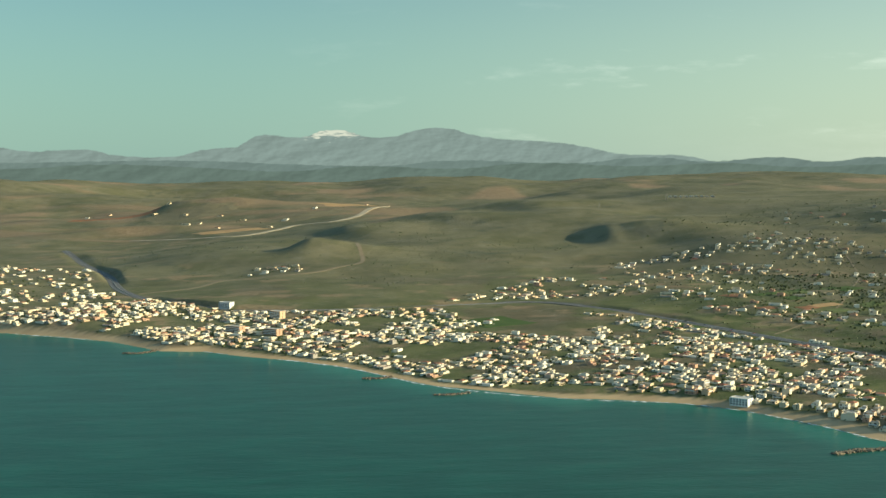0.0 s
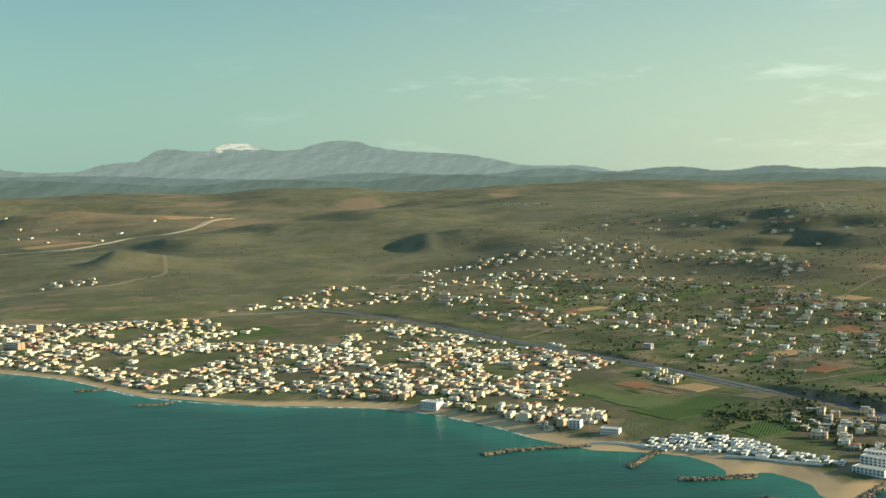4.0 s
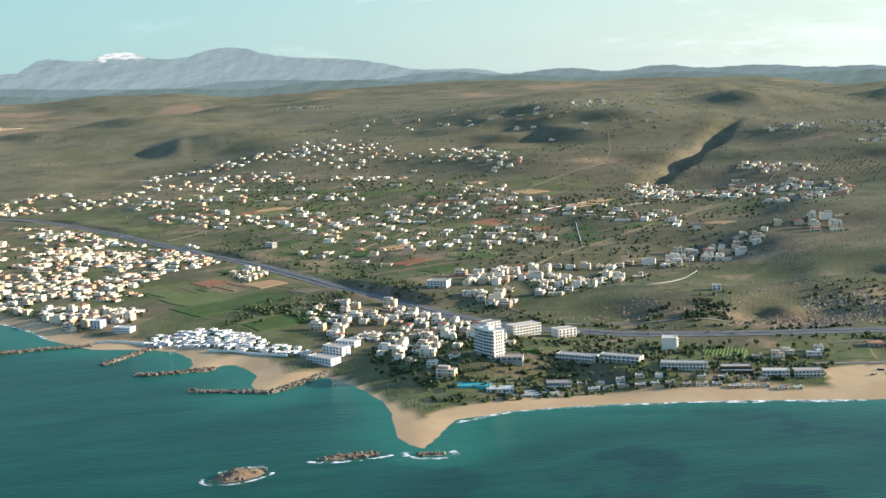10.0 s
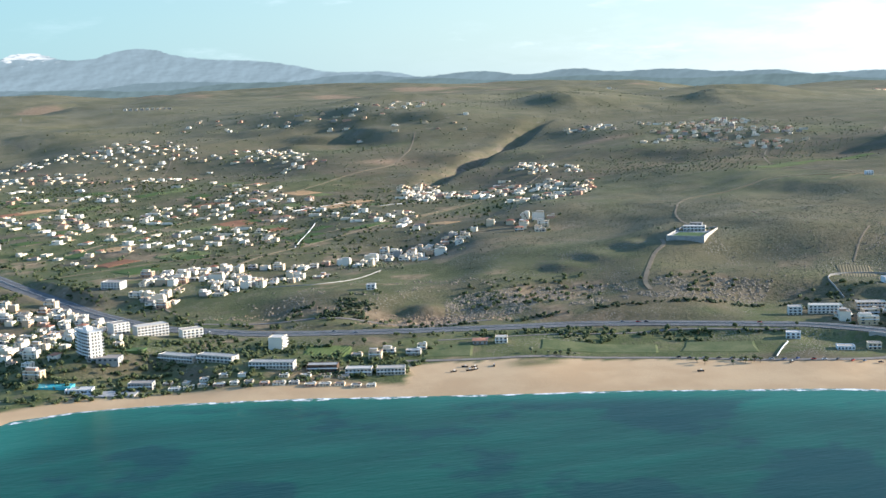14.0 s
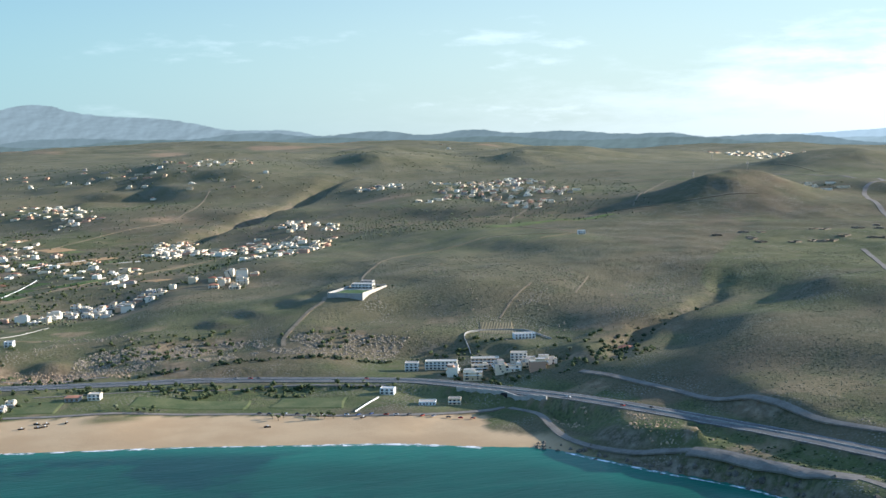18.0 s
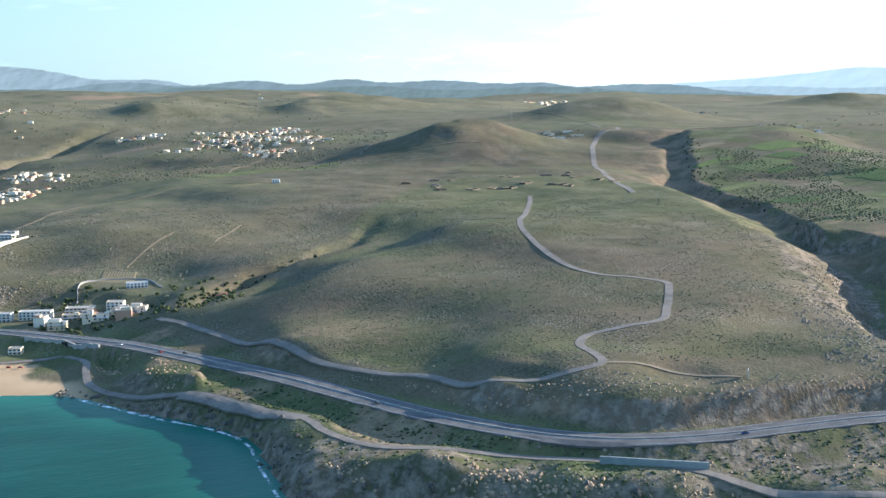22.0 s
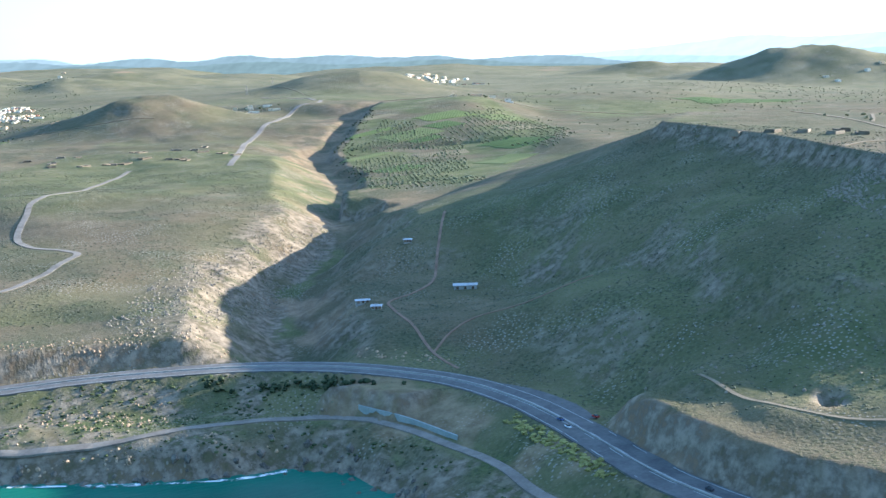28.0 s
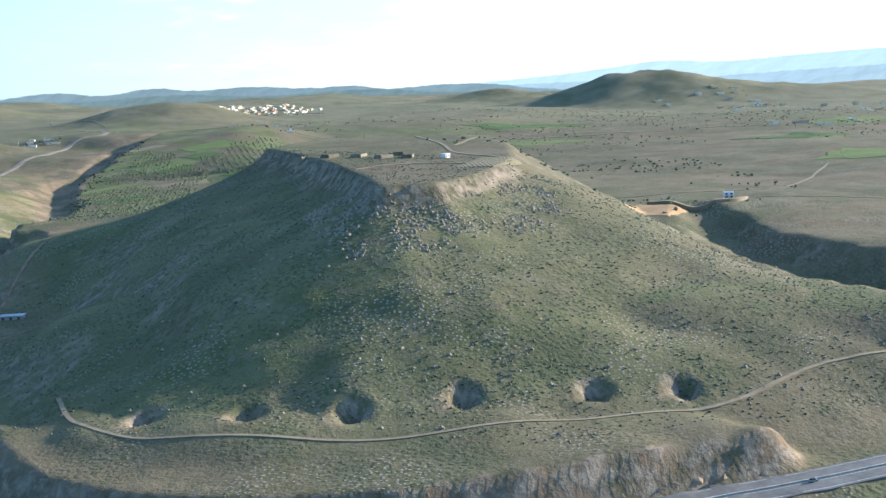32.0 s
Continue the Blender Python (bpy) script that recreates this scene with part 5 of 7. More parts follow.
slab("hill_hut", 1409, 56, 20, 3.4, 2.6, 1, WHITE, "white hut on the table mountain", "hut", 2)
slab("apartment_house", 880, 519, -24, 17, 6, 3, WALL, "long cream apartment house at the hill's foot", "apartments", 8)
slab("apartment_house", 902, 511, -22, 15, 6, 3, WALL, "cream apartment house with roof terraces", "apartments", 7)
slab("apartment_house", 865, 524, -24, 7, 6, 3, CREAM_WHITE, "white corner apartment house beside the highway", "apartments", 3)
slab("apartment_house", 920, 507, -24, 9, 6, 3, WALL, "reddish apartment house at the gully", "apartments", 4)
slab("beach_bar", 848, 450, -24, 8, 6, 1, WHITE, "low white beach tavern with terrace", "tavern", 5)
slab("beach_bar", 860, 445, -24, 6, 5, 2, WALL, "pink and white beach tavern", "tavern", 3)
slab("roadside_house", 837, 478, -30, 7, 5, 2, WHITE, "white house in a walled plot", "house", 3)
slab("farm_house", 700, 518, -20, 6, 5, 2, WALL, "unfinished two-storey house by the highway", "house", 3)
slab("lone_house", 664, 650, -20, 5, 4.5, 2, WHITE, "white house on the rocky slope", "house", 2)
slab("concrete_frame", 434, 1010, -40, 7, 6, 3, CONCRETE, "unfinished concrete house frame", "building", 3)


def shed(x, y, turn, w, d, h, mat, label):
    """A long shed: posts, walls and a gently pitched sheet roof."""
    ob = new("shed")
    ob.matrix_basis = pose(x, y, at(x, y), 0, 0, turn)
    part("wall", shape((-w / 2, w / 2, -d / 2, d / 2, -2.5, h)), CONCRETE, ob)
    bm = bmesh.new()
    hip(bm, -w / 2 - 0.4, w / 2 + 0.4, -d / 2 - 0.5, d / 2 + 0.5, h + 0.01, 0.5)
    part("roof", bm, mat, ob, "pale sheet roof")
    for k in range(3):
        part("opening", GLASS_DOOR, None, ob, "", pose(-w / 3 + w / 3 * k, -d / 2, 0.1))
    free(x, y, w * 0.6)
    return tagged(ob, label, "shed", "farm sheds in the shaded valley")


GLASS_DOOR = mesh_of("opening", shape((-0.5, 0.5, -0.06, 0.06, 0, 1.1)), SHUTTER)
shed(1248, 143, -32, 9.5, 5, 1.7, METAL, "long farm shed with pale sheet roof")
shed(1202, 134, -30, 4, 3.4, 1.3, METAL, "small farm shed with pale sheet roof")
shed(1205, 152, -20, 5.5, 3, 1.2, METAL, "open farm shed with white sheet roof")
shed(1258, 210, -30, 3.5, 3, 1.2, METAL, "tiny stable with sheet roof")
shed(690, 521, -20, 7, 6, 1.8, TILES, "low hall with a red tiled roof")
bm = bmesh.new()
hip(bm, -4.2, 4.2, -3.2, 3.2, 1.65, 1.1)
red = slab("red_roof_house", 975, 489, -35, 7.6, 5.6, 1, WALL, "house under a red tiled roof in the gully", "house", 4, rail=False)
part("roof", bm, TILES, red, "red hipped tile roof")

# ---- towns and villages ----
TOWN_EAST = [(-420, 1290), (-300, 1215), (-180, 1120), (-60, 1040), (30, 930), (130, 865), (200, 840), (215, 990), (180, 1120), (60, 1180), (20, 1320), (-160, 1335), (-260, 1440)]
TOWN_MIDDLE = [(200, 840), (250, 790), (285, 735), (330, 745), (345, 790), (330, 880), (380, 975), (330, 1100), (270, 1220), (205, 1200), (180, 1120), (215, 990)]
settle(TOWN_EAST, 10.8, -38, False, "houses of the seaside town", 0.78, 40, 0.86, 3)
SEA_FRONT = [(200, 840), (250, 790), (285, 735), (330, 745), (338, 770), (290, 830), (225, 890)]
settle(SEA_FRONT, 9.6, -40, True, "houses at the town's sea front", 0.75, 40, 0.9, 3)
settle([(-20, 1318), (80, 1335), (165, 1312), (223, 1262), (267, 1215), (205, 1200), (120, 1230), (60, 1180)], 13, -35, False, "houses below the highway", 0.42, 60, 0.9, 3)
settle([(396, 905), (400, 858), (412, 850), (422, 880), (415, 915)], 8.6, -30, True, "houses among the fields", 0.9, 20, 0.8, 2)
settle([(345, 945), (375, 925), (398, 955), (402, 985), (372, 1080), (345, 1080)], 9.6, -38, False, "houses beside the highway", 0.85, 30, 0.85, 3)
settle(TOWN_MIDDLE, 10.6, -40, False, "houses of the seaside town", 0.7, 40, 0.86, 3)
settle([(-800, 1900), (-620, 2060), (-420, 1850), (-340, 1600), (-280, 1440), (-420, 1300), (-700, 1450)], 22, -30, False, "houses of the seaside town", 0.65)
settle([(440, 640), (500, 600), (530, 628), (490, 720), (460, 770), (430, 700)], 10, -30, True, "houses behind the resort", 0.8, 40, 0.84, 5)
settle([(462, 560), (490, 540), (500, 590), (470, 610), (455, 590)], 9.5, -30, True, "houses behind the resort", 0.8, 40, 0.8, 5)
settle([(528, 722), (546, 676), (585, 692), (640, 722), (692, 766), (690, 792), (600, 806), (545, 796)], 10.4, -28, True, "village above the highway", 0.68, 25, 0.88, 4)
settle([(456, 578), (474, 536), (496, 528), (535, 572), (500, 592)], 11, -25, True, "small houses in the hotel gardens", 0.6, 20, 0.85)
settle([(690, 792), (730, 785), (800, 822), (790, 845), (705, 830)], 10.5, -25, True, "white houses at the hill's foot", 0.9)
settle([(440, 1010), (520, 800), (640, 830), (800, 900), (760, 1120), (700, 1350), (560, 1450), (420, 1500), (300, 1420), (360, 1200)], 21, -28, False, "scattered farm houses", 0.5, 70)
settle([(250, 1430), (420, 1520), (640, 1420), (800, 1500), (780, 1720), (560, 1840), (330, 1780)], 19, -28, False, "houses on the long slope", 0.5, 80)
settle([(800, 1140), (830, 1270), (895, 1300), (925, 1235), (1000, 1330), (1015, 1200), (950, 1000), (890, 930), (858, 1028)], 12.5, -35, False, "village at the ravine", 0.55, 45, 0.95)
settle([(1100, 1560), (1165, 1670), (1300, 1690), (1400, 1600), (1345, 1300), (1240, 1130), (1180, 1130), (1230, 1340), (1150, 1330)], 14, -30, False, "hill village", 0.4, 70, 0.95)
settle([(840, 1820), (930, 1800), (1080, 1950), (1040, 2050), (900, 1990)], 26, -20, False, "houses on the hill top", 0.55, 60)
settle([(480, 1700), (800, 1720), (1050, 1650), (1120, 2200), (750, 2300), (520, 2000)], 48, -20, False, "houses on the hill top", 0.45, 120)
settle([(868, 512), (935, 490), (930, 472), (880, 492)], 7.2, -20, True, "houses at the beach bend", 0.9)
settle([(60, 1400), (170, 1425), (300, 1440), (340, 1600), (200, 1610)], 17, -30, False, "houses above the highway", 0.6)
settle([(760, 815), (800, 860), (850, 850), (830, 800)], 12, -20, True, "houses in the trees", 0.6)
for k in range(9):
    place_house(590 + 11 * k, 2620 + (k % 2) * 3, -8, "row of white ridge houses", 0, 1.1)
settle([(2330, 2280), (2620, 2330), (2720, 2780), (2440, 2820)], 36, 20, False, "far hill town", 0.8, 120, 1.5)
settle([(2800, 1230), (2960, 1230), (3120, 1500), (2880, 1540)], 46, -20, False, "far hill town", 0.6, 90, 1.5)
settle([(2180, 480), (2330, 500), (2330, 660), (2180, 640)], 40, -20, False, "farms on the plain", 0.5, 90, 1.3)
settle([(1690, 940), (1800, 920), (1820, 990), (1720, 1010)], 26, -20, False, "farms above the valley", 0.6, 60, 1.0)
settle([(1490, 1060), (1560, 1060), (1560, 1130), (1500, 1120)], 22, -20, False, "farms above the valley", 0.6, 60, 1.0)
settle([(1980, 1840), (2250, 2050), (2480, 1980), (2200, 1700)], 34, -20, False, "far hill town", 0.6, 90, 1.3)
settle([(2300, 800), (2900, 1250), (3100, 1100), (2600, 650)], 62, -20, False, "far hill town", 0.4, 150, 1.3)
settle([(1500, 2900), (2000, 3400), (2700, 3000), (2100, 2500)], 110, -20, False, "far hill town", 0.3, 200, 1.4)
settle([(-700, 2700), (-200, 2600), (100, 3000), (-300, 3600), (-900, 3300)], 95, -20, False, "far valley farms", 0.3, 200, 1.3)
settle([(-180, 1700), (-110, 1700), (-110, 1760), (-170, 1770)], 18, -20, False, "houses beside the quarry track", 0.9)


RESORT = [(336, 684), (362, 669), (386, 646), (406, 629), (420, 612), (428, 616), (418, 636), (405, 655), (398, 674), (384, 690), (368, 699), (344, 697)]


def resort_hut(px, py, turn):
    """A white resort hut with a flat roof behind a low parapet, a door and a pane."""
    m = pose(px, py, at(px, py), 0, 0, turn) @ Matrix.Diagonal((rng.uniform(0.75, 1.25), rng.uniform(0.8, 1.2), rng.uniform(0.7, 1.3), 1))
    if "hut" not in MODELS:
        ob = MODELS["hut"] = part("resort_hut", shape((-1.5, 1.5, -1.6, 1.6, -1.5, 1.6), (-1.5, 1.5, -1.6, -1.5, 1.6, 1.85), (-1.5, -1.4, -1.5, 1.6, 1.6, 1.85), (1.4, 1.5, -1.5, 1.6, 1.6, 1.85)), WHITE)
        part("roof", shape((-1.4, 1.4, -1.5, 1.6, 1.604, 1.66)), FLAT_ROOF, ob)
        part("window", PANE, None, ob, "", pose(0.5, -1.6, 0.9))
        part("door", DOOR, None, ob, "", pose(-0.6, -1.6, 0.0))
        ob.matrix_basis = m
    else:
        ob = copy_thing(MODELS["hut"], m)
    tagged(ob, "small white resort hut with a flat roof", "hut", "white resort huts behind the beach")


c_, s_ = math.cos(radians(-44)), math.sin(radians(-44))
for u_ in np.arange(-75, 75, 4.1):
    for v_ in np.arange(-30, 30, 4.7):
        a_, b_ = u_ + rng.uniform(-0.9, 0.9), v_ + rng.uniform(-0.9, 0.9) + 2.0 * math.sin(u_ * 0.11)
        px_, py_ = 385 + a_ * c_ - b_ * s_, 662 + a_ * s_ + b_ * c_
        if not inside(np.array([px_]), np.array([py_]), RESORT)[0] or not free(px_, py_, 3.1):
            continue
        if rng.random() < 0.82:
            resort_hut(px_, py_, -44 + rng.choice((0, 0, 90)) + rng.uniform(-8, 8))
        else:
            TOWN_TREES.append((px_, py_))
# low bungalows along the hotel beach
for k in range(14):
    x, y = 541 + 6.4 * k, 503 - 2.5 * k + (k % 3)
    if free(x, y, 3):
        place_house(x, y, -21, "beach bungalows", 1, 0.62)
for k in range(10):
    x, y = 538 + 8.6 * k + rng.uniform(-1, 1), 513 - 2.9 * k + rng.uniform(-1, 1)
    if free(x, y, 3):
        place_house(x, y, -21 + rng.choice((0, 90)), "beach bungalows", 1, 0.6)
for x, y, k in ((636, 515, 7), (644, 521, 3), (655, 516, 4), (661, 523, 0), (628, 520, 1)):
    place_house(x, y, -22, "houses by the beach road", k, 0.8)
    TOWN_TREES.extend((x + rng.uniform(-6, 6), y - rng.uniform(2, 7)) for _ in range(5))
# ruined stone pens on the plateau
for k in range(26):
    x, y = rng.uniform(1205, 1370), 0
    y = 985 - 0.19 * x + rng.uniform(-40, 45)
    if not free(x, y, 7):
        continue
    w, d = rng.uniform(2.5, 5), rng.uniform(2, 4)
    pen = part("stone_pen", shape((-w, w, -d, -d + 0.5, -1, 0.9), (-w, w, d - 0.5, d, -1, 0.8), (-w, -w + 0.5, -d + 0.5, d - 0.5, -1, 0.7), (w - 0.5, w, -d + 0.5, d - 0.6, -1, 1.0)), ROCK)
    pen.matrix_basis = pose(x, y, at(x, y), 0, 0, rng.uniform(0, 90))
    tagged(pen, "roofless dry-stone pen on the plateau", "ruin", "stone pens")
for x, y, turn_ in ((1378, 100, 20), (1388, 92, 35), (1392, 78, 10), (1399, 70, 50), (1374, 118, 25), (1402, 84, 70)):
    ruin = tagged(part("stone_ruin", shape((-3.4, 3.4, -2.4, -1.9, -1, 1.3), (-3.4, 3.4, 1.9, 2.4, -1, 1.0), (-3.4, -2.9, -1.9, 1.9, -1, 1.5), (2.9, 3.4, -1.9, 1.0, -1, 0.8)), ROCK), "low ruined stone house on the table mountain", "ruin", "stone ruins")
    ruin.matrix_basis = pose(x, y, at(x, y), 0, 0, turn_)


# ---- trees, bushes and rocks ----
def ico(level=1):
    bm = bmesh.new()
    bmesh.ops.create_icosphere(bm, subdivisions=level, radius=1.0)
    co, fs = np.array([v.co for v in bm.verts]), [[v.index for v in f.verts] for f in bm.faces]
    bm.free()
    return co, fs


BALL, BALL_FACES = ico(1)
noise_rng = np.random.RandomState(11)


def clump_template(lumps, spread_out, flat=0.8):
    """A crown of rough lumps of leaves."""
    co, fs = [], []
    for k in range(lumps):
        r = noise_rng.uniform(0.38, 0.62)
        place = noise_rng.uniform(-1, 1, 3) * spread_out * np.array([1, 1, 0.6]) + np.array([0, 0, 0.55])
        fs += [[v + len(BALL) * k for v in f] for f in BALL_FACES]
        co.append(BALL * noise_rng.uniform(0.6, 1.35, (len(BALL), 1)) * r * np.array([1, 1, flat]) + place)
    return np.vstack(co), fs, [0] * len(fs)


CROWNS = [clump_template(5, 0.5) for _ in range(5)]
SMALL_CROWNS = [clump_template(3, 0.42) for _ in range(6)]
TUFTS = [(BALL * noise_rng.uniform(0.55, 1.35, (len(BALL), 1)) * np.array([1, 1, 0.6]) + np.array([0, 0, 0.15]), BALL_FACES, [0] * len(BALL_FACES)) for _ in range(5)]
STONES = [(np.round(BALL * noise_rng.uniform(0.6, 1.3, (len(BALL), 1)), 1), BALL_FACES, [0] * len(BALL_FACES)) for _ in range(5)]


def scatter(name, templates, xy, size, mat, label, category, sink=0.1, uneven=0.35):
    xy = np.array(xy)
    z = at(xy[:, 0], xy[:, 1])
    places = []
    for (x, y), h in zip(xy, z):
        s = size * rng.uniform(1 - uneven, 1 + uneven)
        places.append((rng.randrange(len(templates)), x, y, h - sink * s, rng.uniform(0, 6.3), (s * rng.uniform(0.85, 1.15), s, s * rng.uniform(0.8, 1.15)), rng.random()))
    return spread(name, templates, places, (mat,), label, category)


def dry(xy, coast=6, road=8):
    """Keeps places on land and off the roads."""
    p = np.array(xy, float)
    ok = (signed(p[:, 0], p[:, 1], LAND, COAST) > coast) & (line_dist(p[:, 0], p[:, 1], HIGHWAY) > road)
    for line in (COAST_ROAD, SERVICE_ROAD, UPPER_ROAD):
        ok &= line_dist(p[:, 0], p[:, 1], line) > 4
    return p[ok]


def strewn(ring, count, clump=0, limit=0.5):
    """Random places inside a ring, in clumps where asked."""
    r = np.array(ring, float)
    p = noise_rng.uniform(r.min(0), r.max(0), (count * 4, 2))
    ok = inside(p[:, 0], p[:, 1], ring)
    if clump:
        ok &= fractal(p[:, 0] + 900, p[:, 1], clump, 3) > limit
    return p[ok][:count]


def orchard(ring, gap, turn):
    r = np.array(ring, float)
    (cx, cy), reach, c = r.mean(0), np.abs(r - r.mean(0)).max() * 1.5, radians(turn)
    u, v = np.meshgrid(np.arange(-reach, reach, gap), np.arange(-reach, reach, gap))
    u, v = u + noise_rng.uniform(-0.15, 0.15, u.shape) * gap, v + noise_rng.uniform(-0.15, 0.15, u.shape) * gap
    x, y = (cx + u * math.cos(c) - v * math.sin(c)).ravel(), (cy + u * math.sin(c) + v * math.cos(c)).ravel()
    ok = inside(x + 30 * (fractal(x, y, 40) - 0.5), y + 30 * (fractal(y, x, 40) - 0.5), ring) & (noise_rng.rand(len(x)) < 0.93) & (fractal(x, y, 45) > 0.4)
    return np.stack([x[ok], y[ok]], -1)


town_trees = dry(TOWN_TREES, 10, 9)
scatter("town_trees", SMALL_CROWNS, town_trees, 1.5, PINE, "dark garden trees between the houses", "trees")
GROVES = [([(1352, 430), (1420, 410), (1500, 560), (1580, 700), (1590, 860), (1500, 760), (1448, 650), (1400, 540)], 5.2, 20), ([(1580, 560), (1660, 620), (1740, 860), (1640, 900), (1590, 720)], 5.8, -20),
          ([(975, 1010), (1090, 960), (1170, 1120), (1160, 1260), (1050, 1300), (1010, 1180)], 8.5, 10), ([(500, 1000), (560, 960), (620, 1010), (570, 1060)], 6.0, 28),
          ([(600, 1200), (660, 1180), (700, 1290), (630, 1300)], 7.5, 28), ([(480, 1280), (560, 1260), (590, 1340), (500, 1380)], 8, 28),
          ([(660, 770), (700, 760), (720, 785), (690, 800)], 4.5, 20), ([(700, 1000), (780, 980), (800, 1080), (720, 1100)], 7, 28), ([(1180, 1040), (1300, 1130), (1250, 1230), (1160, 1150)], 9, 10)]
groves = np.vstack([orchard(*g) for g in GROVES])
scatter("olive_grove", SMALL_CROWNS, dry(groves), 1.35, OLIVE, "rows of grey-green olive trees", "olive trees")
thicket = np.vstack([strewn([(606, 606), (650, 596), (664, 612), (640, 632), (612, 626)], 150, 12, 0.5), strewn([(660, 572), (720, 562), (860, 548), (862, 553), (722, 568), (664, 579)], 200, 16, 0.42), strewn([(1112, 92), (1148, 68), (1162, 42), (1168, 46), (1158, 70), (1124, 96)], 150, 10, 0.45), strewn([(950, 450), (980, 490), (1010, 515), (1050, 528), (1050, 540), (1005, 530), (970, 505), (940, 465)], 130, 9, 0.54)])
scatter("thicket", CROWNS, dry(thicket, 8, 9), 1.25, DENSE, "dark evergreen thicket below the rocks", "trees", 0.1, 0.4)
hedges = np.vstack([strewn([(450, 870), (560, 620), (700, 572), (700, 585), (570, 632), (465, 880)], 260), strewn([(380, 1000), (520, 780), (800, 850), (900, 1100), (700, 1500), (400, 1600)], 1500, 60, 0.52),
                    strewn([(640, 640), (720, 590), (860, 560), (860, 600), (760, 650)], 120, 40, 0.5), strewn([(440, 500), (640, 480), (660, 500), (560, 600), (460, 640)], 420, 20, 0.5), strewn([(450, 590), (468, 522), (500, 490), (640, 484), (650, 505), (560, 560), (500, 610)], 520),
                    strewn([(690, 520), (850, 470), (860, 500), (700, 550)], 170, 25, 0.52), strewn([(880, 420), (960, 430), (1000, 500), (960, 560), (870, 560)], 180, 25, 0.5),
                    strewn([(300, 1500), (800, 1400), (1100, 1900), (700, 2300), (400, 2000)], 200, 25, 0.5), strewn([(398, 748), (408, 718), (426, 714), (426, 737)], 70),
                    strewn([(380, 700), (460, 680), (470, 760), (400, 770)], 130, 20, 0.52), strewn([(655, 558), (740, 535), (862, 486), (862, 476), (740, 524), (655, 547)], 170), strewn([(470, 800), (500, 720), (535, 645), (600, 590), (655, 572), (655, 580), (604, 600), (545, 655), (512, 725), (482, 800)], 260)])
scatter("hedge_trees", CROWNS, dry(hedges, 12, 9), 1.5, PINE, "dark hedges and loose trees among the fields", "trees")
flank = strewn([(1330, 415), (1372, 490), (1418, 590), (1446, 690), (1473, 752), (1528, 830), (1606, 945), (1616, 935), (1545, 815), (1492, 735), (1464, 680), (1434, 580), (1384, 480)], 700, 22, 0.46)
scatter("bank_trees", CROWNS, dry(flank), 0.9, DENSE, "dark bushes on the shaded valley flank", "trees", 0.1, 0.5)
band = np.vstack([strewn([(690, 582), (860, 554), (880, 572), (770, 622), (700, 624)], 3200, 13, 0.4), strewn([(560, 640), (640, 600), (700, 625), (760, 640), (700, 690), (620, 680)], 420, 13, 0.52), strewn([(880, 560), (1010, 500), (1100, 620), (960, 760), (880, 700)], 500, 22, 0.55)])
scatter("outcrop_rocks", STONES, dry(band, 1, 8), 0.55, ROCK, "weathered limestone outcrops on the hillside", "rocks", 0.35, 0.65)
slopes = np.vstack([strewn([(1195, -70), (1290, -170), (1480, -190), (1500, -40), (1420, 20), (1390, 200), (1250, 260), (1180, 120)], 13000, 9, 0.36),
                    strewn([(900, 430), (960, 260), (1010, 200), (1140, 150), (1270, 310), (1330, 560), (1200, 700), (1000, 700)], 11000, 30, 0.42),
                    strewn([(700, 600), (880, 560), (1000, 560), (1100, 800), (900, 900), (760, 760)], 5200, 40, 0.42), strewn([(905, 300), (930, 170), (1060, 70), (1140, 20), (1180, 60), (1060, 140), (960, 210)], 1500, 14, 0.4)])
scatter("scrub", TUFTS, dry(slopes, 3, 6), 0.31, BUSH, "low thorny scrub on the dry slopes", "shrubs", 0.05, 0.55)
stones = np.vstack([strewn([(1195, -60), (1290, -165), (1480, -190), (1480, -40), (1390, 20), (1300, 20), (1240, 60)], 550, 10, 0.5),
                    strewn([(1100, 122), (1130, 128), (1180, 205), (1262, 310), (1300, 372), (1280, 372), (1230, 318), (1150, 235), (1104, 165)], 2600, 12, 0.38), strewn([(1300, -50), (1330, -66), (1385, -50), (1420, 0), (1404, 0), (1372, -24), (1340, -36), (1324, -28), (1338, 12), (1320, 20), (1305, -20)], 1500, 9, 0.42),
                    strewn([(905, 300), (920, 180), (1060, 60), (1130, 20), (1150, 50), (1040, 105), (945, 200)], 450, 12, 0.42), strewn([(940, 330), (1000, 180), (1110, 128), (1120, 140), (1010, 195), (955, 320)], 500, 12, 0.45)])
scatter("loose_rocks", STONES, dry(stones, 1, 6.2), 0.5, ROCK, "pale limestone rocks strewn on the slope", "rocks", 0.3, 0.6)

# dark scrub added to make the slopes above the sea look shaded
coast_scrub = np.vstack([strewn(BETWEEN, 2600, 12, 0.42), strewn(SEAWARD, 2200, 12, 0.44)])
scatter("coast_scrub", TUFTS, dry(coast_scrub, 3, 7.5), 0.55, PINE, "dark low scrub standing for shade on the slopes above the sea", "shrubs", 0.05, 0.5)
broom = strewn([(1176, -4), (1172, -36), (1167, -64), (1163, -62), (1167.5, -36), (1171.5, -4)], 170)
scatter("broom", TUFTS, dry(broom, 3, 7.2), 0.75, BROOM, "yellow-green broom beside the highway", "shrubs", 0.05, 0.4)

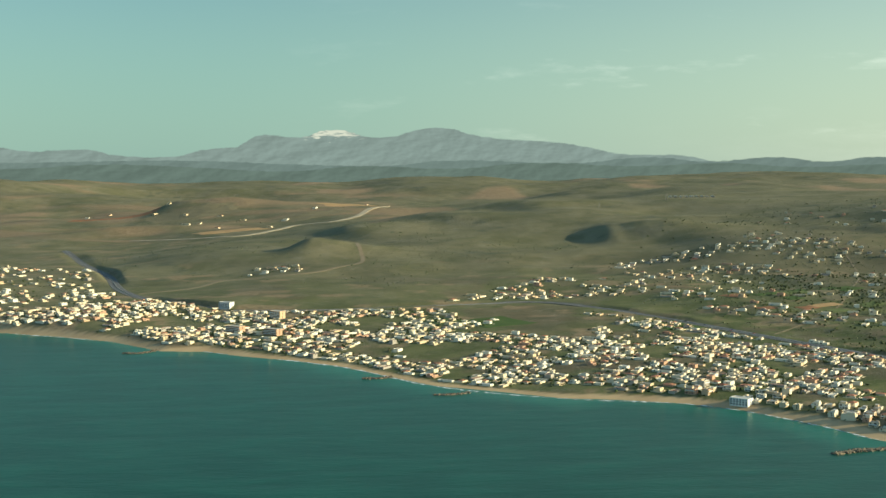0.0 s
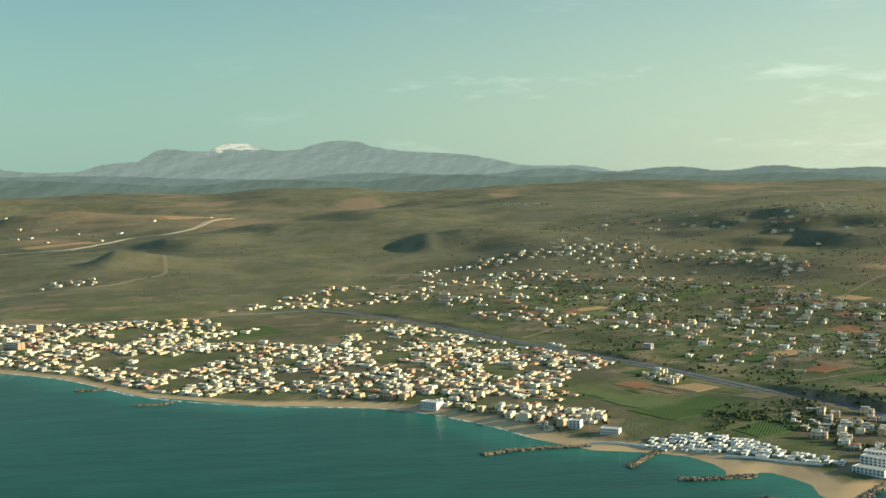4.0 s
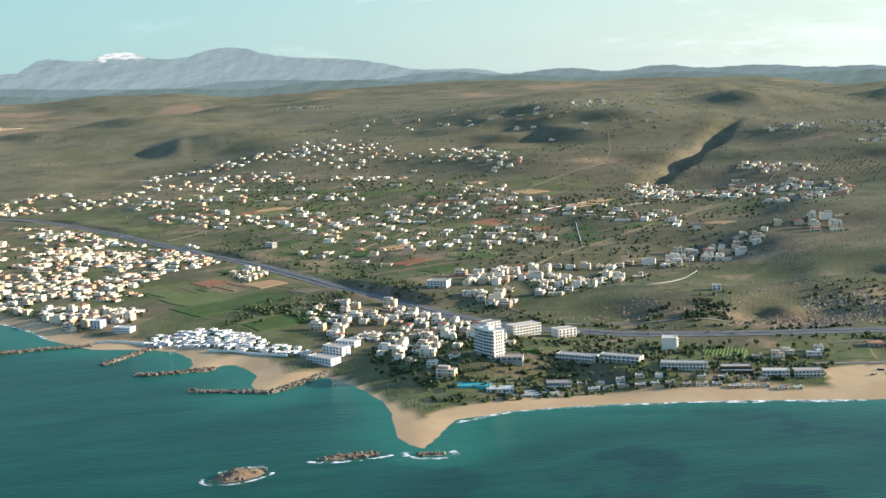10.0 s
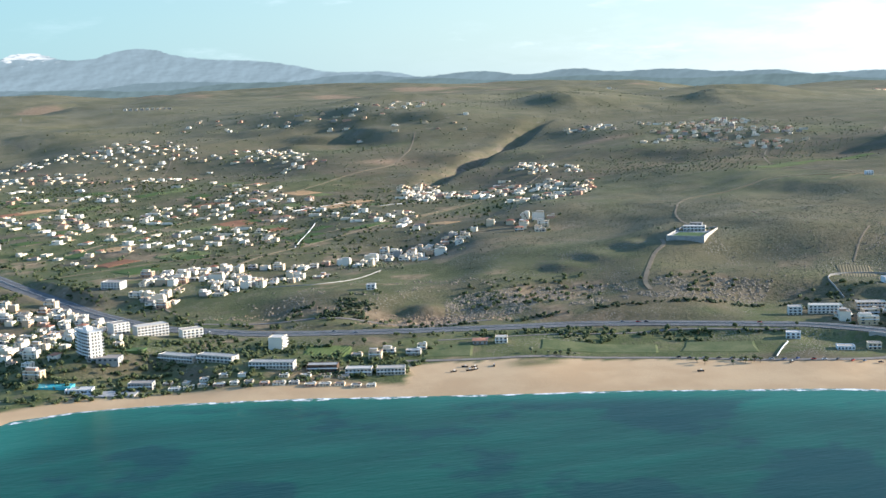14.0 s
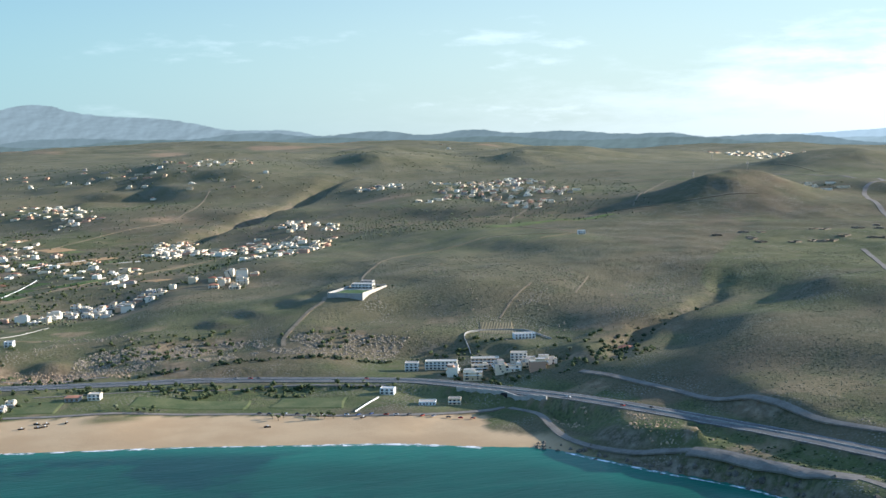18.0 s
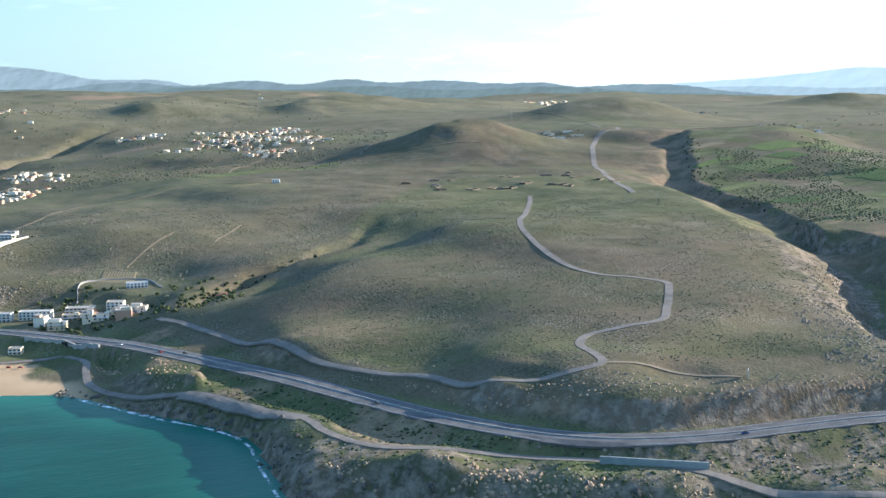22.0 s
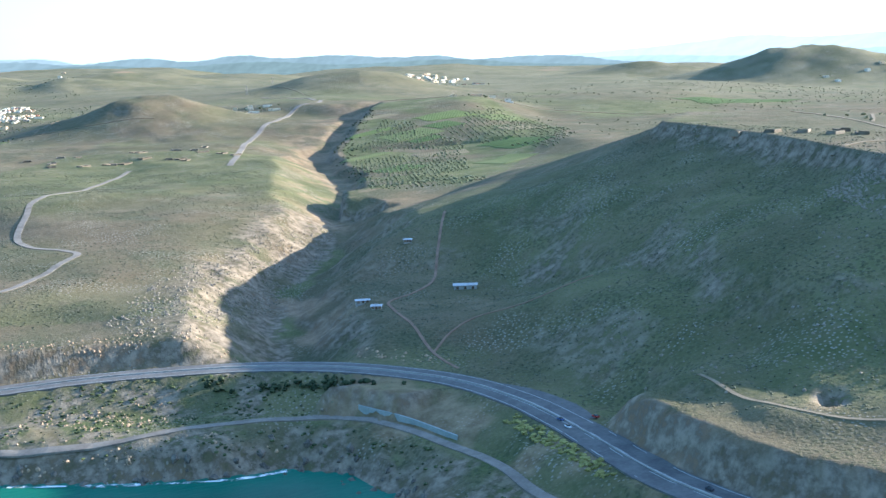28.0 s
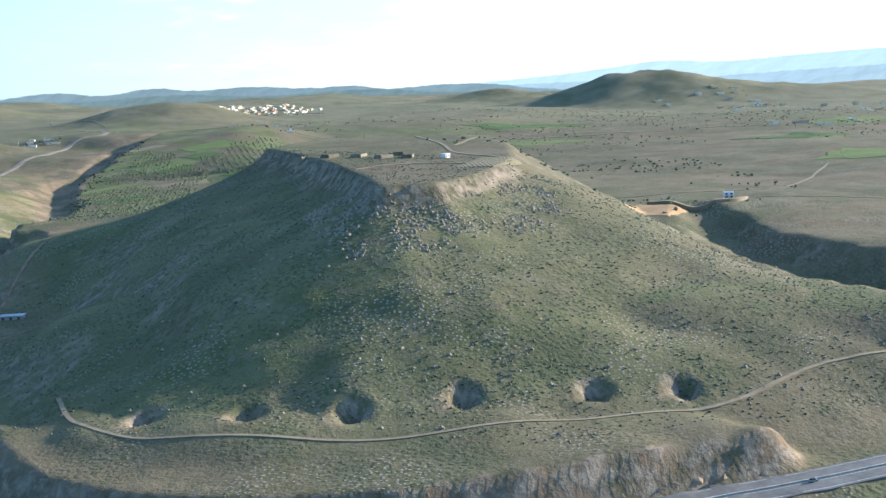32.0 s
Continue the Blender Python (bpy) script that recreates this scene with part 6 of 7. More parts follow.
cliff_rocks = np.vstack([strewn([(640, 588), (660, 583), (722, 568), (724, 582), (665, 606)], 650), strewn([(560, 640), (600, 620), (640, 600), (640, 618), (590, 640)], 120), strewn([(960, 280), (985, 195), (1040, 148), (1110, 128), (1112, 138), (1045, 160), (995, 205)], 900), strewn([(1000, 134), (1040, 118), (1110, 92), (1112, 74), (1060, 86), (1020, 112)], 420, 12, 0.44)])
scatter("cliff_rocks", STONES, dry(cliff_rocks, 1, 9), 0.5, OCHRE_ROCK, "broken limestone blocks in the road cutting", "rocks", 0.4, 0.5)
outcrop = np.vstack([strewn([(918, 190), (936, 178), (962, 150), (990, 124), (976, 112), (940, 150)], 700, 10, 0.47), strewn([(886, 398), (902, 394), (926, 330), (914, 300), (900, 320)], 160, 12, 0.45),
                     strewn([(1000, 125), (1060, 84), (1120, 50), (1124, 42), (1060, 66), (1000, 104)], 500, 10, 0.5), strewn([(664, 584), (700, 580), (702, 592), (668, 602)], 180), strewn([(1120, 122), (1160, 100), (1190, 60), (1196, 66), (1165, 108), (1122, 132)], 150)])
scatter("ochre_rocks", STONES, dry(outcrop, 1, 9), 0.6, OCHRE_ROCK, "ochre boulders piled on the rocky headland", "rocks", 0.35, 0.55)
bench_edge = np.vstack([strewn([(1186, -48), (1178, -80), (1178, -110), (1195, -136), (1250, -176), (1330, -192), (1330, -200), (1250, -184), (1186, -140), (1172, -110), (1176, -60)], 420)])
scatter("cut_rocks", STONES, dry(bench_edge, 1, 8), 0.8, OCHRE_ROCK, "broken reddish rock in the highway cut", "rocks", 0.4, 0.6)
waterline = np.vstack([np.array(COAST_WEST[k][:2]) + (np.array(COAST_WEST[k + 1][:2]) - np.array(COAST_WEST[k][:2])) * noise_rng.rand(16, 1) ** 2 + noise_rng.normal(0, 3.0, (16, 2)) for k in range(16, 34)])
scatter("shore_rocks", STONES, waterline, 0.9, SEA_ROCK, "dark wave-washed rocks at the cliff foot", "rocks", 0.3, 0.85)
dots = np.vstack([strewn([(380, 1000), (520, 790), (640, 700), (820, 800), (1000, 1100), (1050, 1500), (700, 1750), (380, 1650), (260, 1440)], 2600), strewn([(500, 1650), (1100, 1500), (1500, 1700), (1700, 2300), (700, 2500), (450, 2100)], 1700, 40, 0.47),
                  strewn([(1050, 1000), (1300, 1000), (1500, 1500), (1250, 1650), (1080, 1450)], 900, 60, 0.45), strewn([(1600, 500), (2300, 300), (2900, 900), (2600, 1600), (1900, 1200)], 1500, 110, 0.47), strewn([(-500, 1900), (0, 1500), (300, 1500), (300, 2300), (-300, 2400)], 700, 90, 0.5),
                  strewn([(1440, 40), (1640, 40), (1800, 300), (1600, 500), (1480, 250)], 500, 50, 0.47)])
scatter("loose_trees", SMALL_CROWNS, dry(dots, 14, 9), 1.15, OLIVE, "loose olive and carob trees over the country", "trees", 0.1, 0.5)


def tree(height, crown_mat, lumps):
    """One tree: a bent tapered trunk with limbs, and a crown of leaf clumps."""
    bm = bmesh.new()
    for a, lean, top in ((0, 0.0, 0.62), (1, 0.35, 0.8), (3, 0.35, 0.75), (5, 0.3, 0.78)):
        rings = []
        for s in range(4):
            t = s / 3
            r = (0.055 if not a else 0.035) * height * (1 - 0.6 * t)
            c = Vector((lean * height * t * math.cos(a), lean * height * t * math.sin(a), height * (-0.08 + (top + 0.08) * t if not a else 0.35 + (top - 0.35) * t)))
            rings.append([bm.verts.new(c + Vector((r * math.cos(q * 1.0472), r * math.sin(q * 1.0472), 0))) for q in range(6)])
        for lo, hi in zip(rings, rings[1:]):
            for q in range(6):
                bm.faces.new((lo[q], lo[(q + 1) % 6], hi[(q + 1) % 6], hi[q]))
    trunk = part("tree", bm, BARK)
    co, fs, _ = clump_template(lumps, 0.62, 0.85)
    me = bpy.data.meshes.new("crown")
    me.from_pydata((co * height * 0.42 + np.array([0, 0, height * 0.5])).tolist(), [], fs)
    me.materials.append(crown_mat)
    crown = new("crown", me)
    crown.parent = trunk
    return trunk


TREES = [tree(2.6, PINE, 12), tree(2.2, OLIVE, 10), tree(3.0, PINE, 14)]
first = set()
LINES = [((690, 536), (850, 490), 16, "tamarisk trees beside the beach road"), ((703, 492), (707, 491), 2, "tamarisk trees beside the beach road"), ((716, 490), (727, 488), 7, "tamarisk trees beside the beach road"), ((773, 455), (777, 454), 3, "tamarisk trees beside the beach road"), ((788, 449), (801, 447), 9, "tamarisk trees beside the beach road"), ((470, 545), (640, 498), 26, "trees in the hotel gardens"),
         ((480, 525), (600, 500), 16, "trees in the hotel gardens"), ((560, 560), (680, 520), 16, "trees in the hotel gardens"), ((452, 590), (500, 530), 12, "trees in the hotel gardens"), ((390, 730), (470, 690), 10, "trees at the green field"),
         ((880, 470), (950, 500), 10, "trees at the beach bend"), ((860, 690), (905, 660), 6, "trees in the villa yard")]
for (x0, y0), (x1, y1), count, group in LINES:
    for k in range(count):
        s = (k + rng.uniform(0.1, 0.9)) / count
        x, y = x0 + (x1 - x0) * s + rng.uniform(-4, 4), y0 + (y1 - y0) * s + rng.uniform(-4, 4)
        if not free(x, y, 1.8):
            continue
        t = rng.randrange(3)
        m = pose(x, y, at(x, y), 0, 0, rng.uniform(0, 360)) @ Matrix.Scale(rng.uniform(0.75, 1.25), 4)
        ob = TREES[t] if t not in first else copy_thing(TREES[t], m)
        first.add(t)
        ob.matrix_basis = m
        tagged(ob, ("dark round-crowned evergreen tree on dry grass", "grey-green olive tree on dry grass", "tall dark evergreen tree in a garden")[t], "tree", group)


# ---- fields ----
def field(x, y, w, l, turn, k, words):
    """A worked plot that follows the ground, with a raised rim of earth."""
    c, q = math.cos(radians(turn)), math.sin(radians(turn))
    u, v = np.meshgrid(np.linspace(-w / 2, w / 2, max(3, int(w / 2))), np.linspace(-l / 2, l / 2, max(3, int(l / 2))), indexing="ij")
    edge = np.minimum(w / 2 - np.abs(u), l / 2 - np.abs(v)) < 0.01
    u, v = u + 0.06 * w * (grain(u + x, v + y, 17) - 0.5) * 2, v + 0.06 * l * (grain(u + y, v - x, 17) - 0.5) * 2
    X, Y = x + u * c - v * q, y + u * q + v * c
    Z = at(X, Y) + np.where(edge, -0.4, 0.36)
    i = np.arange(X.size).reshape(X.shape)
    me = bpy.data.meshes.new("field")
    me.from_pydata(np.stack([X, Y, Z], -1).reshape(-1, 3).tolist(), [], np.stack([i[:-1, :-1], i[1:, :-1], i[1:, 1:], i[:-1, 1:]], -1).reshape(-1, 4).tolist())
    me.materials.append(FIELDS[k])
    return tagged(new("field", me), words[k], "field", kind="structure")


FIELD_WORDS = ["sown green field in straight rows", "pale green pasture plot", "tilled red-brown field", "bare ochre field", "fallow brown plot", "bright green sown field", "smooth green meadow with dry patches"]
for f in ((418, 838, 26, 30, 28, 3), (392, 770, 70, 46, 28, 0), (372, 800, 40, 50, 28, 1), (405, 905, 34, 30, 28, 0), (380, 860, 22, 26, 28, 2), (352, 830, 20, 40, 28, 1), (420, 700, 52, 28, 25, 0), (398, 842, 5, 34, 28, 2), (408, 846, 5, 34, 28, 4), (388, 836, 5, 34, 28, 2), (378, 830, 5, 30, 28, 0), (366, 842, 6, 34, 28, 4), (430, 812, 6, 22, 28, 2), (440, 790, 18, 24, 28, 4),
          (270, 1190, 46, 50, 30, 0), (110, 1236, 60, 60, 30, 0), (60, 1250, 40, 40, 30, 1),
          (1540, 800, 60, 16, 12, 5), (1590, 880, 44, 18, 10, 4), (1397, 466, 62, 22, 12, 0), (1480, 690, 60, 14, 20, 1), (1610, 780, 40, 30, 10, 0), (1660, 720, 50, 30, 10, 4), (1690, 800, 50, 30, 10, 1), (1560, 730, 36, 20, 12, 0), (1533, 656, 50, 24, -12, 4), (1455, 590, 50, 30, 20, 0), (1560, 760, 60, 40, 12, 1), (1600, 640, 50, 60, 10, 0), (1640, 830, 60, 40, 10, 5), (1540, 560, 50, 36, 20, 1),
          (673, 515, 26, 22, -20, 6), (615, 531, 24, 22, -20, 5), (742, 498, 58, 20, -22, 6), (797, 478, 38, 22, -27, 6), (1185, 1010, 120, 16, 14, 5), (1120, 985, 60, 24, 14, 1), (935, 575, 24, 22, -20, 4), (1404, 18, 46, 20, 40, 4), (1524, 54, 34, 28, 30, 3), (-300, 2560, 160, 60, 30, 3), (-150, 2780, 180, 80, 40, 4), (-60, 3080, 200, 100, 40, 3),
          (-420, 2900, 200, 120, 20, 4), (-250, 3300, 220, 120, 30, 1), (-620, 3000, 200, 100, 20, 2), (1880, 210, 100, 60, 30, 5), (2050, 420, 140, 70, 20, 0), (2300, 560, 160, 70, 20, 1), (1900, 620, 120, 60, 10, 5), (2100, 900, 160, 80, 10, 0), (2500, 900, 200, 80, 10, 1)):
    field(*f, FIELD_WORDS)
for k in range(220):
    x, y = rng.uniform(360, 800), rng.uniform(800, 1420)
    if inside(np.array([x]), np.array([y]), [(450, 1010), (520, 810), (640, 850), (800, 920), (760, 1200), (680, 1420), (500, 1440), (360, 1380)])[0] and free(x, y, 13):
        field(x, y, rng.uniform(18, 40), rng.uniform(16, 30), 28 + rng.uniform(-4, 4), rng.choice((0, 0, 0, 1, 1, 2, 3, 4)), FIELD_WORDS)


# ---- shore: jetties, islets, surf ----
def rock_bank(name, line, width, height, label, category, count, top=RUBBLE, low=0.0):
    """A bank of quarry rock along a line: a core with a flat top and loose boulders on its flanks."""
    p = spline(line, 3)
    q = np.gradient(p, axis=0)
    q /= np.linalg.norm(q, axis=1)[:, None]
    side = np.stack([-q[:, 1], q[:, 0]], -1)
    prof = [(-width * 0.8, -2.5), (-width * 0.4, height * 0.4), (-width * 0.22, height * 0.75), (width * 0.22, height * 0.75), (width * 0.4, height * 0.4), (width * 0.8, -2.5)]
    co = [[*(p[i] + side[i] * o), z] for i in range(len(p)) for o, z in prof]
    n6 = len(prof)
    faces = [(i * n6 + k, i * n6 + k + 1, (i + 1) * n6 + k + 1, (i + 1) * n6 + k) for i in range(len(p) - 1) for k in range(n6 - 1)]
    faces += [tuple(range(n6)), tuple(reversed(range((len(p) - 1) * n6, len(p) * n6)))]
    me = bpy.data.meshes.new(name)
    me.from_pydata(co, [], faces)
    me.materials.append(top)
    ob = tagged(new(name, me), label, category)
    for k in range(min(count * 4, 220)):
        i = rng.randrange(len(p) - 1)
        o = rng.choice((-1, 1)) * rng.uniform(low, 0.62) * width
        x, y = p[i] + (p[i + 1] - p[i]) * rng.random() + side[i] * o
        c = STONES[k % 5][0]
        s = rng.uniform(0.4, 0.95)
        stone = bpy.data.meshes.get("boulder_%s" % (k % 5)) or bpy.data.meshes.new("boulder_%s" % (k % 5))
        if not stone.vertices:
            stone.from_pydata(c.tolist(), [], BALL_FACES)
            stone.materials.append(RUBBLE)
        part("boulder", stone, None, ob, "", pose(x, y, height * rng.uniform(0.35, 0.8) * (1.15 - abs(o) / width * 1.4), rng.uniform(0, 90), 0, rng.uniform(0, 360)) @ Matrix.Scale(s, 4))
    return ob


rock_bank("jetty", [(312, 699), (286, 699), (264, 696), (249, 689)], 4.5, 1.2, "long curved rock jetty with a sandy top", "jetty", 50, DIRT, 0.26)
rock_bank("jetty", [(348, 682), (333, 663), (319, 644)], 4.0, 1.1, "short rock jetty below the white huts", "jetty", 40)
rock_bank("jetty", [(376, 613), (366, 612), (350, 611), (336, 613)], 4.0, 1.2, "rock jetty closing the first pocket beach", "jetty", 50)
rock_bank("jetty", [(430, 583), (410, 562), (399, 553), (384, 560), (362, 569)], 4.0, 1.2, "long rock jetty round the sand spit", "jetty", 60)
rock_bank("jetty", [(8, 968), (-2, 962), (-14, 962)], 4.0, 1.0, "small rock jetty below the town", "jetty", 20)
rock_bank("jetty", [(62, 896), (50, 890), (36, 890)], 3.0, 0.8, "low rock breakwater below the town", "jetty", 20)
rock_bank("jetty", [(-196, 1128), (-206, 1112), (-222, 1112)], 5.0, 1.0, "sandy rock groyne below the beach hotels", "jetty", 20)

def islet(x, y, a, b, turn, height, label, count):
    """A low uneven rock in the sea, with loose boulders on it."""
    r, q = np.meshgrid(np.linspace(0, 1, 12), np.linspace(0, 2 * math.pi, 48, endpoint=False), indexing="ij")
    edge = 0.75 + 0.5 * fractal(np.cos(q) * 20 + x, np.sin(q) * 20 + y, 14)
    u, v = a * r * edge * np.cos(q), b * r * edge * np.sin(q)
    c, d = math.cos(radians(turn)), math.sin(radians(turn))
    X, Y = x + u * c - v * d, y + u * d + v * c
    Z = height * (1 - r ** 2.2) * (0.35 + 1.3 * fractal(X, Y, 5)) - 0.9 * r ** 3
    i = np.arange(r.size).reshape(r.shape)
    nxt = np.roll(i, -1, 1)
    me = bpy.data.meshes.new("islet")
    me.from_pydata(np.stack([X, Y, Z], -1).reshape(-1, 3).tolist(), [], np.stack([i[:-1], i[1:], nxt[1:], nxt[:-1]], -1).reshape(-1, 4).tolist())
    me.materials.append(OCHRE_ROCK)
    ob = tagged(new("islet", me), label, "islet")
    for k in range(count):
        p, w = rng.uniform(0, 6.28), rng.uniform(0.2, 0.95)
        px, py = x + w * (a * math.cos(p) * c - b * math.sin(p) * d), y + w * (a * math.cos(p) * d + b * math.sin(p) * c)
        part("boulder", bpy.data.meshes["boulder_%s" % (k % 5)], None, ob, "", pose(px, py, max(0.05, height * 0.7 * (1 - w * w)), rng.uniform(0, 90), 0, rng.uniform(0, 360)) @ Matrix.Scale(rng.uniform(0.4, 0.9), 4))
    return ob


def ring_surf(x, y, a, b, turn, start, end, width, label):
    c, d = math.cos(radians(turn)), math.sin(radians(turn))
    q = [radians(w) for w in range(start, end + 1, 15)]
    surf([(x + a * math.cos(w) * c - b * math.sin(w) * d, y + a * math.cos(w) * d + b * math.sin(w) * c) for w in q], width, label)


islet(379, 428, 12, 6.5, 20, 2.0, "low wave-washed ochre rock islet", 30)
islet(423, 439, 15, 4, 0, 1.0, "flat rock reef in the surf", 36)
islet(452, 432, 7, 3, -20, 0.7, "low rocks off the sand point", 24)


def surf(line, width, label):
    p = spline(line, 3)
    q = np.gradient(p, axis=0)
    q /= np.linalg.norm(q, axis=1)[:, None]
    side = np.stack([-q[:, 1], q[:, 0]], -1)
    w = width * (0.4 + 1.2 * grain(p[:, 0], p[:, 1], 14))[:, None]
    a, b = p - side * w * 0.8, p + side * w * 0.2
    co = np.concatenate([np.hstack([a, np.full((len(p), 1), 0.06)]), np.hstack([(a + b) / 2, np.full((len(p), 1), 0.16)]), np.hstack([b, np.full((len(p), 1), 0.06)])])
    n1 = len(p)
    faces = [(r * n1 + i, r * n1 + i + 1, (r + 1) * n1 + i + 1, (r + 1) * n1 + i) for r in (0, 1) for i in range(n1 - 1)]
    me = bpy.data.meshes.new("surf")
    me.from_pydata(co.tolist(), [], faces)
    me.materials.append(FOAM)
    return tagged(new("surf", me), label, "surf", kind="stuff")


surf([(470, 474), (500, 482), (545, 478), (592, 467), (641, 451), (682, 438), (727, 425), (771, 408), (811, 393), (845, 371)], 3.2, "thin white surf along the sandy beach")
surf([(872, 350), (886, 318), (900, 290), (910, 270), (914, 248), (909, 215), (905, 186)], 1.8, "white surf at the foot of the cliffs")
surf([(965, 127), (1000, 103), (1025, 94), (1043, 77), (1075, 55), (1103, 40), (1122, 37)], 2.0, "white surf at the foot of the cliffs")
surf([(-372, 1266), (-246, 1189), (-149, 1115), (-33, 1023), (40, 925), (125, 869), (205, 842), (256, 785), (287, 722)], 2.6, "thin white surf below the town")


ring_surf(379, 428, 13.5, 8, 20, 150, 330, 2.6, "white water round the rock islet")
ring_surf(379, 428, 14, 8, 20, 20, 110, 1.8, "white water round the rock islet")
ring_surf(423, 439, 17, 5.5, 0, 180, 340, 2.4, "white water over the reef")
ring_surf(452, 432, 9, 5, -20, 160, 400, 2.6, "white water over the low rocks")


# ---- small things ----
def car(x, y, turn):
    """A parked or halted car: body, cabin, four wheels."""
    m = pose(x, y, at(x, y) + 0.3, 0, 0, turn)
    if "car" in MODELS:
        return tagged(copy_thing(MODELS["car"], m), "small car standing on the road", "car", "cars")
    bm = shape((-1.15, 1.15, -0.46, 0.46, 0.18, 0.5))
    bmesh.ops.bevel(bm, geom=list(bm.edges), offset=0.06, segments=1)
    ob = MODELS["car"] = part("car", bm, CAR_PAINT)
    bm = shape((-0.7, 0.62, -0.42, 0.42, 0.5, 0.82))
    for v in bm.verts:
        if v.co.z > 0.7:
            v.co.x *= 0.72
            v.co.y *= 0.88
    part("cabin", bm, GLASS, ob, "dark glazed cabin")
    bm = bmesh.new()
    bmesh.ops.create_cone(bm, cap_ends=True, segments=10, radius1=0.17, radius2=0.17, depth=0.12, matrix=Matrix.Rotation(radians(90), 4, "X"))
    wheel = mesh_of("wheel", bm, RUBBER)
    for wx_ in (-0.72, 0.72):
        for wy_ in (-0.43, 0.43):
            part("wheel", wheel, None, ob, "", pose(wx_, wy_, 0.17))
    ob.matrix_basis = m
    return tagged(ob, "small car standing on the road", "car", "cars")


step_line = spline(HIGHWAY[:, :2], 2)
way_line = np.gradient(step_line, axis=0)
for k in range(26):
    i = rng.randrange(int(len(step_line) * 0.4), len(step_line) - 120)
    a = math.atan2(way_line[i, 1], way_line[i, 0])
    o = rng.choice((-2.4, 2.4))
    car(step_line[i, 0] - math.sin(a) * o, step_line[i, 1] + math.cos(a) * o, math.degrees(a))
for x_, y_, turn_ in ((1191, -22, 95), (1181, -19, 95), (1331, -203, -12), (1262, -191, -18)):
    car(x_, y_, turn_)
for k in range(18):
    car(770 + 5.2 * k + rng.uniform(-1, 1), 466 - 2.9 * k + rng.uniform(-1, 1), -28 + rng.choice((0, 60)))


def boat(x, y, turn):
    """A small fishing boat drawn up on the sand: hull, deck, bench and a low cabin."""
    m = pose(x, y, at(x, y) + 0.05, 0, 0, turn)
    if "boat" in MODELS:
        return tagged(copy_thing(MODELS["boat"], m), "dark fishing boat drawn up on the sand", "boat", "boats on the beach")
    bm = shape((-1.5, 1.5, -0.5, 0.5, 0.0, 0.6))
    for v in bm.verts:
        if v.co.z < 0.3:
            v.co.y *= 0.5
            v.co.x *= 0.85
        if v.co.x > 0:
            v.co.y *= 0.25
            v.co.x += 0.3
    ob = MODELS["boat"] = part("boat", bm, RUBBER)
    part("deck", shape((-1.4, 0.8, -0.32, 0.32, 0.604, 0.66)), SHUTTER, ob)
    part("bench", shape((-0.5, -0.2, -0.3, 0.3, 0.664, 0.78)), DIRT, ob)
    part("cabin", shape((0.1, 0.7, -0.22, 0.22, 0.664, 1.05)), WHITE, ob, "small white wheelhouse")
    ob.matrix_basis = m
    return tagged(ob, "dark fishing boat drawn up on the sand", "boat", "boats on the beach")


for x_, y_, turn_ in ((664, 478, 10), (671, 484, -30), (675, 482, 15), (671, 477, -5), (674, 477.5, 20), (684, 480, 70), (812, 437, 30), (768, 440, -20)):
    boat(x_, y_, turn_)


def wall_line(name, line, height, thick, mat, label, base=0.8, bent=True, even=False):
    """A low wall that follows the ground, curved or with sharp corners."""
    p = spline(line, 2.5) if bent else np.vstack([np.linspace(a, b, 8) for a, b in zip(line[:-1], line[1:])])[[k for k in range(8 * len(line) - 8) if k % 8 or not k]]
    q = np.gradient(p, axis=0)
    q /= np.linalg.norm(q, axis=1)[:, None]
    side = np.stack([-q[:, 1], q[:, 0]], -1) * thick / 2
    z = at(p[:, 0], p[:, 1])
    if even:
        s = np.linspace(0, 1, len(z))
        z = np.polyval(np.polyfit(s, z, 2), s)
    co = np.concatenate([np.column_stack([p - side, z - base]), np.column_stack([p - side, z + height]), np.column_stack([p + side, z + height]), np.column_stack([p + side, z - base])])
    n1 = len(p)
    faces = [(r * n1 + i, r * n1 + i + 1, ((r + 1) % 4) * n1 + i + 1, ((r + 1) % 4) * n1 + i) for r in range(4) for i in range(n1 - 1)]
    faces += [(0, n1, 2 * n1, 3 * n1), (n1 - 1, 4 * n1 - 1, 3 * n1 - 1, 2 * n1 - 1)]
    me = bpy.data.meshes.new(name)
    me.from_pydata(co.tolist(), [], faces)
    me.materials.append(mat)
    return tagged(new(name, me), label, "wall")


wall_line("retaining_wall", [(1149, 44), (1156, 28), (1158.5, 14), (1159.6, 2)], 1.5, 0.5, GREEN_WALL, "pale green concrete wall above the coast road", 3.0, even=True)
wall_line("retaining_wall", [(992, 138), (1004, 128), (1018, 118)], 2.2, 0.7, GREEN_WALL, "pale green concrete wall below the highway", 3.0, even=True)
under = wall_line("underpass_wall", [(866, 458), (876, 443), (884, 430), (893, 412)], 1.6, 0.8, CONCRETE, "grey concrete wall of the highway underpass", 3.0)
# a solid black block stands for the shade inside the underpass
part("opening", shape((-1.6, 1.6, -0.6, 0.6, -2.2, 0.9)), RUBBER, under, "black block standing for the shaded underpass hollow", pose(881, 434, at(881, 434), 0, 0, -58))
wall_line("lane_wall", [(654, 870), (668, 920), (695, 1016)], 0.6, 0.3, WHITE, "long white lane wall between the fields")
wall_line("lane_wall", [(690, 1107), (720, 1124), (744, 1140)], 0.6, 0.3, WHITE, "white wall of a farm plot")
wall_line("lane_wall", [(770, 1093), (803, 1099)], 0.6, 0.3, WHITE, "white wall of a farm plot")
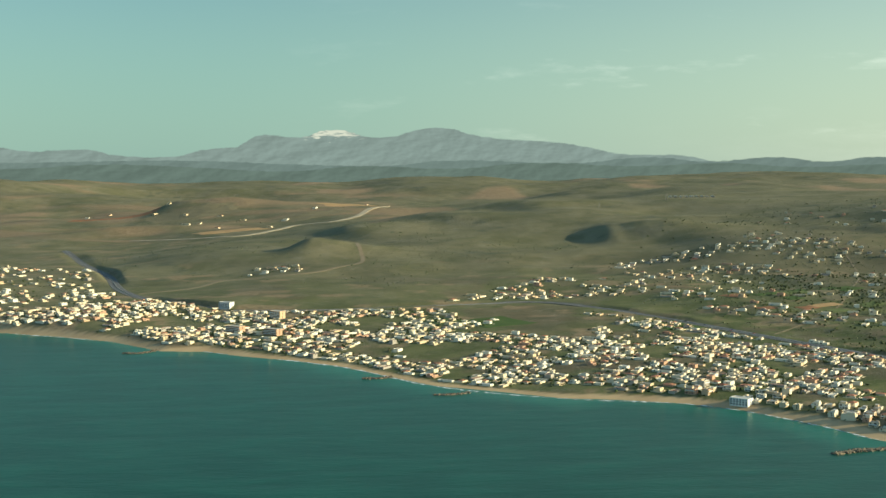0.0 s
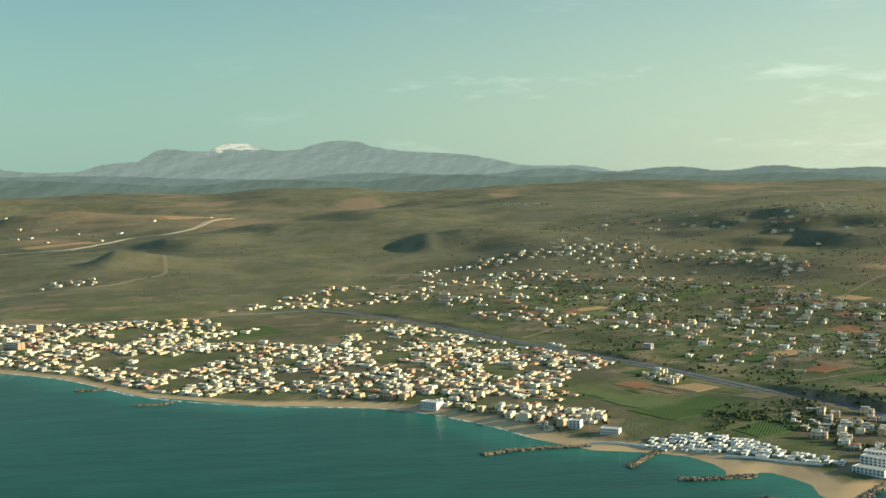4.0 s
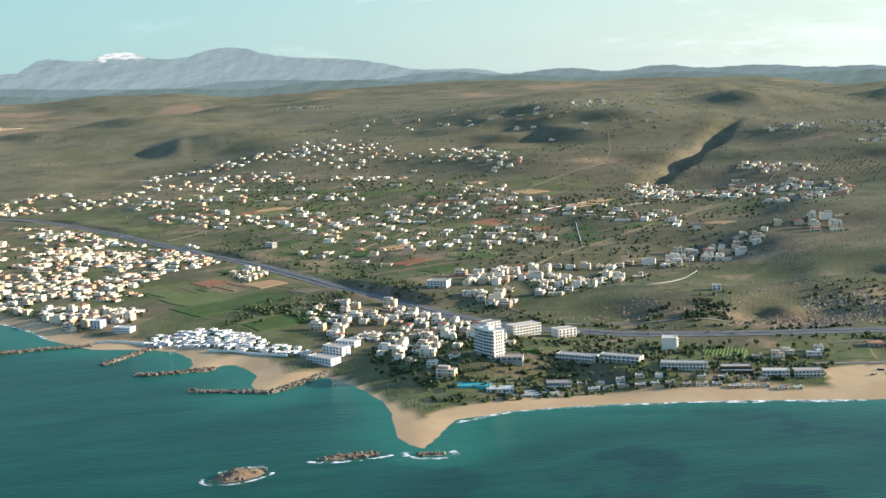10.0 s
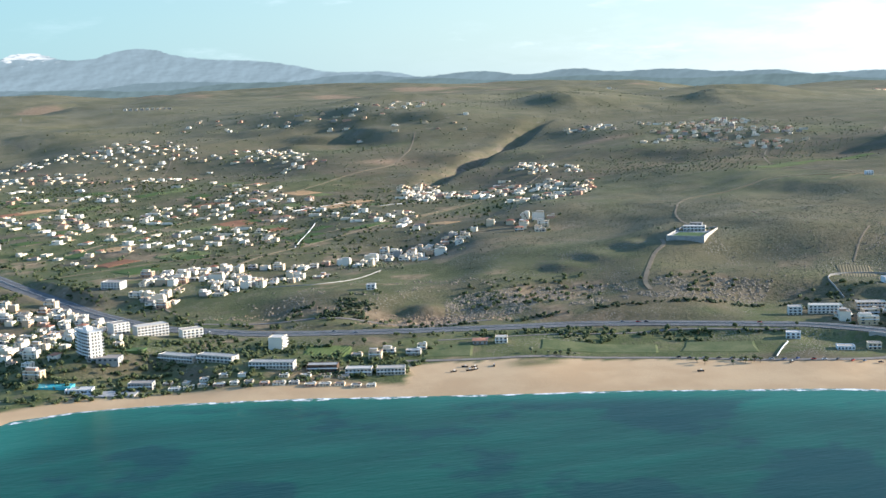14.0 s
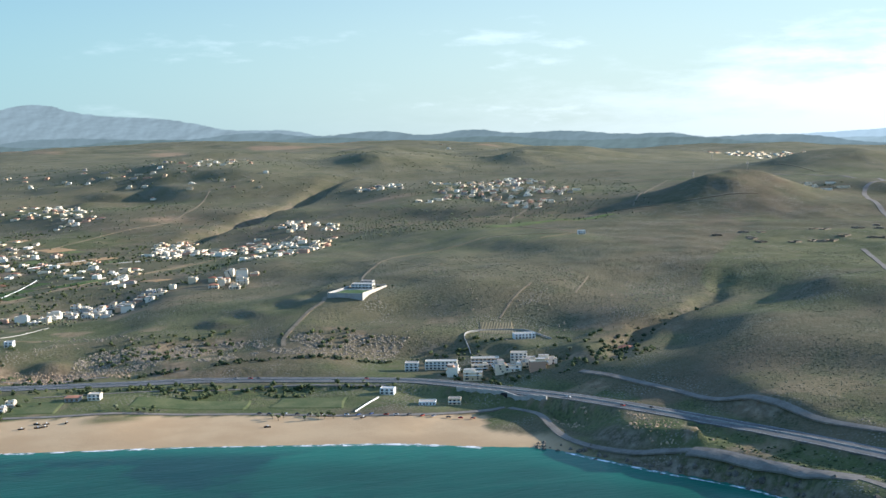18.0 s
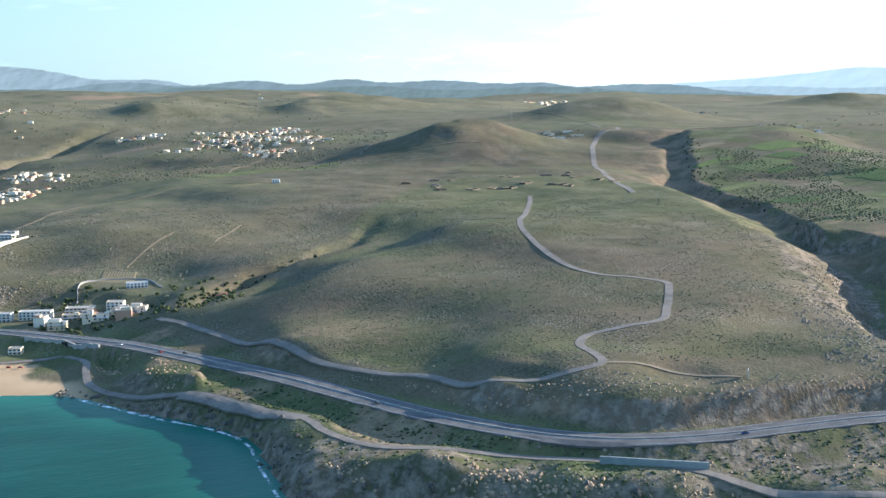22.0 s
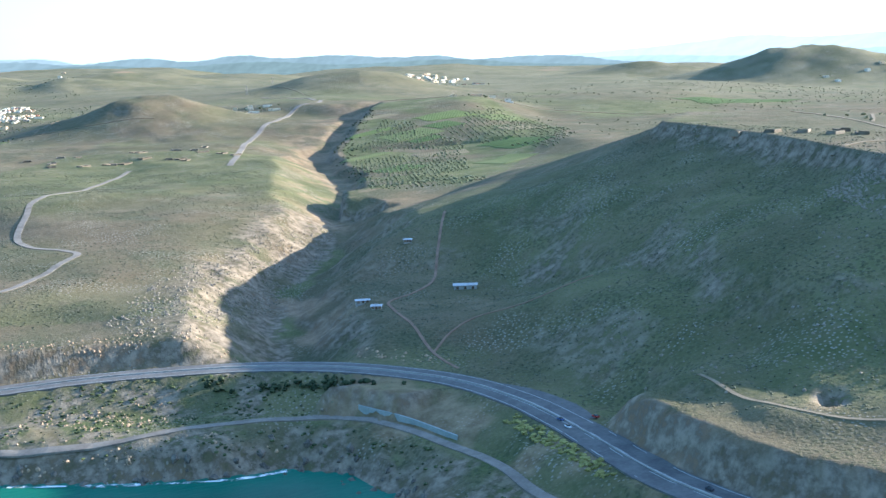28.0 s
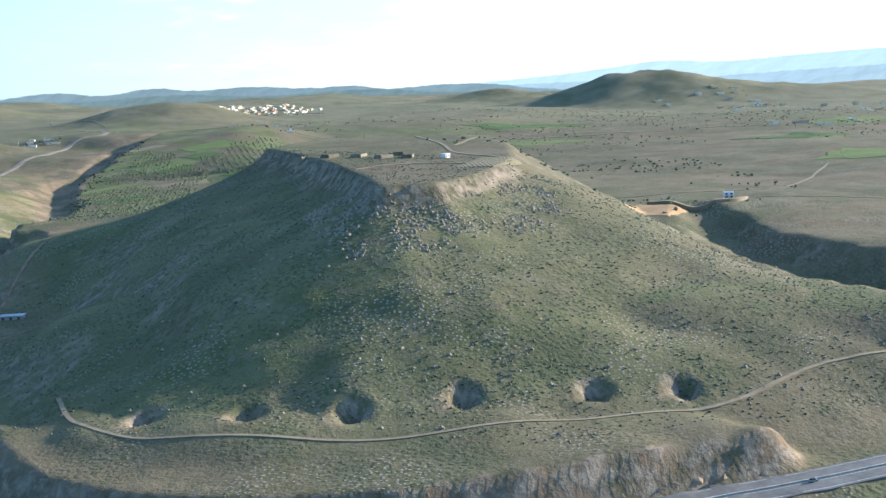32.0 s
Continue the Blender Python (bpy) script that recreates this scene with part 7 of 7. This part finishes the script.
yard = tagged(part("villa_terrace", shape((-20, 20, -11.5, 11.5, -6, 0.3)), CONCRETE), "raised terrace of the hillside villa", "terrace")
yard.matrix_basis = pose(877, 667, at(877, 667), 0, 0, 51)
for name_, b_, mat_, words_ in (("terrace_wall", (-20.4, -20.004, -11.9, 11.9, -6, 1.1), CONCRETE, ""), ("terrace_wall", (-20, 20.4, -11.9, -11.504, -6, 1.6), CREAM, "pale cream side wall"),
                                ("terrace_wall", (-20, 20.4, 11.504, 11.9, -6, 1.4), CONCRETE, ""), ("terrace_wall", (20.004, 20.4, -11.5, 11.5, -6, 2.0), CONCRETE, "")):
    part(name_, shape(b_), mat_, yard, words_)
part("garden_bed", shape((-18, 2, -9, 9, 0.304, 0.5)), LAWN, yard, "planted garden bed")
wall_line("sea_wall", [(374, 652), (386, 641), (400, 629), (413, 616)], 1.1, 0.4, WHITE, "low white wall between the huts and the sand")
wall_line("sea_wall", [(312, 702), (326, 696), (340, 686), (350, 680)], 1.0, 0.5, WHITE, "white ramp wall beside the curved jetty")
wall_line("garden_wall", [(812, 450), (821, 461), (830, 471)], 0.6, 0.3, WHITE, "white garden wall of the roadside house")
wall_line("garden_wall", [(905, 540), (915, 570), (948, 566), (952, 535)], 1.0, 0.3, CONCRETE, "pale fence wall of the upper plot")
wall_line("garden_wall", [(610, 700), (640, 690), (668, 712), (690, 740)], 0.45, 0.25, CONCRETE, "pale lane wall below the village")
wall_line("quarry_edge", [(1535, 70), (1548, 52), (1570, 46), (1590, 58)], 1.5, 3.0, DIRT, "sandy rim of the little quarry")

pool = tagged(part("swimming_pool", shape((-8, 8, -3, 3, -1, 0.25), (-8.4, 8.4, -3.4, -3, -1, 0.45), (-8.4, 8.4, 3, 3.4, -1, 0.45), (-8.4, -8, -3, 3, -1, 0.45), (8, 8.4, -3, 3, -1, 0.45)), POOL), "turquoise hotel swimming pool with a rim", "pool")
pool.matrix_basis = pose(489, 521, at(489, 521) + 0.3, 0, 0, -18)
terrace = tagged(part("terrace", shape((-13, 13, -5, 5, -2, 0.25)), CONCRETE), "pale paved hotel terrace above the beach", "terrace")
terrace.matrix_basis = pose(512, 506, at(512, 506) + 0.2, 0, 0, -18)
lawn = tagged(part("lawn", shape((-7, 7, -4, 4, -2, 0.3)), LAWN), "bright green artificial lawn beside the tower", "lawn")
lawn.matrix_basis = pose(524, 556, at(524, 556) + 0.2, 0, 0, -20)

board = new("billboard")
board.matrix_basis = pose(1063, 156, at(1063, 156), 0, 0, 52)
for bx in (-1.2, 1.2):
    part("post", shape((bx - 0.08, bx + 0.08, -0.08, 0.08, -1, 1.0)), METAL, board)
part("panel", shape((-1.9, 1.9, -0.1, 0.1, 0.9, 2.9)), WHITE, board, "blank white panel")
tagged(board, "white roadside billboard seen from behind", "billboard")


def pylon(x, y):
    """A lattice power pylon."""
    ob = new("power_pylon")
    ob.matrix_basis = pose(x, y, at(x, y), 0, 0, 20)
    for sx in (-1, 1):
        for sy in (-1, 1):
            bm = shape((-0.06, 0.06, -0.06, 0.06, -1, 13))
            for v in bm.verts:
                k = 1 - max(v.co.z, 0) / 15
                v.co.x, v.co.y = v.co.x + sx * 1.3 * k, v.co.y + sy * 1.3 * k
            part("leg", bm, STEEL, ob)
    for z, w in ((9.0, 3.2), (10.8, 2.6), (12.4, 2.0)):
        part("cross_arm", shape((-w, w, -0.12, 0.12, z, z + 0.25)), STEEL, ob)
    for z in (2.5, 5.0, 7.5):
        k = 1.3 * (1 - z / 15) + 0.1
        part("brace", shape((-k, k, -k, -k + 0.12, z, z + 0.15), (-k, k, k - 0.12, k, z, z + 0.15)), STEEL, ob)
    tagged(ob, "grey steel lattice power pylon on the ridge", "pylon", "power pylons")


for p_ in ((560, 2520), (400, 2360), (1660, 1420), (1520, 1330), (1900, 1900)):
    pylon(*p_)
